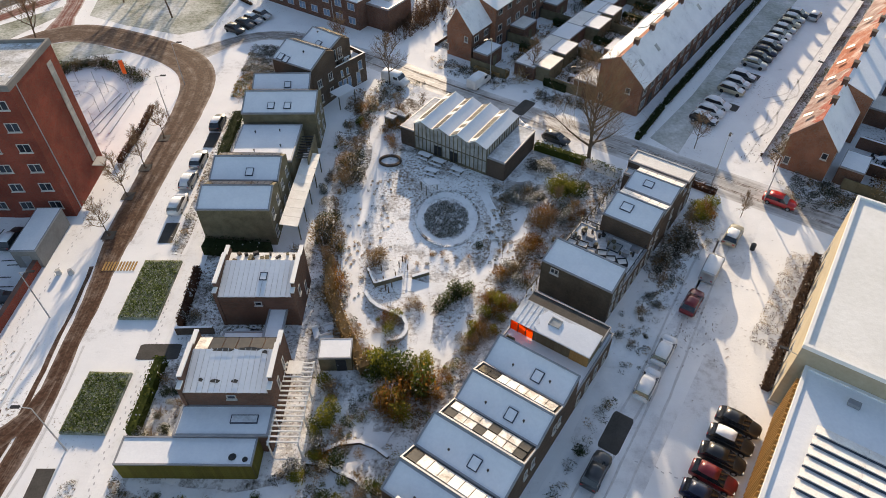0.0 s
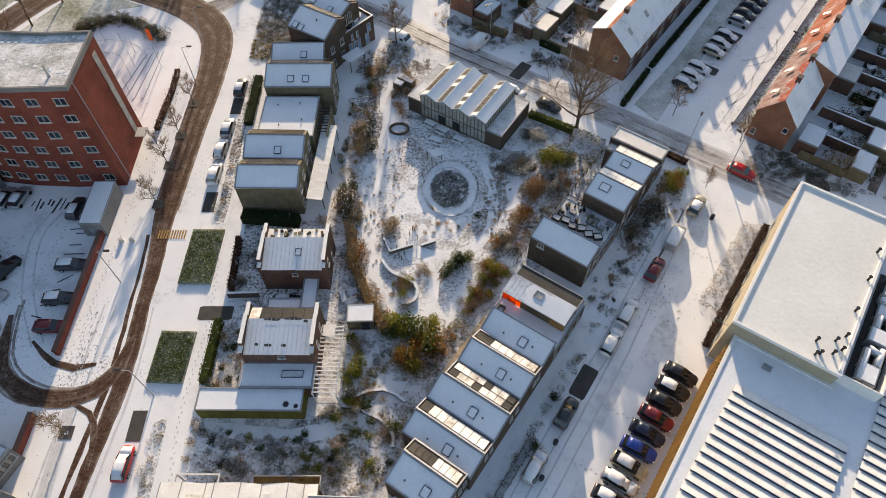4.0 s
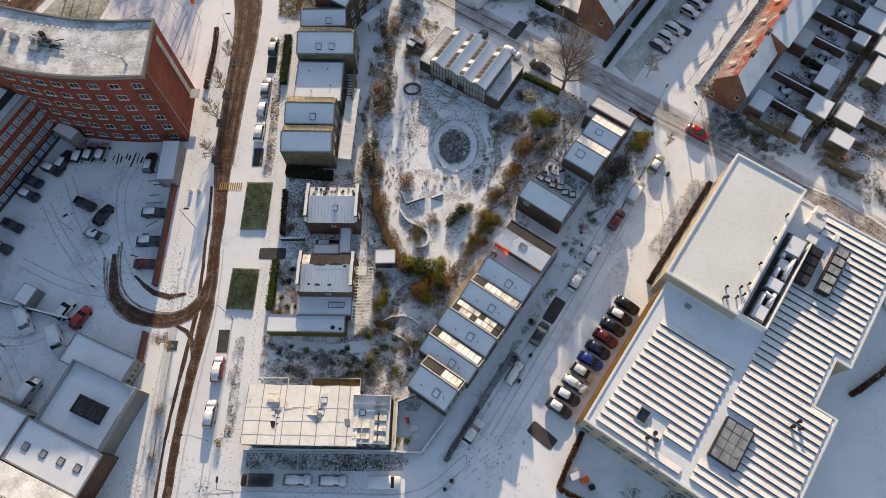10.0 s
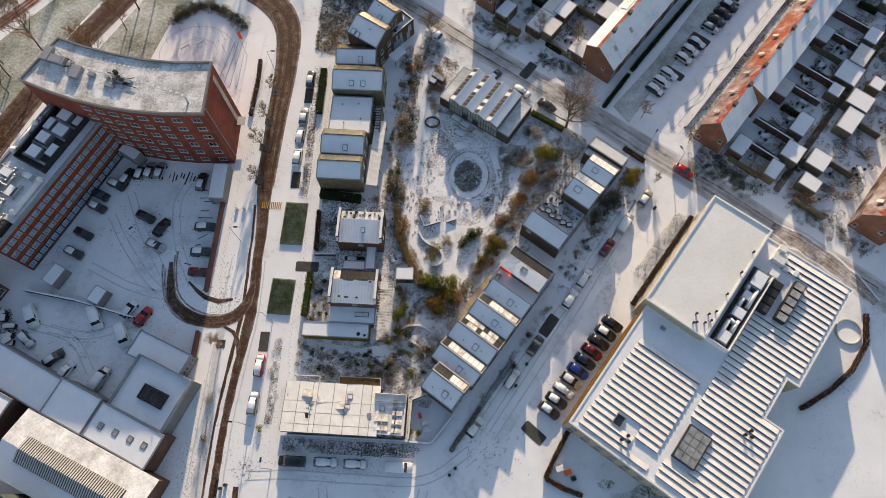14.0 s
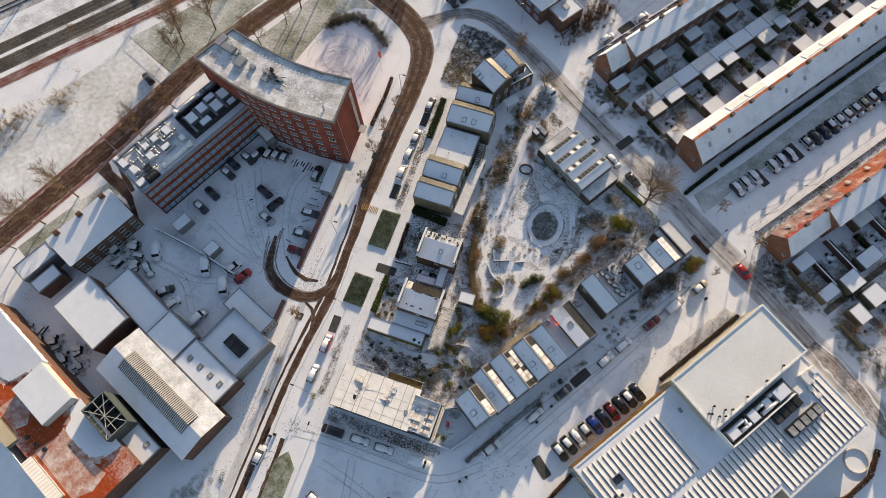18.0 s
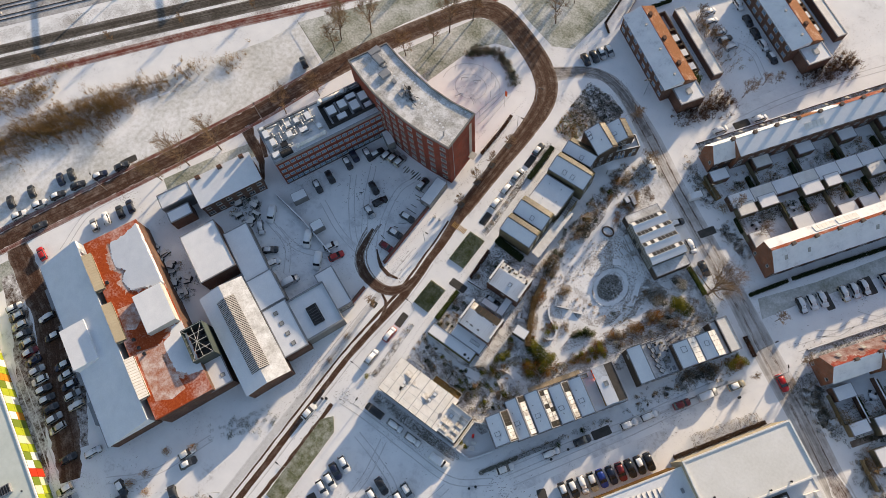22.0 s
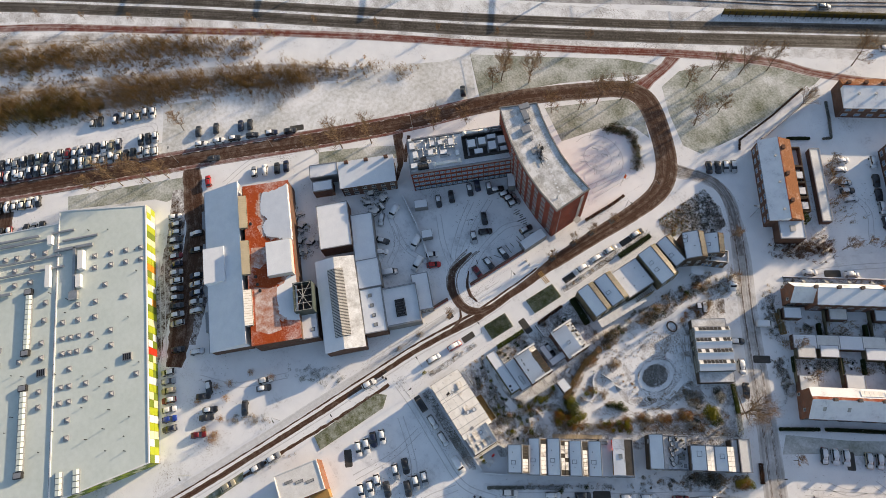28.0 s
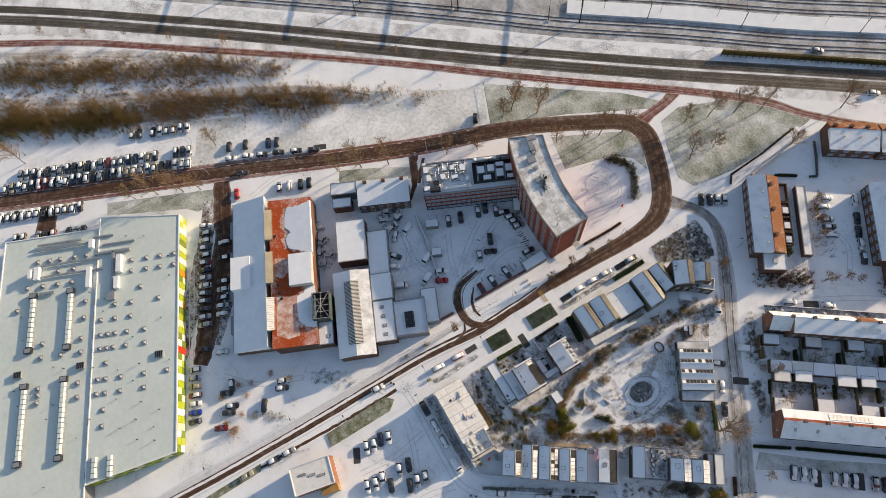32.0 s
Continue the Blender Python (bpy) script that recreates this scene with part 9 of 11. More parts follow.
tree(36.8, 79.2, 3, 0.75, 20, "pollarded bare tree by parked cars", "small trees")
tree(46.4, 73.4, 3, 0.7, 130, "pollarded bare tree by a gable", "small trees")
tree(38.7, 63.9, 0, 0.6, 200, "small bare tree on the corner", "small trees")
for k, (x, y) in enumerate(((-84, 90.6), (-79.9, 98.4), (-74.9, 111.5), (-78.2, 104.2), (-100.9, 56.2), (-96.6, 66.1), (-108.6, 37.0), (-112.7, 28.3), (-116.0, 20.6), (-66.3, 131.2), (-63.9, 139.4), (-60.3, 147.6), (-56.3, 155.7), (-53.5, 133), (-54.2, 124), (-42.2, 178.2), (-40.2, 154.1), (-102.6, 80.4), (-103.4, 84.6), (-97.5, 91.4), (-106, 88), (-146.2, -45.6), (-143.1, -38), (-139.1, -29.7), (-136.5, -24), (-149.8, -12.3), (-182.5, -75.8))):
    tree(x, y, (1, 3, 1, 1)[k % 4], 1.2 + 0.12 * (k % 4), 47 * k, "bare roadside tree casting a long shadow", "roadside trees")
for k, (x, y) in enumerate(((-20.5, 147.5), (-14, 143.2), (1.5, 131), (7, 140), (23.5, 96.5), (14.5, 100.5))):
    tree(x, y, (1, 3)[k % 2], 0.7 + 0.08 * (k % 3), 61 * k, "small bare tree beside garages and parked cars", "small trees")


# ---- shrubs, hedges and thickets ----
def leaves(b, r, n, cx, cy, cz, rx, ry, rz, size, shell=0.35):
    """Small leaf faces spread through a lump."""
    for _ in range(n):
        d = Vector((r.gauss(0, 1), r.gauss(0, 1), r.gauss(0, 1))).normalized() * (shell + (1 - shell) * r.random() ** 0.5)
        p = Vector((cx + d.x * rx, cy + d.y * ry, max(0.02, cz + d.z * rz)))
        u = Vector((r.gauss(0, 1), r.gauss(0, 1), r.gauss(0, 0.6))).normalized() * size * r.uniform(0.6, 1.4)
        w = u.cross(Vector((r.gauss(0, 1), r.gauss(0, 1), r.gauss(0, 1)))).normalized() * size * r.uniform(0.4, 0.9)
        b.add([p - u, p + w, p + u, p - w], [(0, 1, 2, 3)])
    return b


def shrub_mesh(seed, mat, n=170, size=0.13, tall=1.0, twigs=6):
    r, b = random.Random(seed), Build()
    for k in range(5):
        a = r.uniform(0, 6.28)
        leaves(b, r, n // 5, 0.55 * math.cos(a) * r.random(), 0.55 * math.sin(a) * r.random(), 0.5 * tall * r.uniform(0.7, 1.1), r.uniform(0.4, 0.7), r.uniform(0.4, 0.7), r.uniform(0.35, 0.6) * tall, size)
    if twigs > 20:
        for _ in range(190):
            d = Vector((r.gauss(0, 1), r.gauss(0, 1), abs(r.gauss(0, 0.9)))).normalized()
            q = d * r.uniform(0.3, 0.95)
            q = Vector((q.x, q.y, q.z * tall))
            e = q + (d + Vector((r.gauss(0, .5), r.gauss(0, .5), r.gauss(0.15, .4)))).normalized() * r.uniform(0.12, 0.36)
            b.tube(q, e, 0.011, 0.006, 3)
        twigs = 12
    for k in range(twigs):
        a, out = r.uniform(0, 6.28), r.uniform(0.15, 0.95)
        e = Vector((out * math.cos(a), out * math.sin(a), tall * r.uniform(0.5, 1.5 - 0.6 * out)))
        b.tube((0.1 * math.cos(a), 0.1 * math.sin(a), 0), e, 0.014, 0.007, 3)
        for _ in range(2 if twigs > 8 else 0):
            b.tube(e * r.uniform(0.4, 0.8), e * 0.9 + Vector((r.gauss(0, .22), r.gauss(0, .22), r.uniform(0, .35))), 0.010, 0.006, 3)
    return b.mesh("shrub", mat)


KINDS = {"green": (leaf_green, "green shrub with a dusting of snow"), "dark": (leaf_dark, "dark evergreen shrub in snowy soil"), "brown": (leaf_brown, "brown leafless winter shrub"), "rust": (leaf_rust, "rust-brown dry shrub in the snow"), "grey": (leaf_grey, "grey-green shrub under snow"), "olive": (leaf_olive, "olive green leafy winter shrub"), "heath": (leaf_heath, "dark grey heath under thin snow"), "umber": (leaf_umber, "dark brown winter plant in snow")}
SHRUBS = {k: [shrub_mesh(i * 17 + j, m, 90 if k in ("brown", "rust") else 420, 0.075 if k in ("brown", "rust") else 0.078, 1.0 + 0.3 * j, 38 if k in ("brown", "rust") else 6) for j in range(3)] for i, (k, (m, _)) in enumerate(KINDS.items())}


def shrub(x, y, kind, s=1.0, h=1.0, name="shrub", group="garden shrubs", z=0.0):
    r = int(abs(x * 13 + y * 7)) % 3
    solo(name, SHRUBS[kind][r], None, KINDS[kind][1], "shrub", group, "", pose(x, y, z, 0, 0, (x * 37 + y * 91) % 360) @ Matrix.Diagonal((s, s, s * h, 1)))


def cover(name, label, spots):
    """Low planting that nobody would count, joined into one mesh a tone. spots: (x, y, kind, size, height)."""
    for kind in sorted({s[2] for s in spots}):
        b, r = Build(), random.Random(len(spots))
        for x, y, k, s, h in spots:
            if k == kind:
                leaves(b, r, 60, x, y, 0.42 * s * h, s * 0.75, s * 0.75, s * h * 0.5, 0.095 * max(s, 0.55))
        solo(name, b, KINDS[kind][0], label, "planting", "", "stuff")


def strewn(n, x0, y0, x1, y1, kinds, lo, hi, tall=1.0, width=2.0):
    out = []
    for _ in range(n):
        s = rng.random()
        x, y = x0 + (x1 - x0) * s + rng.gauss(0, width * 0.5), y0 + (y1 - y0) * s + rng.gauss(0, width * 0.5)
        if free(x, y):
            out.append((x, y, rng.choice(kinds), rng.uniform(lo, hi), tall * rng.uniform(0.7, 1.2)))
    return out


def hedge(pts, w, h, mat, label, group="hedges", density=55, size=0.12):
    r, b = random.Random(int(w * 100 + len(label))), Build()
    for (x0, y0), (x1, y1) in zip(pts[:-1], pts[1:]):
        l = math.hypot(x1 - x0, y1 - y0)
        a = math.atan2(y1 - y0, x1 - x0)
        m = Matrix.Translation((x0, y0, 0)) @ Matrix.Rotation(a, 4, 'Z')
        b.box(0, -w * 0.36, 0, l, w * 0.36, h * 0.86, m)
        for _ in range(int(l * density)):
            u, v, z = r.uniform(0, l), r.uniform(-w / 2, w / 2), r.uniform(0.05, h)
            f = r.random()
            if f < 0.5:
                z = h * r.uniform(0.85, 1.06)
            else:
                v = w / 2 * r.choice((-1, 1)) * r.uniform(0.75, 1.08)
            c = m @ Vector((u, v, z))
            e = Vector((r.gauss(0, 1), r.gauss(0, 1), r.gauss(0, 0.7))).normalized() * size * r.uniform(0.6, 1.5)
            g = e.cross(Vector((r.gauss(0, 1), r.gauss(0, 1), r.gauss(0, 1)))).normalized() * size * 0.7
            b.add([c - e, c + g, c + e, c - g], [(0, 1, 2, 3)])
    return solo("hedge", b, mat, label, "hedge", group)


hedge([(-39.6, 129.4), (-42.2, 131.8), (-42.9, 145.6), (-44.7, 160.0)], 0.55, 0.5, leaf_umber, "low brown hedge beside a footpath")
hedge([(-37.2, 162.2), (-32.0, 158.6), (-26.8, 154.4), (-28.0, 152.2)], 0.8, 0.6, leaf_grey, "low brown hedge round a corner garden")
hedge([(-34.4, 143.3), (-30.4, 149.0)], 0.9, 0.9, leaf_dark, "dark clipped hedge beside flats")
hedge([(-33.0, 77.6), (-33.0, 89.0)], 1.7, 1.0, leaf_dark, "clipped dark hedge with snow beside parking bays")
hedge([(-30.6, 41.2), (-30.8, 32.4)], 1.3, 1.4, leaf_green, "green garden hedge along a pavement")
hedge([(-30.4, 58.3), (-22.0, 57.4)], 2.2, 1.7, leaf_dark, "dark ivy hedge below a timber house")
hedge([(-30.3, 54.6), (-30.0, 46.0)], 0.9, 1.2, leaf_redbrown, "brown hedge along a pavement")
hedge([(-14.4, 56), (-13.6, 50), (-11.2, 44.5), (-8.6, 39.5)], 1.5, 1.8, leaf_brown, "curved brown beech hedge in the court")
hedge([(13.2, 79.4), (20.0, 75.4), (24.4, 72.2)], 1.2, 1.3, leaf_green, "green hedge behind the greenhouse")
hedge([(28.8, 81.5), (34.6, 90.0)], 1.0, 1.0, leaf_dark, "dark clipped hedge before brick houses")
hedge([(35.4, 91.2), (38.8, 95.9), (55.4, 118.2), (75, 145)], 1.0, 1.0, leaf_dark, "long dark clipped hedge before brick houses")
hedge([(-47.6, 91.0), (-47.4, 86), (-47.8, 76.6)], 0.9, 0.8, leaf_redbrown, "low brown hedge beside a play ground")
hedge([(62, 18.8), (67.6, 22.2), (72.6, 26.4), (76, 31.4), (77.0, 37.2)], 0.9, 1.0, leaf_redbrown, "curved dark red beech hedge on snow")
hedge([hall(-6.75, -11.5), hall(-6.75, 11.5)], 1.0, 0.9, leaf_umber, "brown hedge along the foot of a pale hall wall")
hedge([(19.6, 13.0), (17.2, 8.6), (15.4, 4.8), (18.6, 3.2), (21.8, 2.2)], 0.9, 1.0, leaf_redbrown, "dark red hedge round a yard")
hedge([(32.6, 71.6), (36.8, 68.6)], 1.1, 0.8, leaf_redbrown, "low dark red planting on the corner")
hedge([(-81.6, 159.8), (-65, 180.4), (-47, 202.8), (-20, 236)], 1.1, 2.2, leaf_moss, "olive ivy on a noise wall beside the railway")
hedge([(5.1, 102.9), (10.6, 100.2)], 2.2, 0.9, leaf_brown, "brown shrubs beside a street")
hedge([(-1.6, 8.6), (3.6, 16.6), (9.6, 25.6)], 0.9, 0.6, leaf_grey, "low snowed hedge along a street")

# planted rows by the hall: small clumps
rng = random.Random(33)
cover("bedding_plants", "rows of brown bedding plants in snow", [(43.0 - 0.47 * k + 0.66 * r_ + rng.gauss(0, .1), 56.9 - 0.655 * k - 0.46 * r_ + rng.gauss(0, .1), rng.choice(("umber", "umber", "brown")), rng.uniform(0.5, 0.72), 1.0) for r_ in range(5) for k in range(21) if rng.random() < 0.95])
ribbon("ring_path", [(0.0 + 3.5 * math.cos(radians(v)), 64.1 + 4.75 * math.sin(radians(v))) for v in range(0, 361, 20)], 1.0, 0.03, mat_path, "clean snow path round a bed", "path")
polar = [(rng.uniform(0, 6.283), 2.9 * math.sqrt(rng.random())) for _ in range(340)]
cover("heather", "grey heather clumps inside a stone ring", [(-0.1 + d_ * math.cos(a_) * 0.98, 63.8 + d_ * math.sin(a_) * 1.22, "grey", rng.uniform(0.3, 0.5), 0.9) for a_, d_ in polar])
t_ = thing("circle_wall", 0.1, 64.2, 0, "low ring of stacked stones round a bed", "garden wall")
for k in range(70):
    a, h = 2 * math.pi * k / 70, 0.10 + 0.14 * (math.sin(4 * math.pi * k / 70 + 0.6) > -0.2) + 0.04 * (k % 3)
    part("stone", shared(("ringstone", round(h, 2)), lambda: Build().box(-0.13, -0.2, 0, 0.13, 0.2, h).mesh("stone", mat_garden)), None, t_, "", pose(4.15 * math.cos(a), 5.5 * math.sin(a), 0, 0, 0, math.degrees(a)))
corner = [(rng.uniform(-35.6, -23), rng.uniform(94, 112)) for _ in range(1500)]
cover("corner_planting", "low snowed planting in a corner bed", [(x, y, rng.choice(("brown", "olive", "rust", "green", "brown")) if y < 101 + rng.uniform(-3, 3) - (x + 34) * 0.5 else rng.choice(("grey", "heath", "heath")), rng.uniform(0.3, 0.66), 0.9) for x, y in corner if x < -30.2 + (y - 93) * 0.62 and y < 112.6 - (x + 34) * 0.28])

HOUSES = [(-25.5, 72, 7, 14), (-24, 88, 7, 10), (-21, 97, 5, 7), (-20.8, 49.6, 5, 4), (-20.9, 35, 5, 6), (-24, 29.5, 7, 2), (-15.2, 34.6, 1.8, 5), (-11.8, 41.3, 2.2, 1.8), (-19.3, 67, 1.6, 9), (3, 80, 9, 9), (-19, 44, 4, 3), (0.1, 63.3, 4.4, 5.2)]


def free(x, y, clear=0.0):
    if any(abs(x - a) < w + clear and abs(y - c) < d + clear for a, c, w, d in HOUSES):
        return False
    c, s = math.cos(radians(EA)), math.sin(radians(EA))
    u, v = (x - 3.4) * c + (y - 20.2) * s, -(x - 3.4) * s + (y - 20.2) * c
    if -8 < u < 28 and -0.6 < v < 9.6:
        return False
    u, v = (x - 17.3) * c + (y - 45.7) * s, -(x - 17.3) * s + (y - 45.7) * c
    return not (-1 < u < 26.5 and -0.6 < v < 9.0)


LOOSE = {}


def scatter(n, x0, y0, x1, y1, kinds, lo, hi, tall=1.0, group="court shrubs", width=2.0):
    for _ in range(n):
        s = rng.random()
        x, y = x0 + (x1 - x0) * s + rng.gauss(0, width * 0.5), y0 + (y1 - y0) * s + rng.gauss(0, width * 0.5)
        if free(x, y):
            s, h = rng.uniform(lo, hi), tall * rng.uniform(0.7, 1.2)
            LOOSE.setdefault(rng.choice(kinds), []).append(pose(x, y, 0, 0, 0, rng.uniform(0, 360)) @ Matrix.Diagonal((s, s, s * h, 1)))


scatter(30, -15.4, 58, -14.2, 92, ("brown", "brown", "grey", "green"), 0.5, 1.0, 1.0, width=2.4)
scatter(40, -29, 24, -9, 23.5, ("grey", "brown", "olive", "dark", "grey", "green"), 0.5, 1.0, 1.0, width=3.0)
scatter(22, -29.3, 31, -27, 40, ("brown", "grey", "dark"), 0.5, 1.0, 1.0, width=2.2)
scatter(12, -29, 47, -26.5, 54, ("dark", "grey", "brown"), 0.5, 0.9, 1.0, width=1.8)
scatter(22, -13.5, 30, -5, 27, ("olive", "brown", "grey", "green"), 0.7, 1.2, 1.1, width=4.0)
scatter(16, -12.8, 28, -12.2, 38, ("green", "olive", "rust", "brown"), 0.7, 1.4, 1.2, width=2.0)
scatter(22, -9, 84, 6, 88, ("brown", "dark", "grey"), 0.6, 1.1, 1.0, width=2.4)
scatter(16, -8.5, 80, -6.5, 90, ("brown", "brown", "rust"), 0.7, 1.2, 1.2, width=1.8)
scatter(14, -7.5, 46, -4, 50, ("brown", "olive", "brown"), 0.4, 0.8, 0.9, width=2.4)
scatter(10, -4.5, 56, 3.5, 57.5, ("brown", "rust", "grey"), 0.4, 0.6, 0.9, width=1.5)


BEDS = (([(9.2, 52.0), (11.9, 56.5), (15.1, 61.1), (19.7, 67.2), (23.5, 71.5)], [1.4, 1.8, 2.0, 2.0, 2.0], 100, ("rust", "brown", "brown", "heath", "dark")),
        ([(5.0, 49.6), (7.3, 52.6), (10.5, 58.2), (13.8, 64.2), (19.5, 71.6)], [1.2, 1.5, 2.0, 2.0, 2.4], 90, ("brown", "rust", "heath", "brown", "grey")),
        ([(-3.4, 33.6), (-1.6, 37.0), (1.8, 41.8), (4.4, 46.4), (7.6, 49.4)], [1.6, 2.0, 2.0, 2.0, 1.6], 130, ("rust", "brown", "olive", "brown", "heath")),
        ([(-14.4, 56), (-13.4, 50.5), (-10.9, 45.9), (-8.6, 41.2)], [1.6, 1.6, 1.4, 1.2], 50, ("brown", "rust", "dark", "brown")),
        ([(-16.0, 58), (-15.6, 64), (-15.0, 72), (-13.6, 80), (-12.2, 88)], [1.8, 1.8, 2.0, 2.0, 1.6], 70, ("brown", "brown", "heath", "dark")),
        ([(-8.4, 36.5), (-9.6, 33), (-12.0, 29.6), (-16, 28.0)], [2.0, 2.4, 2.2, 1.6], 80, ("olive", "brown", "heath", "dark")),
        ([(-28, 22.4), (-20, 21.6), (-12, 21.4), (-7, 20.6)], [3.2, 3.6, 3.6, 3.0], 150, ("heath", "grey", "brown", "dark", "olive")),
        ([(5.6, 55.6), (7.6, 60.2), (8.0, 66), (6.6, 71)], [0.8, 1.2, 1.4, 1.0], 60, ("heath", "grey", "brown")))
BEDS += (([(-31.5, 27.6), (-27, 25.2), (-22, 24.6), (-17, 25.2)], [1.2, 1.6, 1.6, 1.2], 80, ("heath", "brown", "dark", "grey")),
         ([(-17, 21.0), (-13.6, 23.6), (-12.6, 26.8)], [2.0, 2.4, 1.8], 60, ("brown", "olive", "dark")), ([(-6, 22), (-5.4, 26), (-5.0, 30)], [1.6, 1.6, 1.6], 50, ("brown", "heath", "olive")))
low = []
for i_, (line, widths, n_, tones) in enumerate(BEDS):
    ribbon("planted_bed", line, widths, 0.0246 + 0.0005 * i_, mat_bed, "brown planted bed along a court path", "bed", ragged=0.45)
    spine = curve_points([(x, y, 0) for x, y in line], 0.5)
    for _ in range(n_):
        i = rng.randrange(len(spine))
        wide = widths[min(len(widths) - 1, int(i / len(spine) * len(widths)))]
        x, y = spine[i].x + rng.gauss(0, 0.34 * wide), spine[i].y + rng.gauss(0, 0.34 * wide)
        if free(x, y):
            low.append((x, y, rng.choice(tones), rng.uniform(0.25, 0.8), rng.uniform(0.7, 1.3)))
cover("bed_planting", "dry brown planting beside the court paths", low)
ribbon("swept_path", [(-10.4, 71.8), (-12.6, 66.8), (-12.2, 60.7), (-9.9, 56.1), (-4.4, 52.2), (2.4, 52.4), (6.0, 57), (6.4, 64), (4.6, 70.6)], [1.4, 1.6, 1.8, 1.8, 1.8, 1.6, 1.5, 1.4, 1.2], 0.0325, mat_path, "clean white path curving round the court", "path", ragged=0.15)
ribbon("swept_path", [(-3.4, 52.0), (-2.4, 47.2), (-2.9, 42.1), (-5.6, 36.6), (-8.2, 31.6), (-11.4, 27.6)], [1.5, 1.5, 1.4, 1.2, 1.2, 1.2], 0.0335, mat_path, "clean white path through the court", "path", ragged=0.15)


for x, y, kd, sc in ((-14.8, 64.5, 3, 0.42), (-13.8, 69.5, 1, 0.4), (-12.9, 77.5, 3, 0.45), (-12.4, 83.0, 0, 0.4), (-14.2, 55.0, 1, 0.42), (-12.2, 47.4, 3, 0.36), (8.9, 55.0, 0, 0.33), (12.0, 60.6, 3, 0.36), (14.6, 66.4, 1, 0.36), (18.6, 72.0, 3, 0.4),
                     (-7.4, 88.4, 1, 0.42), (-3.6, 90.0, 3, 0.4), (-10.6, 32.0, 0, 0.36), (-13.6, 24.4, 1, 0.36), (-24.0, 22.6, 3, 0.33), (3.0, 43.2, 0, 0.3), (30.6, 60.8, 1, 0.36), (25.0, 51.6, 3, 0.34), (21.6, 46.8, 0, 0.3)):
    tree(x, y, kd, sc, x * 53 % 360, "small bare garden tree over brown shrubs", "court trees")
scatter(14, -15.4, 56, -13.0, 90, ("brown", "brown", "rust", "brown", "dark"), 0.9, 1.7, 1.1, width=2.0)
scatter(14, 8.0, 52.5, 20.5, 70.5, ("brown", "rust", "grey", "brown"), 0.5, 1.0, 0.9, width=2.6)
scatter(22, -2.6, 35.6, 7.0, 49.0, ("rust", "brown", "olive"), 0.6, 1.2, 0.9, width=1.6)
scatter(20, -12.6, 46, -8.4, 40.4, ("brown", "dark", "rust"), 0.6, 1.2, 0.9, width=1.6)
scatter(18, 19.6, 43, 34.6, 64.4, ("brown", "heath", "grey"), 0.4, 0.9, 0.9, width=1.6)


for kind, spots in LOOSE.items():
    b_ = Build()
    for i, m in enumerate(spots):
        me = SHRUBS[kind][i % 3]
        b_.add([m @ v.co for v in me.vertices], [tuple(p.vertices) for p in me.polygons])
    solo("undergrowth", b_, KINDS[kind][0], KINDS[kind][1] + " in loose drifts", "undergrowth", "", "stuff")


BED_LIFT = []


def clump(x, y, rx, ry, n, kinds, lo, hi, tall=1.0, turn=0.0):
    """Shrubs packed into an oval bed of bare soil."""
    rb, edge_b = random.Random(int(x * 10 + y)), []
    for i in range(22):
        a = i * 2 * math.pi / 22
        q = rb.uniform(0.95, 1.45)
        u, v = (rx + 0.5) * q * math.cos(a), (ry + 0.5) * q * math.sin(a)
        edge_b.append((x + u * math.cos(radians(turn)) - v * math.sin(radians(turn)), y + u * math.sin(radians(turn)) + v * math.cos(radians(turn))))
    BED_LIFT.append(0)
    sheet("planting_bed", edge_b, 0.035 + 0.0013 * (len(BED_LIFT) % 9), mat_bed, "brown planting bed dusted with snow", "bed")
    for i in range(n):
        a, q = i * 2.4 + rng.uniform(-0.3, 0.3), math.sqrt((i + 0.5) / n)
        u, v = rx * q * math.cos(a), ry * q * math.sin(a)
        c, s = math.cos(radians(turn)), math.sin(radians(turn))
        shrub(x + u * c - v * s, y + u * s + v * c, rng.choice(kinds), rng.uniform(lo, hi), tall * rng.uniform(0.8, 1.2), "shrub", "court shrubs")


clump(-6.6, 39.6, 1.7, 1.4, 7, ("olive", "green", "olive"), 1.3, 2.0, 1.4)
clump(-3.4, 38.0, 1.8, 1.6, 8, ("green", "olive", "rust"), 1.2, 2.0, 1.5)
clump(-5.6, 35.0, 1.6, 1.7, 7, ("olive", "rust", "rust"), 1.2, 1.9, 1.4)
clump(-2.9, 40.0, 1.3, 1.3, 4, ("olive", "rust"), 0.88, 1.38)
clump(5.4, 49.1, 2.2, 1.3, 8, ("rust", "olive", "rust"), 0.88, 1.50, 0.9, 45)
clump(0.7, 50.0, 2.4, 0.6, 6, ("dark", "green", "dark"), 1.00, 1.38, 1.3, 48)
clump(3.4, 44.0, 2.6, 0.9, 7, ("brown", "olive", "dark"), 0.62, 1.12, 0.9, 50)
clump(16.5, 69.4, 2.5, 1.4, 9, ("olive", "green", "olive"), 1.25, 1.88, 0.8)
clump(10.4, 68.4, 2.6, 2.2, 14, ("grey", "heath", "grey", "brown"), 0.88, 1.38, 0.9)
clump(13.5, 74.4, 1.6, 1.2, 6, ("heath", "grey", "grey"), 1.00, 1.50, 0.9)
clump(12.8, 63.6, 2.0, 1.3, 8, ("rust", "brown", "rust"), 1.00, 1.75, 1.0, 50)
clump(10.4, 58.4, 1.7, 1.1, 6, ("rust", "rust", "brown"), 1.00, 1.62, 0.9, 50)
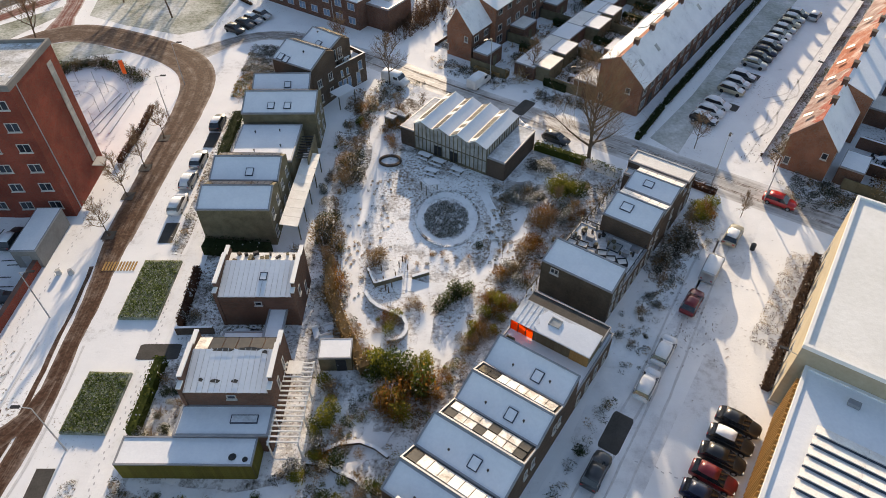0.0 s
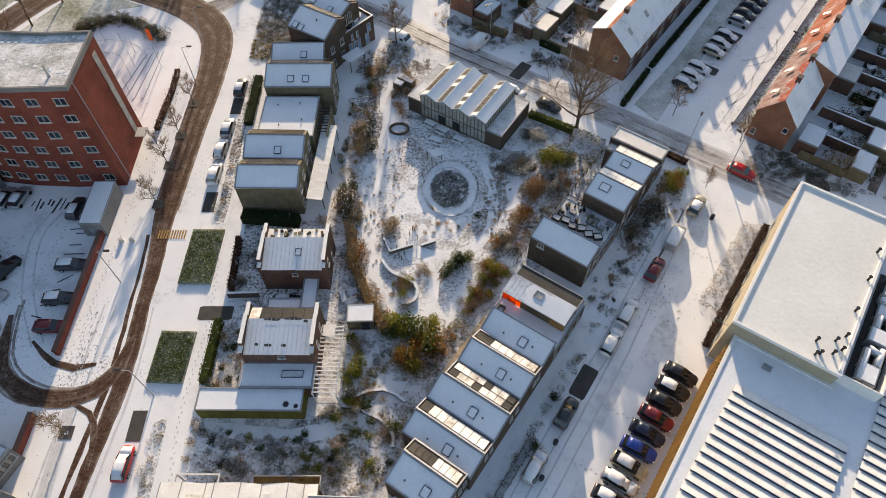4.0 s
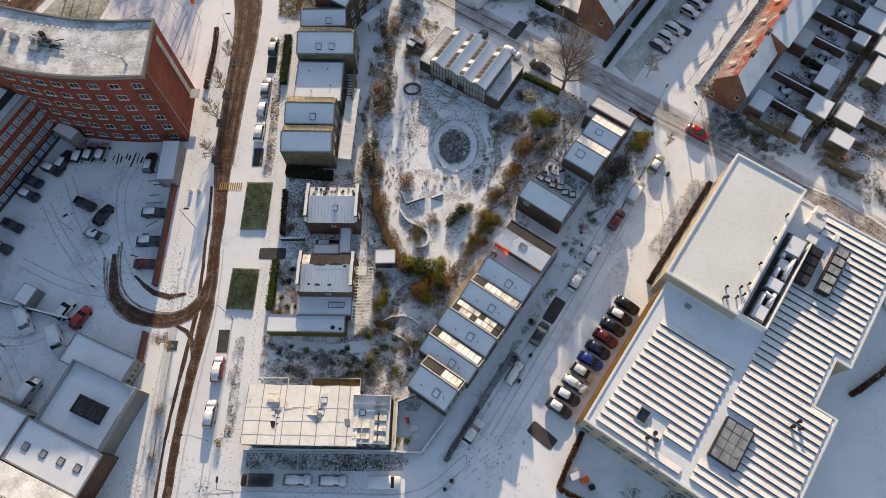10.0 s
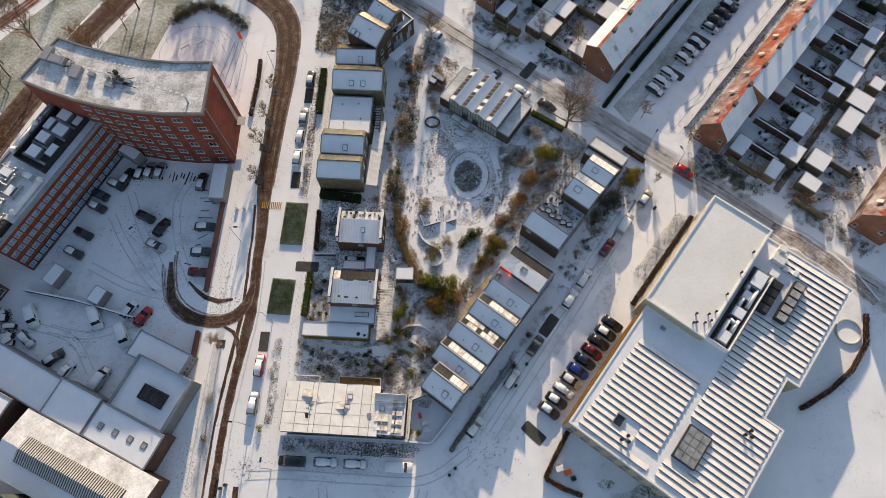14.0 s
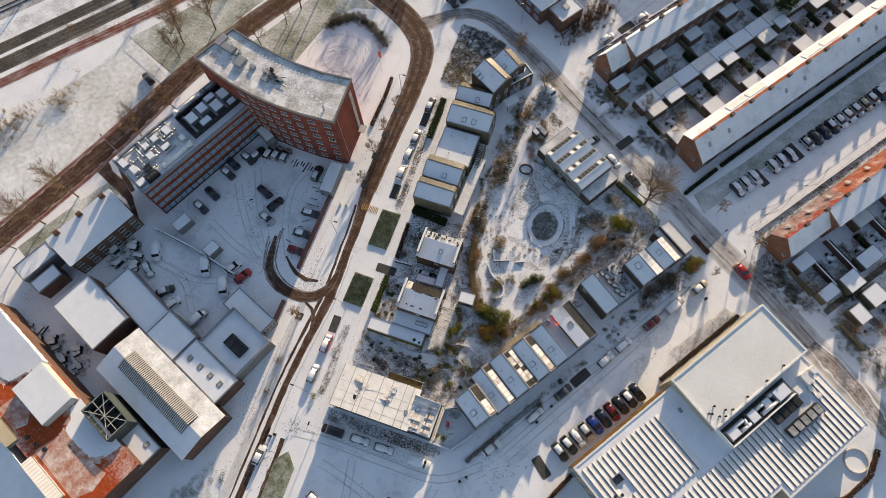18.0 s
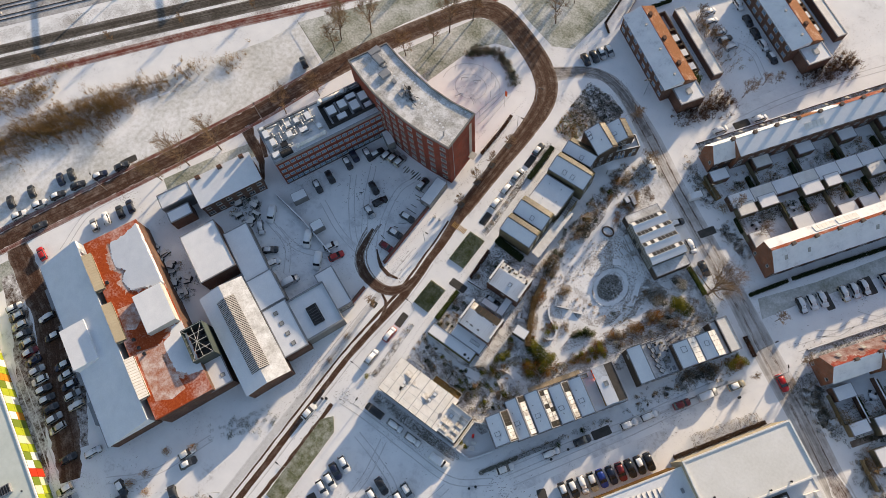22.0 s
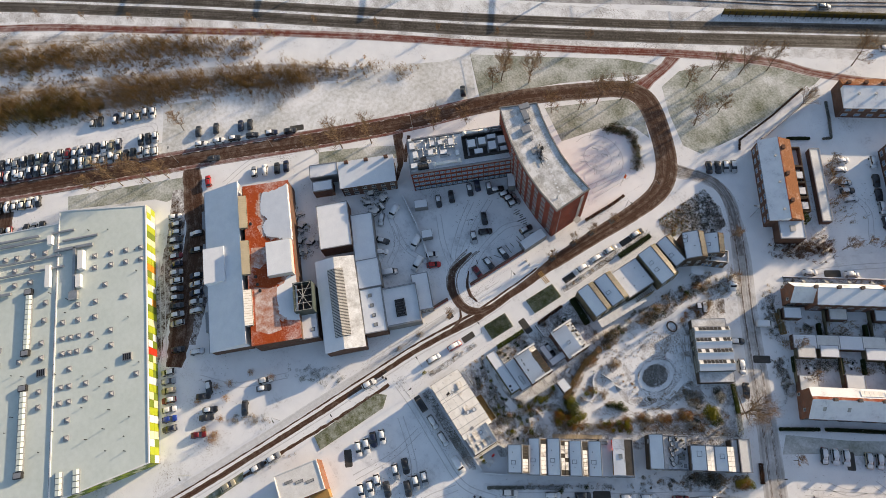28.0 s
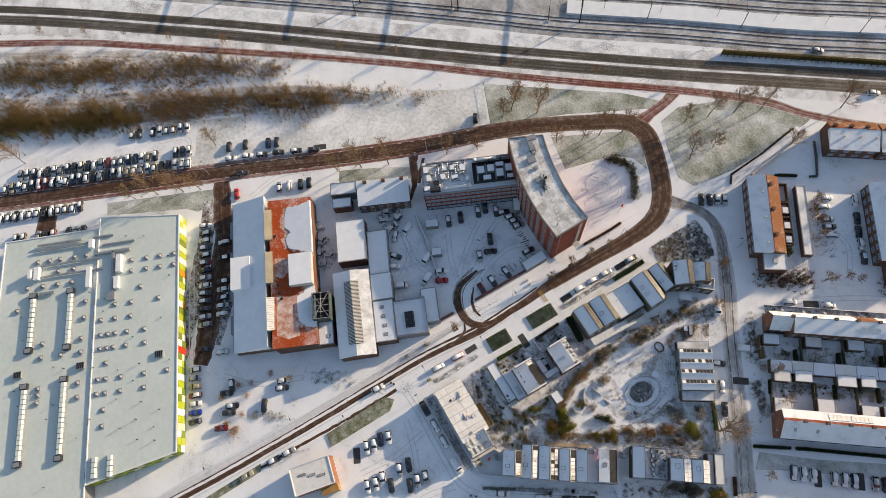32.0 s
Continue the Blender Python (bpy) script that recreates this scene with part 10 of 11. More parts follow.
clump(7.4, 53.7, 2.0, 1.3, 8, ("brown", "rust", "grey"), 0.88, 1.38, 0.9, 50)
clump(15.6, 64.6, 1.2, 2.6, 7, ("brown", "grey", "dark"), 0.75, 1.25, 1.0, -35)
clump(-13.6, 73.0, 1.4, 2.4, 6, ("brown", "heath", "brown"), 1.2, 2.1, 1.2)
clump(-15.0, 59.6, 1.4, 2.6, 7, ("brown", "brown", "heath"), 1.3, 2.2, 1.3)
clump(-13.2, 50.6, 1.0, 2.4, 5, ("rust", "brown"), 1.12, 1.75, 1.2)
clump(-8.9, 56.4, 1.0, 1.4, 4, ("brown",), 0.88, 1.38, 1.2)
clump(-6.6, 46.4, 0.9, 1.4, 4, ("rust", "brown", "olive"), 0.75, 1.25, 1.0)
clump(29.2, 59.0, 2.0, 1.4, 7, ("grey", "heath", "brown"), 1.12, 1.88, 0.9, 55)
clump(33.9, 65.0, 1.8, 1.2, 6, ("olive", "rust", "olive"), 1.12, 1.62, 0.9, 55)
clump(26.4, 55.4, 2.0, 1.2, 6, ("heath", "brown", "grey"), 1.00, 1.62, 0.9, 55)
cover("garden_planting", "low dry planting at the edge of a court", strewn(40, -10, 56, -8, 74, ("brown", "grey"), 0.2, 0.42, 0.9, 3.4) + strewn(40, 5.4, 58, 6.6, 68, ("grey", "brown"), 0.25, 0.5, 0.9, 1.6) + strewn(40, -13, 46, -12, 66, ("brown", "grey"), 0.2, 0.4, 0.9, 2.4) + strewn(50, 9, 54, 16, 70, ("brown", "grey"), 0.2, 0.45, 0.9, 4.0))
cover("corner_garden_planting", "dense winter planting in a garden corner", strewn(120, -15.5, 91.0, -6.5, 97.5, ("dark", "brown", "umber", "heath", "brown"), 0.4, 1.1, 1.0, 3.4) + strewn(70, -14.5, 84, -10, 93, ("brown", "umber", "dark", "grey"), 0.4, 1.0, 1.0, 2.6))
cover("side_planting", "dark grey low planting beside a side garden", strewn(150, 46.4, 69.0, 60.2, 63.4, ("heath", "dark", "heath", "brown"), 0.5, 1.0, 0.8, 2.6) + strewn(120, 49.4, 72.4, 57.2, 64.2, ("heath", "heath", "heath", "brown"), 0.5, 0.9, 0.8, 2.0) + strewn(170, 65.8, 61, 80, 50, ("heath", "heath", "heath", "brown"), 0.5, 0.9, 0.8, 2.4) + strewn(110, -1.2, 105.2, 10.2, 97.6, ("heath", "heath", "brown"), 0.5, 0.9, 0.8, 2.2) + strewn(110, 15, 94.2, 24, 90, ("heath", "heath", "heath", "brown"), 0.5, 0.9, 0.8, 2.2))
cover("front_planting", "snowed low shrubs in a front garden strip", strewn(150, 19, 41.5, 35.5, 66, ("heath", "grey", "grey", "grey", "brown"), 0.3, 0.7, 0.9, 2.4) + strewn(12, 32.5, 62.5, 35.5, 66, ("rust", "olive", "brown"), 0.9, 1.4, 1.0, 1.6) + strewn(40, 4, 17.5, 18, 39, ("grey", "dark", "grey", "brown"), 0.5, 0.9, 0.9, 0.9) + strewn(34, -32, 8.5, -8, 8.4, ("grey", "dark", "grey"), 0.5, 0.85, 0.9, 0.9))
cover("street_planting", "low snowed planting beside the street", strewn(24, -34.3, 59, -34.2, 75, ("grey", "brown", "grey"), 0.5, 0.8, 0.9, 0.7) + strewn(26, -35.2, 12, -35.2, 28, ("grey", "brown", "grey"), 0.45, 0.7, 0.8, 0.8) + strewn(14, -41, -50, -38.2, -30, ("grey", "brown"), 0.5, 0.8, 0.8, 0.9) + strewn(60, -58, -20, -49, -10, ("grey",), 0.6, 1.0, 0.8, 2.6) + strewn(40, -57, -42, -50, -33, ("grey", "brown"), 0.6, 1.0, 0.8, 2.2) + strewn(30, 28, 4, 44, -4, ("grey", "dark"), 0.9, 1.8, 1.0, 3.0))
for x, y, k_, s, h in ((-0.6, 57.2, "rust", 0.55, 0.9), (-11.6, 33.4, "olive", 1.0, 1.0),
                      (-10.6, 29.4, "dark", 1.3, 1.1), (-12.4, 31.0, "grey", 1.3, 1.1), (-46.5, 16.0, "brown", 1.2, 0.9), (-46.4, 8.9, "brown", 1.0, 0.8), (-36.6, 11.2, "olive", 0.9, 1.0), (-9.0, 11.6, "olive", 0.9, 0.9), (-7.6, 11.5, "olive", 0.9, 0.9), (4.0, 58.5, "dark", 0.8, 0.9), (9.6, 24.4, "green", 1.0, 1.0), (12.6, 30.4, "dark", 1.0, 1.0)):
    shrub(x, y, k_, s, h, "shrub", "large court shrubs")
for x, y in ((-66.6, -40.7), (-65, -36.9), (-64.6, -30.5), (-59.9, -25.9), (-65.8, -47.2), (-62.1, -39.8), (-57.7, -43.6), (-55.0, -47.0), (-57.9, -49.0)):
    shrub(x, y, "rust", 1.25, 1.6, "beech_tree", "car park beeches")
for x, y, s in ((59.9, 66.6, 2.0), (58.2, 67.6, 1.6), (69.1, 60.1, 2.0), (67.6, 61.4, 1.7), (26.8, 91.6, 1.6), (12.6, 98.4, 1.8)):
    shrub(x, y, "brown", s, 1.4, "shrub", "street side shrubs")
shrub(-54.2, -48.2, "rust", 1.9, 1.3, "beech_tree", "car park beeches")
for x, y in FLATS:
    gx_, gy_ = along(x, y, -34.5, 10.2, 7.0)
    for k in range(4):
        shrub(gx_ + 0.9 * (k % 2), gy_ - 0.8 * (k // 2), "green", 1.5, 1.3, "shrub", "rear yard shrubs")
# narrow front gardens on the street side of the brick rows
for bx_, by_, rz_, n_ in ((49.8, 73.1, 53.2, 100), (1.9, 107.5, 53.6, 88)):
    sheet("front_strip", [along(bx_, by_, rz_, 1, 2.9), along(bx_, by_, rz_, n_, 2.9), along(bx_, by_, rz_, n_, 5.4), along(bx_, by_, rz_, 1, 5.4)], 0.02, mat_garden, "snowy front gardens of brick houses", "garden")
    low_ = thing("garden_wall", *along(bx_, by_, rz_, 1, 5.5), rz_, "low brick front garden wall with snow", "garden wall", "front garden walls")
    part("brickwork", Build().box(0, -0.12, 0, n_ - 1, 0.12, 0.55), mat_brick_brown, low_)
    part("coping", Build().box(0, -0.15, 0.55, n_ - 1, 0.15, 0.61), mat_snow, low_)
    cover("front_planting", "small shrubs in narrow front gardens", [(*along(bx_, by_, rz_, rng.uniform(1, n_), rng.uniform(3.2, 5.2)), rng.choice(("dark", "brown", "green", "heath", "umber")), rng.uniform(0.3, 0.95), 1.1) for _ in range(170)])
# back garden greenery
for k in range(0, 15, 1):
    u = 6.0 * k + rng.uniform(-0.4, 0.4)
    if k % 3 != 1:
        hedge([along(26.5, 90.3, 53.6, u, 8.2), along(26.5, 90.3, 53.6, u, 12.4)], 0.9, 1.5, leaf_dark, "dark clipped hedge between back gardens", "back garden hedges", 40, 0.14)
    if k % 2:
        hedge([along(26.5, 90.3, 53.6, u + 2, 18.6), along(26.5, 90.3, 53.6, u + 2, 22)], 1.0, 1.5, leaf_dark, "dark clipped hedge between back gardens", "back garden hedges", 40, 0.14)
        hedge([along(49.8, 73.1, 53.2, u, -8), along(49.8, 73.1, 53.2, u, -12.4)], 1.0, 1.6, leaf_dark, "dark clipped hedge between back gardens", "back garden hedges", 40, 0.14)
for k in range(1, 14):
    x, y = along(49.8, 73.1, 53.2, 6.0 * k - 0.6, -9.4)
    if k % 3:
        t_ = thing("garden_wall", x, y, 53.2 + 90, "brown brick wall between back gardens", "garden wall", "back garden walls")
        part("brickwork", shared("bgwall", lambda: Build().box(-4.4, -0.12, 0, 4.4, 0.12, 1.9).mesh("brickwork", mat_brick_brown)), None, t_)
        part("coping", shared("bgcap", lambda: Build().box(-4.42, -0.16, 1.9, 4.42, 0.16, 1.97).mesh("coping", mat_snow)), None, t_)
t_ = thing("evergreen_tree", 41.5, 139.9, 0, "round dark evergreen tree in a back garden", "tree")
t_.scale = (1.7, 1.7, 1.5)
part("trunk", Build().tube((0, 0, 0), (0, 0, 2.5), 0.2, 0.14, 7), mat_bark, t_)
b_, r_ = Build(), random.Random(4)
for k in range(16):
    a_ = k * 2.4
    leaves(b_, r_, 130, 1.5 * math.cos(a_) * (k % 4) / 3, 1.5 * math.sin(a_) * (k % 4) / 3, 2.2 + 0.2 * k, 1.3, 1.3, 1.1, 0.16)
part("crown", b_, leaf_dark, t_)
back = []
for k in range(15):
    for base, rz_, lo_, hi_ in (((26.5, 90.3), 53.6, 8.0, 12.2), ((49.8, 73.1), 53.2, -12.6, -7.6), ((49.8, 73.1), 53.2, -29.5, -22)):
        u = 6.0 * k + rng.uniform(0.6, 1.4)
        ribbon("garden_bed", [along(*base, rz_, u + rng.uniform(-0.3, 0.3), lo_), along(*base, rz_, u, (lo_ + hi_) / 2), along(*base, rz_, u + rng.uniform(-0.4, 0.8), hi_)], [rng.uniform(1.0, 2.2), rng.uniform(0.8, 1.8), rng.uniform(1.2, 2.6)], 0.019, mat_bed, "brown bed along a back garden", "bed", ragged=0.3)
        if rng.random() < 0.6:
            x, y = along(*base, rz_, u + rng.uniform(2.0, 3.6), rng.uniform(lo_ + 0.8, hi_ - 0.8))
            t_ = thing("garden_table", x, y, rng.uniform(0, 180), "snowed garden table with chairs", "garden furniture", "garden tables")
            part("tabletop", shared("gtop", lambda: Build().box(-0.8, -0.45, 0.68, 0.8, 0.45, 0.76).mesh("tabletop", mat_snow)), None, t_)
            part("table_leg", shared("gleg", lambda: Build().box(-0.7, -0.05, 0, -0.6, 0.05, 0.68).box(0.6, -0.05, 0, 0.7, 0.05, 0.68).box(-0.6, -0.04, 0.3, 0.6, 0.04, 0.36).mesh("table_leg", mat_dark)), None, t_)
            for c in range(3):
                part("chair", shared("gchair", lambda: Build().box(-0.24, -0.24, 0.4, 0.24, 0.24, 0.46).box(-0.24, 0.2, 0.0, 0.24, 0.26, 0.9).box(-0.24, -0.24, 0, 0.24, -0.18, 0.4).mesh("chair", mat_dark)), None, t_, "", pose(-0.7 + 0.7 * c, 0.85 if c != 1 else -0.85, 0, 0, 0, 0 if c != 1 else 180))
for k in range(1500):
    u = rng.uniform(2, 90)
    if rng.random() < 0.4:
        x, y = along(26.5, 90.3, 53.6, u, rng.choice((rng.uniform(9, 12), rng.uniform(18.5, 24))))
    else:
        x, y = along(49.8, 73.1, 53.2, u, -rng.uniform(8, 30))
    back.append((x, y, rng.choice(("dark", "brown", "umber", "dark", "dark", "heath", "rust")), rng.uniform(0.4, 1.6), rng.uniform(0.8, 1.5)))
cover("back_garden_planting", "mixed shrubs in snowy back gardens", back)


def thicket(name, pts, width, n, h, mat, label):
    """A band of bare brushwood: many thin upright twigs and leaf faces."""
    r, b = random.Random(n), Build()
    line = curve_points([(x, y, 0) for x, y in pts], 1.0)
    spots = [(p.x + r.gauss(0, width * 0.3), p.y + r.gauss(0, width * 0.3), r.uniform(0.6, 1.25)) for p in (r.choice(line) for _ in range(max(4, n // 7)))]
    for _ in range(n):
        cx, cy, big = r.choice(spots)
        x, y = cx + r.gauss(0, 1.8), cy + r.gauss(0, 1.8)
        hh = h * big * r.uniform(0.5, 1.1)
        leaves(b, r, 16, x, y, hh * 0.55, hh * 0.45, hh * 0.45, hh * 0.5, 0.13, 0.2)
        for _k in range(5):
            b.tube((x, y, 0), (x + r.gauss(0, 0.6), y + r.gauss(0, 0.6), hh * r.uniform(0.8, 1.2)), 0.035, 0.014, 3)
    return solo(name, b, mat, label, "thicket", "", "stuff")


thicket("thicket", [(-212, -84), (-195, -62), (-180, -34), (-168, -10), (-155, 14), (-143, 32)], 10.0, 2700, 3.2, leaf_wood, "ochre bare brushwood band above a car park")
thicket("thicket", [(-204, -84), (-194, -66), (-184, -48), (-178, -36)], 9, 900, 3.8, leaf_moss, "olive and ochre brushwood at a car park")
thicket("thicket", [(-232, -84), (-214, -56), (-203, -36), (-192, -18), (-180, 2), (-166, 22)], 10, 1900, 2.6, leaf_wood, "brown brushwood beside a cycle path")
thicket("thicket", [(-226, -72), (-214, -55), (-204, -44)], 9, 130, 2.8, leaf_moss, "dark green clumps among brushwood")
thicket("thicket", [(-214, -76), (-202, -56), (-192, -36), (-182, -16), (-172, 4)], 8, 420, 0.9, leaf_wood, "low dry stalks between brushwood bands")
thicket("thicket", [(-150, 26), (-143, 38), (-134, 50), (-124, 63)], 3.5, 200, 2.2, leaf_wood, "thin brushwood at a field edge")
for dx_, dy_ in ((0, 0), (22.1, 29.8)):
    thicket("thicket", [(-8.2 + dx_, 117.4 + dy_), (-4.4 + dx_, 123.4 + dy_), (-0.2 + dx_, 129.4 + dy_)], 2.4, 220, 2.0, leaf_thicket, "brown shrubs before brick flats")
thicket("thicket", [(-23, 149), (-15, 143.5), (-7, 138)], 2.0, 60, 2.6, leaf_brown, "brown shrubs beside garages")


BAND = [(-69.0, 101.2), (-67.2, 103.6), (-64.4, 105.2), (-61.0, 105.4), (-57.8, 104.2), (-54.8, 101.9), (-52.4, 99.8)]
r_ = random.Random(8)
cover("bush_planting", "uneven bushes of a play ground band", [(p.x + r_.gauss(0, 0.75), p.y + r_.gauss(0, 0.75), r_.choice(("dark", "green", "brown", "heath", "dark", "umber")), r_.uniform(0.7, 1.35) * (1.0 - 0.4 * i / 390), 1.3) for i, p in enumerate(q for q in curve_points([(x, y, 0) for x, y in BAND], 0.5) for _ in range(9))])


# ---- railway ----
RAIL = [(-330, -130), (-250, -28), (-187, 48.3), (-152, 89.2), (-123.6, 121.4), (-98, 153.3), (-72.5, 183.3), (-53, 208.6), (-10, 262), (60, 350)]


def offset(pts, d):
    out = []
    for i, (x, y) in enumerate(pts):
        (x0, y0), (x1, y1) = pts[max(i - 1, 0)], pts[min(i + 1, len(pts) - 1)]
        l = math.hypot(x1 - x0, y1 - y0)
        out.append((x - (y1 - y0) / l * d, y + (x1 - x0) / l * d))
    return out


ribbon("rail_bed", offset(RAIL, 16), 44, 0.012, mat_ballast, "snowy railway ballast bed", "railway bed")
for k, d in enumerate((-2.7, 1.7, 13.0, 17.5, 22.5, 27)):
    t_ = thing("rail_track", 0, 0, 0, "railway track with brown rails on snowy ballast", "railway track", "rail tracks", "structure")
    line = offset(RAIL, d)
    for g in (-0.75, 0.75):
        ln = curve_points([(x, y, 0) for x, y in offset(line, g)], 8.0)
        bb = Build()
        for p, q in zip(ln[:-1], ln[1:]):
            bb.box(0, -0.07, 0.05, (q - p).length, 0.07, 0.24, Matrix.Translation(p) @ Matrix.Rotation(math.atan2(q.y - p.y, q.x - p.x), 4, 'Z'))
        part("rail", bb, mat_rail, t_)
    ribbon("track_bed", line, 2.3, 0.03, mat_ballast, "dark strip of sleepers below a track", "railway bed")
t_ = thing("noise_wall", -81.2, 159.0, math.degrees(math.atan2(76.2, 61.2)), "row of dark steel posts before an ivy noise wall", "noise wall")
for k in range(44):
    part("post", shared("wall_post", lambda: Build().box(-0.09, -0.16, 0, 0.09, 0.16, 2.5).mesh("post", mat_dark)), None, t_, "", pose(2.2 * k, -0.25, 0))
PL = offset(RAIL, 7.2)[3:9]
ln = curve_points([(x, y, 0) for x, y in PL[1:]], 6.0)
t_ = thing("platform", 0, 0, 0, "long snow-covered station platform", "platform", "", "structure")
bb = Build()
for p, q in zip(ln[:-1], ln[1:]):
    bb.box(0, -3.0, 0, (q - p).length + 0.05, 3.0, 0.9, Matrix.Translation(p) @ Matrix.Rotation(math.atan2(q.y - p.y, q.x - p.x), 4, 'Z'))
part("slab", bb, mat_snow, t_)
for k in range(9):
    p = ln[min(len(ln) - 1, 2 + 3 * k)]
    a = thing("platform_lamp", p.x, p.y, 50, "slim platform lamp on snow", "lamp post", "platform lamps")
    part("pole", shared("plamp", lambda: Build().tube((0, 0, 0.9), (0, 0, 5), 0.07, 0.05, 6).mesh("pole", mat_dark)), None, a)
    part("head", shared("plhead", lambda: Build().box(-0.6, -0.12, 5, 0.6, 0.12, 5.12).mesh("head", mat_dark)), None, a)
for x, y in ((-172, 58), (-152.9, 89.8), (-128, 116.8), (-108.2, 147.2), (-86.5, 172.2), (-61.7, 204.4), (-199, 33), (-226, 0)):
    a = thing("catenary_mast", x, y, 51, "grey railway mast with a cable arm", "rail mast", "rail masts")
    part("footing", Build().box(-0.5, -0.5, 0, 0.5, 0.5, 0.4), mat_concrete, a)
    part("mast", shared("rmast", lambda: Build().tube((0, 0, 0), (0, 0, 8.6), 0.16, 0.12, 6).mesh("mast", mat_dark)), None, a)
    part("arm", shared("rarm", lambda: Build().tube((0, 0, 7.6), (0, 7.4, 7.9), 0.08, 0.06, 5).tube((0, 0, 6.2), (0, 3.4, 7.7), 0.06, 0.05, 5).mesh("arm", mat_dark)), None, a)
for x0, y0 in ((-152, 92), (-176, 62), (-208, 22), (-121, 126)):
    a = thing("cable_portal", x0, y0, 141, "steel portal spanning several railway tracks", "rail mast", "rail portals")
    for s in (0, 30):
        part("mast", shared("pmast", lambda: Build().box(-0.2, -0.2, 0, 0.2, 0.2, 9).mesh("mast", mat_dark)), None, a, "", pose(s, 0, 0))
    part("beam", shared("pbeam", lambda: Build().box(0, -0.3, 8.4, 30, 0.3, 9.0).mesh("beam", mat_dark)), None, a)
# cars on the dual carriageway stand still
car(-64.0, 190.4 - 3, 52, "silver", 0)

# ---- street furniture ----
def lamp_post(x, y, rz, h=7.5):
    a = thing("street_lamp", x, y, rz, "slim grey street lamp with a short arm", "street lamp", "street lamps")
    part("pole", shared(("lpole", h), lambda: Build().tube((0, 0, 0), (0, 0, h), 0.09, 0.05, 7).mesh("pole", mat_steel)), None, a)
    part("arm", shared(("larm", h), lambda: Build().tube((0, 0, h), (1.1, 0, h + 0.25), 0.05, 0.04, 6).mesh("arm", mat_steel)), None, a)
    part("head", shared(("lhead", h), lambda: Build().box(0.9, -0.14, h + 0.18, 1.7, 0.14, h + 0.32).mesh("head", mat_dark)), None, a)


for x, y, rz in ((-38.4, 11.5, 180), (-38.2, -16, 180), (32.8, 36.3, 150), (36.8, 70.5, 60), (42.7, 66.9, 120), (-44.5, 98.5, 0), (-45.6, 47.5, 0), (-36.9, 31.0, 180), (-43.9, 88.0, 0), (20.6, 90.0, 200), (7.5, 99.2, 220), (-21, 117, 230), (58, 89.5, 130), (74, 111, 130), (-104.5, 50.5, 150), (-126.8, 9.6, 150), (-140, -19, 150), (-33.5, 4.2, 90), (-48.2, -30, 0), (-49, -58, 0), (-66.6, 141, 140), (-61.6, 44.0, 40), (-67, 46.8, 40)):
    lamp_post(x, y, rz, 4.5 if (x, y) in ((-61.6, 44.0), (-67, 46.8)) else 7.5)
for x, y, rz in ((-3.2, 77.3, -33), (-1.2, 75.8, -33), (1.5, 73.7, -33), (-2.2, 73.6, -25)):
    a = thing("picnic_table", x, y, rz, "snow-covered timber picnic table", "picnic table", "picnic tables")
    part("tabletop", shared("ptop", lambda: Build().box(-0.95, -0.38, 0.7, 0.95, 0.38, 0.77).mesh("tabletop", mat_snow)), None, a)
    for s in (-0.72, 0.72):
        part("bench", shared("pbench", lambda: Build().box(-0.95, -0.14, 0.42, 0.95, 0.14, 0.48).mesh("bench", mat_snow)), None, a, "", pose(0, s, 0))
    for s in (-0.6, 0.6):
        part("leg", shared("pleg", lambda: Build().box(-0.05, -0.75, 0, 0.05, 0.75, 0.08).box(-0.05, -0.06, 0, 0.05, 0.06, 0.7).mesh("leg", mat_timber)), None, a, "", pose(s, 0, 0))
# speed grating across the road, two stone blocks, bins and boxes
t_ = thing("road_grating", -40.4, 55.6, 0, "worn slatted ramp across a road", "road ramp")
for k in range(11):
    part("slat", shared("gslat", lambda: Build().box(-0.1, -0.75, 0, 0.1, 0.75, 0.07).mesh("slat", mat_timber_gold)), None, t_, "", pose(-1.9 + 0.38 * k, 0, 0.03))
for x, y in ((-47.4, 54.4), (-45.9, 54.4)):
    solo("stone_block", shared("stone", lambda: Build().tube((0, 0, 0), (0, 0, 0.7), 0.35, 0.28, 10).mesh("stone_block", mat_concrete)), None, "pale round stone bollard with snow", "bollard", "stone bollards", "", pose(x, y, 0))
for x, y in ((10.6, 22.9), (12.1, 24.9), (10.1, 20.8), (38.2, 57.9), (37.2, 60.4), (-0.6, 5.8), (-1.6, 4.6), (-42.9, 2.2), (-42.0, 0.6), (-42.8, -1.2), (-41.2, 1.2)):
    solo("waste_bin", shared("bin", lambda: Build().tube((0, 0, 0), (0, 0, 0.9), 0.3, 0.3, 10).mesh("waste_bin", mat_bin)), None, "dark round waste bin on snow", "bin", "street bins", "", pose(x, y, 0))
# walls, fences and decks in the court
def low_wall(pts, w, h, mat, label, cap=True):
    for (x0, y0), (x1, y1) in zip(pts[:-1], pts[1:]):
        l = math.hypot(x1 - x0, y1 - y0)
        a = thing("garden_wall", x0, y0, math.degrees(math.atan2(y1 - y0, x1 - x0)), label, "garden wall", "court walls")
        part("brickwork", Build().box(0, -w / 2, 0, l, w / 2, h), mat, a)
        if cap:
            part("snow", Build().box(0, -w / 2 - 0.03, h, l, w / 2 + 0.03, h + 0.07), mat_snow, a)


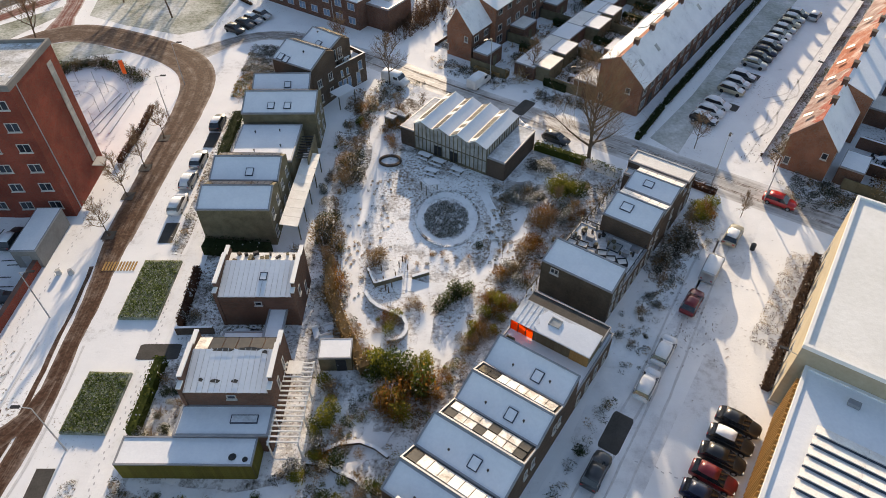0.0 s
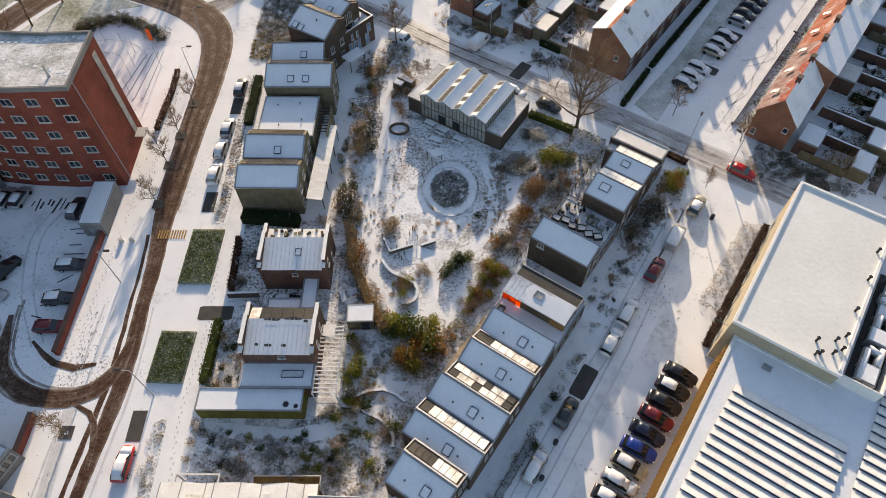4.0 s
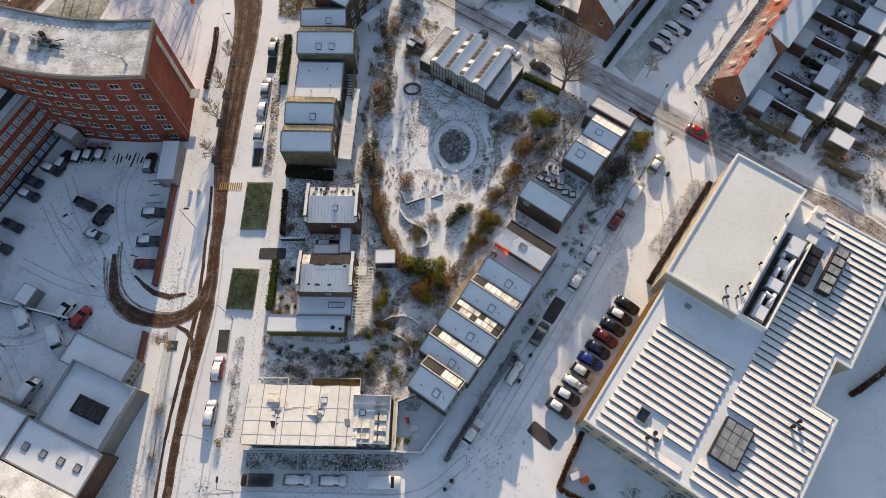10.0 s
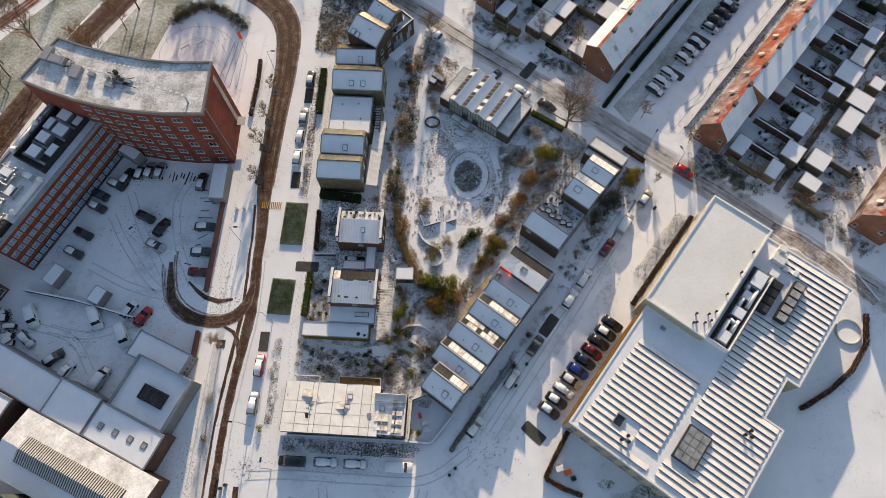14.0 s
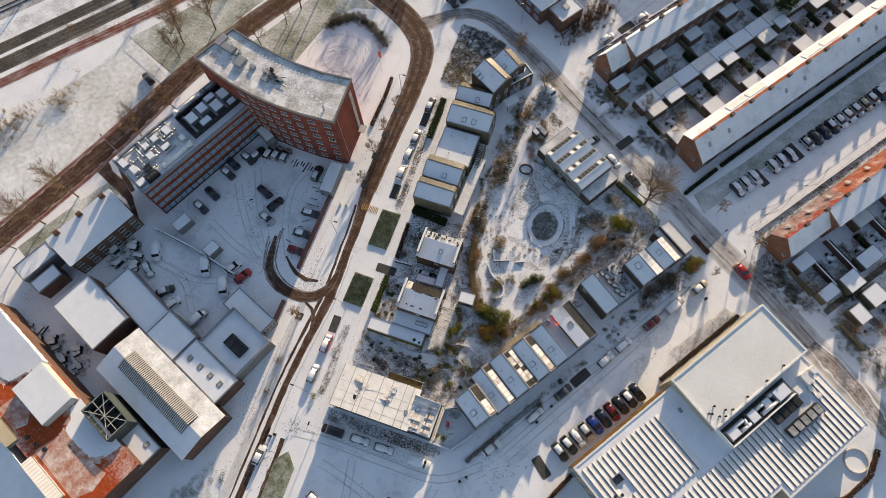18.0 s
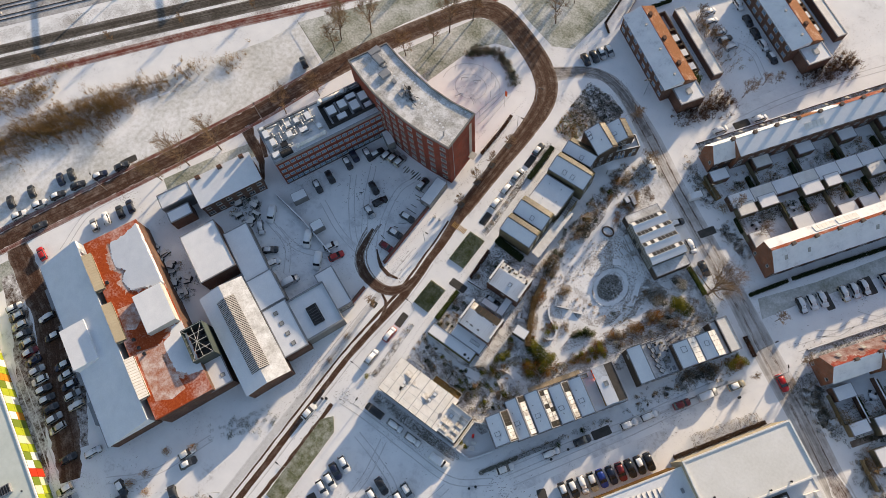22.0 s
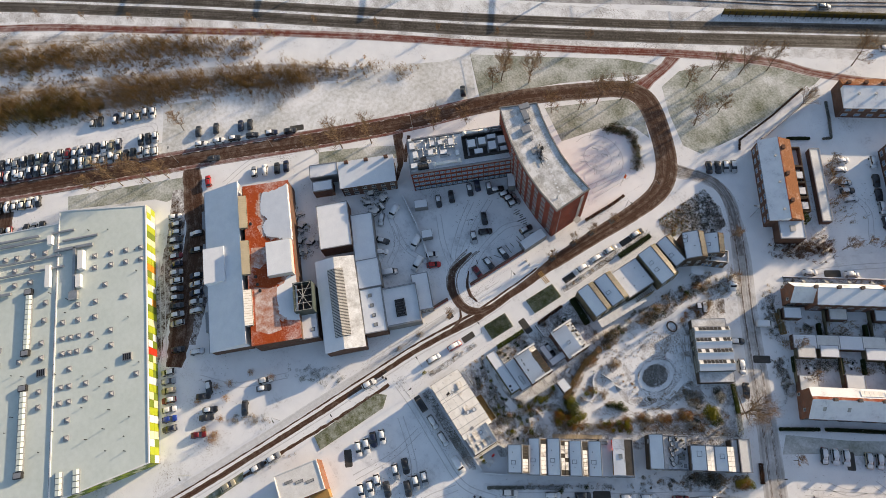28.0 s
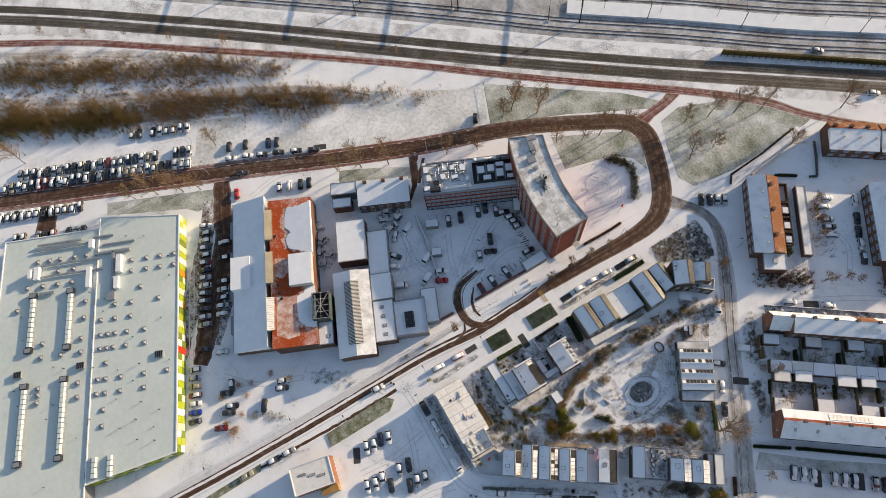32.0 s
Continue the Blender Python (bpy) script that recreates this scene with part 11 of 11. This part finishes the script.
low_wall([(-32.6, 10.2), (-9.4, 10.0), (-5.2, 9.8), (-1.4, 14.8)], 0.25, 0.9, mat_brick_grey, "low dark garden wall with snow on top")
low_wall([(-9.2, 10.4), (-9.0, 17.2)], 0.2, 1.6, mat_timber, "timber garden screen with snow on top")
low_wall([(-9.0, 17.4), (-4.2, 19.4)], 0.2, 1.4, mat_timber, "timber garden screen with snow on top")
low_wall([(-30.2, 45.0), (-26, 45.1)], 0.2, 1.2, mat_brick_grey, "low garden wall with snow on top")
low_wall([(-9.7, 50.9), (-8.9, 49.5), (-8.0, 48.6), (-6.8, 48.0), (-5.8, 47.5), (-5.0, 46.9), (-4.6, 46.0), (-4.6, 45.0), (-5.0, 44.2), (-5.8, 43.8), (-6.6, 43.8)], 0.35, 0.5, mat_concrete, "low curved seating wall in the court")
low_wall([(-13.4, 29.5), (-11.6, 29.2), (-10.2, 28.5), (-8.6, 27.8), (-7.5, 26.7), (-7.0, 25.6), (-7.0, 24.4)], 0.3, 0.4, mat_brick_grey, "low dark edging wall along a garden path")
low_wall([(-12.1, 30.6), (-10.4, 31.4), (-8.5, 31.6), (-7.0, 31.0), (-5.7, 30.0)], 0.3, 0.4, mat_brick_grey, "low dark edging wall along a garden path")
low_wall([(-9.6, 54.4), (-8.6, 52.0), (-5.4, 53.2)], 0.2, 0.7, mat_timber, "timber edge of a raised bed")
low_wall([(-4.2, 53.2), (-2.2, 54.0)], 0.3, 0.5, mat_timber, "timber bench wall in the court")
low_wall([(-86.4, 35.2), (-76, 33.6), (-63.5, 30.6)], 0.25, 1.5, mat_brick_grey, "grey wall between two car parks with snow on top")
cl_ = random.Random(52)
for x0_, y0_, x1_, y1_, n_ in ((-102.5, 24.0, -96.8, 31.0, 12), (-95.5, 24, -86.4, 30.6, 16), (-105, 5.6, -96, 3.0, 14), (-95, 4.6, -86.4, -2.4, 16)):
    for _ in range(n_):
        x, y = cl_.uniform(min(x0_, x1_), max(x0_, x1_)), cl_.uniform(min(y0_, y1_), max(y0_, y1_))
        t_ = thing("storage_crate", x, y, cl_.uniform(0, 90), "dark storage crate with snow on its lid in a yard", "crate", "yard crates")
        t_.scale = (cl_.uniform(0.6, 2.4), cl_.uniform(0.6, 1.3), cl_.uniform(0.6, 1.7))
        part("body", shared("crate_body", lambda: Build().box(-0.5, -0.5, 0, 0.5, 0.5, 0.9).box(-0.53, -0.53, 0.2, 0.53, 0.53, 0.27).box(-0.53, -0.53, 0.7, 0.53, 0.53, 0.77).mesh("body", mat_dark)), None, t_)
        part("lid", shared("crate_lid", lambda: Build().box(-0.55, -0.55, 0.9, 0.55, 0.55, 0.98).mesh("lid", mat_pv_snow)), None, t_)
cover("yard_scrub", "dark scrub between sheds in a works yard", [(cl_.uniform(-102.5, -86), cl_.uniform(23.4, 31.6), cl_.choice(("dark", "heath", "dark", "brown")), cl_.uniform(0.6, 1.3), 1.0) for _ in range(90)] + [(cl_.uniform(-105, -86), cl_.uniform(-3, 6.2), cl_.choice(("dark", "heath", "brown")), cl_.uniform(0.5, 1.1), 0.9) for _ in range(80)])
t_ = thing("timber_deck", 0.7, 36.6, EA - 90, "long pale timber walkway behind the east row", "deck")
for k in range(30):
    part("plank", shared("deckplank", lambda: Build().box(-0.55, -0.2, 0, 0.55, 0.2, 0.14).mesh("plank", mat_timber_pale)), None, t_, "", pose(0.5, -6.5 + 0.44 * k, 0.02))
t_ = thing("garden_lounge", -13.4, 44.2, 20, "snowed garden lounge set", "garden furniture")
for sx, sy, w, d in ((0, 0, 1.6, 0.7), (-0.9, 1.0, 0.7, 1.5), (0.6, 1.2, 1.0, 0.8)):
    part("seat", Build().box(sx - w / 2, sy - d / 2, 0, sx + w / 2, sy + d / 2, 0.4).box(sx - w / 2, sy + d / 2 - 0.12, 0.4, sx + w / 2, sy + d / 2, 0.75), mat_snow, t_)
t_ = thing("timber_hut", -2.4, 69.9, 35, "small lopsided snowed timber shelter", "shelter")
part("roof", Build().box(-1.1, -0.8, 1.35, 1.1, 0.8, 1.45, Matrix.Rotation(0.3, 4, 'Y')), mat_snow, t_)
for sx, sy in ((-0.9, -0.6), (0.9, -0.6), (-0.9, 0.6), (0.9, 0.6)):
    part("post", Build().box(sx - 0.05, sy - 0.05, 0, sx + 0.05, sy + 0.05, 1.3 - sx * 0.3), mat_timber, t_)
t_ = thing("stone_ring", -8.2, 76.5, 0, "small pond ring of dark stones", "pond edge")
for k in range(26):
    a = 2 * math.pi * k / 26
    part("stone", shared("pondstone", lambda: Build().box(-0.15, -0.16, 0, 0.15, 0.16, 0.35).mesh("stone", mat_brick_grey)), None, t_, "", pose(1.5 * math.cos(a), 1.2 * math.sin(a), 0, 0, 0, math.degrees(a)))
for k in range(14):
    s = k / 13
    solo("wooden_post", shared("wpost", lambda: Build().tube((0, 0, 0), (0, 0, 1.0), 0.07, 0.07, 6).mesh("wooden_post", mat_bark)), None, "short upright wooden play post", "post", "play posts", "", pose(-9.4 + 4.6 * s, 53.6 + 2.6 * math.sin(s * 9), 0))
for x, y, w, d, h, mt in ((-6.4, 13.4, 1.2, 0.8, 0.6, mat_pv_snow), (-7.4, 14.6, 0.5, 0.9, 0.9, PAINTS["red"]), (-6.0, 12.2, 1.0, 1.0, 0.5, mat_pv_snow), (18.0, 6.6, 1.6, 1.0, 0.9, mat_pv_snow), (19.4, 6.0, 1.2, 0.8, 0.8, mat_orange_ply), (17.6, 9.0, 0.7, 0.7, 0.7, mat_pv_snow), (20.4, 5.0, 0.8, 0.8, 0.7, mat_dark)):
    solo("storage_box", Build().box(-w / 2, -d / 2, 0, w / 2, d / 2, h), mt, "small storage box in a snowy yard", "box", "yard boxes", "", pose(x, y, 0, 0, 0, 20))
for x, y in ((-7.9, 87.8), (-6.8, 87.0), (-8.6, 86.4)):
    t_ = thing("garden_shed", x, y, -30, "tiny snowed bin shelter", "shelter", "bin shelters")
    flat_block(t_, rect(1.6, 1.1), 1.3, mat_timber, None, 0, 0.05, 0.06)
# play ground by the tower: kerb rings, low terraces and goal frames
for k, (x, y) in enumerate(((-56.7, 96.3), (-55.9, 92.8), (-55.4, 89.4), (-55.0, 86.0), (-59.2, 98.0), (-63.0, 99.4), (-67.0, 98.2), (-69.6, 95.0), (-53.2, 97.6))):
    solo("fence_post", shared("tallpost", lambda: Build().tube((0, 0, 0), (0, 0, 3.0), 0.05, 0.05, 5).mesh("fence_post", mat_steel)), None, "tall thin play ground fence post", "post", "play ground posts", "", pose(x, y, 0))
for r_k in (4.6, 8.6):
    ribbon("play_kerb", [(-62.5 + r_k * math.cos(radians(v)), 92.6 + r_k * 0.86 * math.sin(radians(v))) for v in range(-30 if r_k > 5 else 0, 200 if r_k > 5 else 361, 15)], 0.22, 0.028, mat_mark, "thin kerb ring showing through snow", "kerb")
for k in range(4):
    t_ = thing("terrace_step", -52.0 - 1.25 * k, 90.4 - 0.2 * k, 88 - 3 * k, "long low concrete terrace step under snow", "terrace step", "terrace steps")
    part("riser", shared("terrace_riser", lambda: Build().box(-6.2, -0.2, 0, 6.2, 0.2, 0.13).mesh("riser", mat_concrete)), None, t_)
    part("snow", shared("terrace_snow", lambda: Build().box(-6.2, -0.17, 0.13, 6.2, 0.17, 0.17).mesh("snow", mat_snow)), None, t_)
for x, y, rz in ((-65.2, 93.5, 35), (-61.8, 94.7, 35), (-63.4, 88.0, 60), (-59.4, 88.8, -30)):
    t_ = thing("play_frame", x, y, rz, "thin metal play goal frame", "goal frame", "play frames")
    part("bar", Build().box(-1.0, -0.04, 0.92, 1.0, 0.04, 1.0).box(-1.0, -0.04, 0, -0.92, 0.04, 0.92).box(0.92, -0.04, 0, 1.0, 0.04, 0.92).box(-1.0, 0.7, 0, 1.0, 0.76, 0.06), mat_steel, t_)
t_ = thing("flag_pole", -51.0, 92.4, 0, "flag pole with an orange banner", "flag")
part("pole", Build().tube((0, 0, 0), (0, 0, 8), 0.06, 0.04, 6), mat_steel, t_)
part("banner", Build().box(0.06, -0.02, 5.6, 0.7, 0.02, 7.9), mat_orange_ply, t_)
# field fence
t_ = thing("wire_fence", -118, 82, math.degrees(math.atan2(-6.5, 15)), "wire fence across a snowy field", "fence")
for k in range(8):
    part("post", shared("fence_post", lambda: None), None, t_, "", pose(2.3 * k, 0, 0))
part("rail", Build().box(0, -0.02, 1.0, 16.4, 0.02, 1.08), mat_timber, t_)

# red cycle lanes with white dashes along the ring road
RING = [(-205, -160), (-172.5, -89), (-155, -51), (-138, -13.4), (-120.5, 23.4), (-108.4, 51), (-101.3, 70.2), (-93.2, 88.5), (-84.5, 104), (-77.6, 114.5)]
for d_ in (-3.05, 3.05):
    ribbon("cycle_lane", offset(RING[:7], d_), [1.3, 1.3, 1.3, 1.3, 1.2, 1.0, 0.5], 0.04, mat_redpath, "narrow red cycle lane along a road", "cycle lane")
    b_ = Build()
    ln = curve_points([(x, y, 0) for x, y in offset(RING[:7], d_ * 0.76)], 2.4)
    for p, q in zip(ln[:-1:2], ln[1::2]):
        b_.box(0, -0.06, 0, 1.3, 0.06, 0.006, Matrix.Translation((p.x, p.y, 0.042)) @ Matrix.Rotation(math.atan2(q.y - p.y, q.x - p.x), 4, 'Z'))
    solo("lane_dashes", b_, mat_white, "row of worn white dashes on a road", "road marking", "", "stuff")


# ---- wheel marks and footprints in the snow ----
def wheel_marks(pts, gauge=0.75, w=0.26, z=0.0236):
    for d in (-gauge, gauge):
        ribbon("tyre_track", offset(pts, d), w, z, mat_mark, "faint tyre track in the snow", "tyre track", ragged=0.05)


rng = random.Random(77)
for pts in ([(-53.8, 38), (-58, 46), (-60, 55), (-58.5, 60)], [(-56, 34), (-62, 38), (-69, 46), (-73, 52)], [(-57, 35), (-66, 37), (-75, 41)], [(-60, 40), (-66, 49), (-70, 57)], [(-63, 30), (-72, 27), (-80, 28)], [(-70, 20), (-75, 26), (-84, 28.6)],
            [(-30, -1), (-22, -3), (-15, -6), (-9, -14)], [(-24, 1.5), (-22.5, -8), (-23.4, -20)], [(-6, 2), (-8, -8), (-6, -22)], [(34, 60), (27, 49), (20, 37.5), (12, 26), (3, 12)], [(36, 60.5), (29.5, 50), (22, 37), (15, 26), (6, 12)],
            [(44, 76), (53, 88), (66, 105.5), (90, 137)], [(46.5, 76.5), (55, 87.4), (68, 104.5)], [(46, 82), (50, 85), (52, 89)], [(52, 92), (57, 94), (59, 99)], [(0, 112), (4, 124), (16, 144), (36, 170)], [(-24, 133), (-14, 143), (-4, 146), (4, 140)],
            [(-156, -30), (-166, -52), (-176, -76)], [(-150, -24), (-158, -20), (-163, -30)], [(-124, -10), (-126, 2), (-121, 14)], [(-112, -38), (-98, -44), (-82, -51)], [(-72, -44), (-64, -36), (-58, -22)], [(-38, 3), (-30, 3.4), (-18, 3.2), (-6, 3.6), (2, 9)], [(-46, 44), (-47, 20), (-47.5, 0)], [(-45.6, 12), (-45.8, -12), (-46.6, -40)]):
    wheel_marks(pts)
steps = Build()


def footprints(x0, y0, x1, y1, sway=0.5):
    l = math.hypot(x1 - x0, y1 - y0)
    a = math.atan2(y1 - y0, x1 - x0)
    for k in range(int(l / 0.62)):
        s, side = k * 0.62, 0.13 if k % 2 else -0.13
        v = side + sway * math.sin(s * 0.21 + x0)
        m = Matrix.Translation((x0 + math.cos(a) * s - math.sin(a) * v, y0 + math.sin(a) * s + math.cos(a) * v, 0.03)) @ Matrix.Rotation(a + rng.uniform(-.2, .2), 4, 'Z')
        steps.add([m @ Vector(p) for p in ((-0.15, -0.06, 0), (0.13, -0.07, 0), (0.17, 0, 0), (0.13, 0.07, 0), (-0.15, 0.06, 0))], [(0, 1, 2, 3, 4)])


for line in ((-46, 92, -47.5, 57), (-47.6, 98, -46.6, 66), (-47, 64, -56, 82), (-49, 100, -60, 95), (-60, 97, -66, 88), (-48.5, 56, -47.6, 30), (-33, 58, -32.4, 20), (-31.6, 90, -31.4, 60), (-11, 58, -9, 76), (-8, 50, 2, 56), (4, 58, -6, 72), (-3, 44, 4, 52), (8, 60, 2, 72), (-9, 78, -4, 75), (-7, 66, 4, 69), (-2, 48, -10, 60), (24, 44, 30, 40), (33, 52, 39, 49), (14, 22, 24, 18), (18, 30, 28, 24),
             (-58, 38, -56, 58), (-64, 40, -57, 47), (-70, 50, -58, 52), (-36, 5, -8, 4.4), (44, 78, 54, 72), (60, 96, 70, 112), (0, 100, 2, 116), (-28, 118, -40, 112), (-90, 92, -80, 108), (-110, 86, -84, 116), (-68, 126, -50, 160), (-20, -2, -16, -22), (-110, -10, -100, -24), (-52, 64, -50.5, 84), (38, 74, 26, 82)):
    footprints(*line)
solo("footprints", steps, mat_mark_dark, "lines of footprints trodden into the snow", "footprints", "", "stuff")

for k, p in enumerate(curve_points([(x, y, 0) for x, y in offset([(-240.9, -67.9), (-221.4, -38.2), (-199.7, -10.3), (-171.6, 25.6), (-143.8, 59.7), (-116.1, 91.6), (-96.5, 114.9), (-77.9, 137.7), (-58.4, 158.7)], 3.6)], 17.0)):
    tree(p.x, p.y, (0, 3)[k % 2], 0.55 + 0.08 * (k % 3), 61 * k, "small bare verge tree between road and cycle path", "verge trees")

t_ = thing("stone_ring", 73.2, 33.7, 0, "pale stone seating ring on the snow", "seating ring")
for k in range(40):
    a = 2 * math.pi * k / 40
    part("stone", shared("seatstone", lambda: Build().box(-0.1, -0.18, 0, 0.1, 0.18, 0.4).mesh("stone", mat_concrete)), None, t_, "", pose(2.35 * math.cos(a), 2.35 * math.sin(a), 0, 0, 0, math.degrees(a)))
for k, (x, y, kd) in enumerate(((4.3, 137.7, 1), (-10.9, 140.6, 1), (-14.5, 143.4, 3))):
    tree(x, y, kd, 0.6, 77 * k, "bare tree between flats and garages", "court trees")

# streaks left by tyres and boots: a centre, its reach, the way they run, how many
b_ = Build()
rng = random.Random(21)
for cx_, cy_, rx_, ry_, way, n_ in ((5.5, 9.5, 6.0, 5.0, 48, 130), (-66.0, 50.0, 9.0, 8.0, 62, 150), (-57.5, 38.0, 2.2, 4.5, 75, 60), (-74.0, 26.0, 7.0, 4.0, 20, 70), (-16.0, -9.0, 8.0, 7.0, 80, 90), (-41.0, -4.0, 2.4, 5.0, 60, 60), (-38.5, 4.0, 3.0, 2.0, 10, 50), (-106.0, 2.0, 4.0, 8.0, 66, 60), (-164.0, -44.0, 5.0, 14.0, 64, 90), (-121.0, 15.0, 3.0, 8.0, 64, 50), (-66.0, -40.0, 6.0, 6.0, 40, 60), (27.0, 46.0, 4.0, 8.0, 57, 70), (46.0, 78.0, 4.0, 5.0, 54, 60), (2.0, 104.0, 3.0, 5.0, 80, 60), (-30.0, 116.5, 5.0, 2.0, -20, 40), (-6.0, 150.0, 5.0, 6.0, 56, 50), (-47.0, 82.0, 1.6, 12.0, 88, 70), (-47.5, 38.0, 1.5, 8.0, 88, 60), (-47.5, 5.0, 2.0, 16.0, 88, 90)):
    for _ in range(n_):
        m = pose(cx_ + rng.gauss(0, rx_ * 0.5), cy_ + rng.gauss(0, ry_ * 0.5), 0.0435, 0, 0, way + rng.gauss(0, 24))
        l_, w_k = rng.uniform(0.05, 0.3), rng.uniform(0.03, 0.075)
        b_.add([m @ Vector(p) for p in ((-l_, -w_k, 0), (l_ * 0.7, -w_k * 0.8, 0), (l_, 0, 0), (l_ * 0.6, w_k, 0), (-l_ * 0.9, w_k * 0.7, 0))], [(0, 1, 2, 3, 4)])
solo("snow_streaks", b_, mat_streak, "short dark streaks of tyres and boots in snow", "snow marks", "", "stuff")

# melted stripes between parked cars by the office tower
b_ = Build()
rng = random.Random(12)
for k in range(16):
    m = pose(-62.6 + 0.72 * k + rng.gauss(0, 0.1), 61.4 - 0.04 * k + rng.gauss(0, 0.3), 0.03, 0, 0, 78 + rng.gauss(0, 5))
    l_, w_k = rng.uniform(0.5, 1.5), rng.uniform(0.08, 0.2)
    b_.add([m @ Vector(p) for p in ((-l_, -w_k, 0), (l_, -w_k * 0.6, 0), (l_, w_k, 0), (-l_, w_k * 0.7, 0))], [(0, 1, 2, 3)])
for k in range(12):
    m = pose(-54.2 + rng.gauss(0, 0.5), 42 + 1.5 * k + rng.gauss(0, 0.4), 0.03, 0, 0, 5 + rng.gauss(0, 8))
    l_ = rng.uniform(0.6, 1.6)
    b_.add([m @ Vector(p) for p in ((-l_, -0.1, 0), (l_, -0.07, 0), (l_, 0.1, 0), (-l_, 0.08, 0))], [(0, 1, 2, 3)])
solo("melt_marks", b_, mat_bitumen, "dark melted stripes in car park snow", "melt marks", "", "stuff")
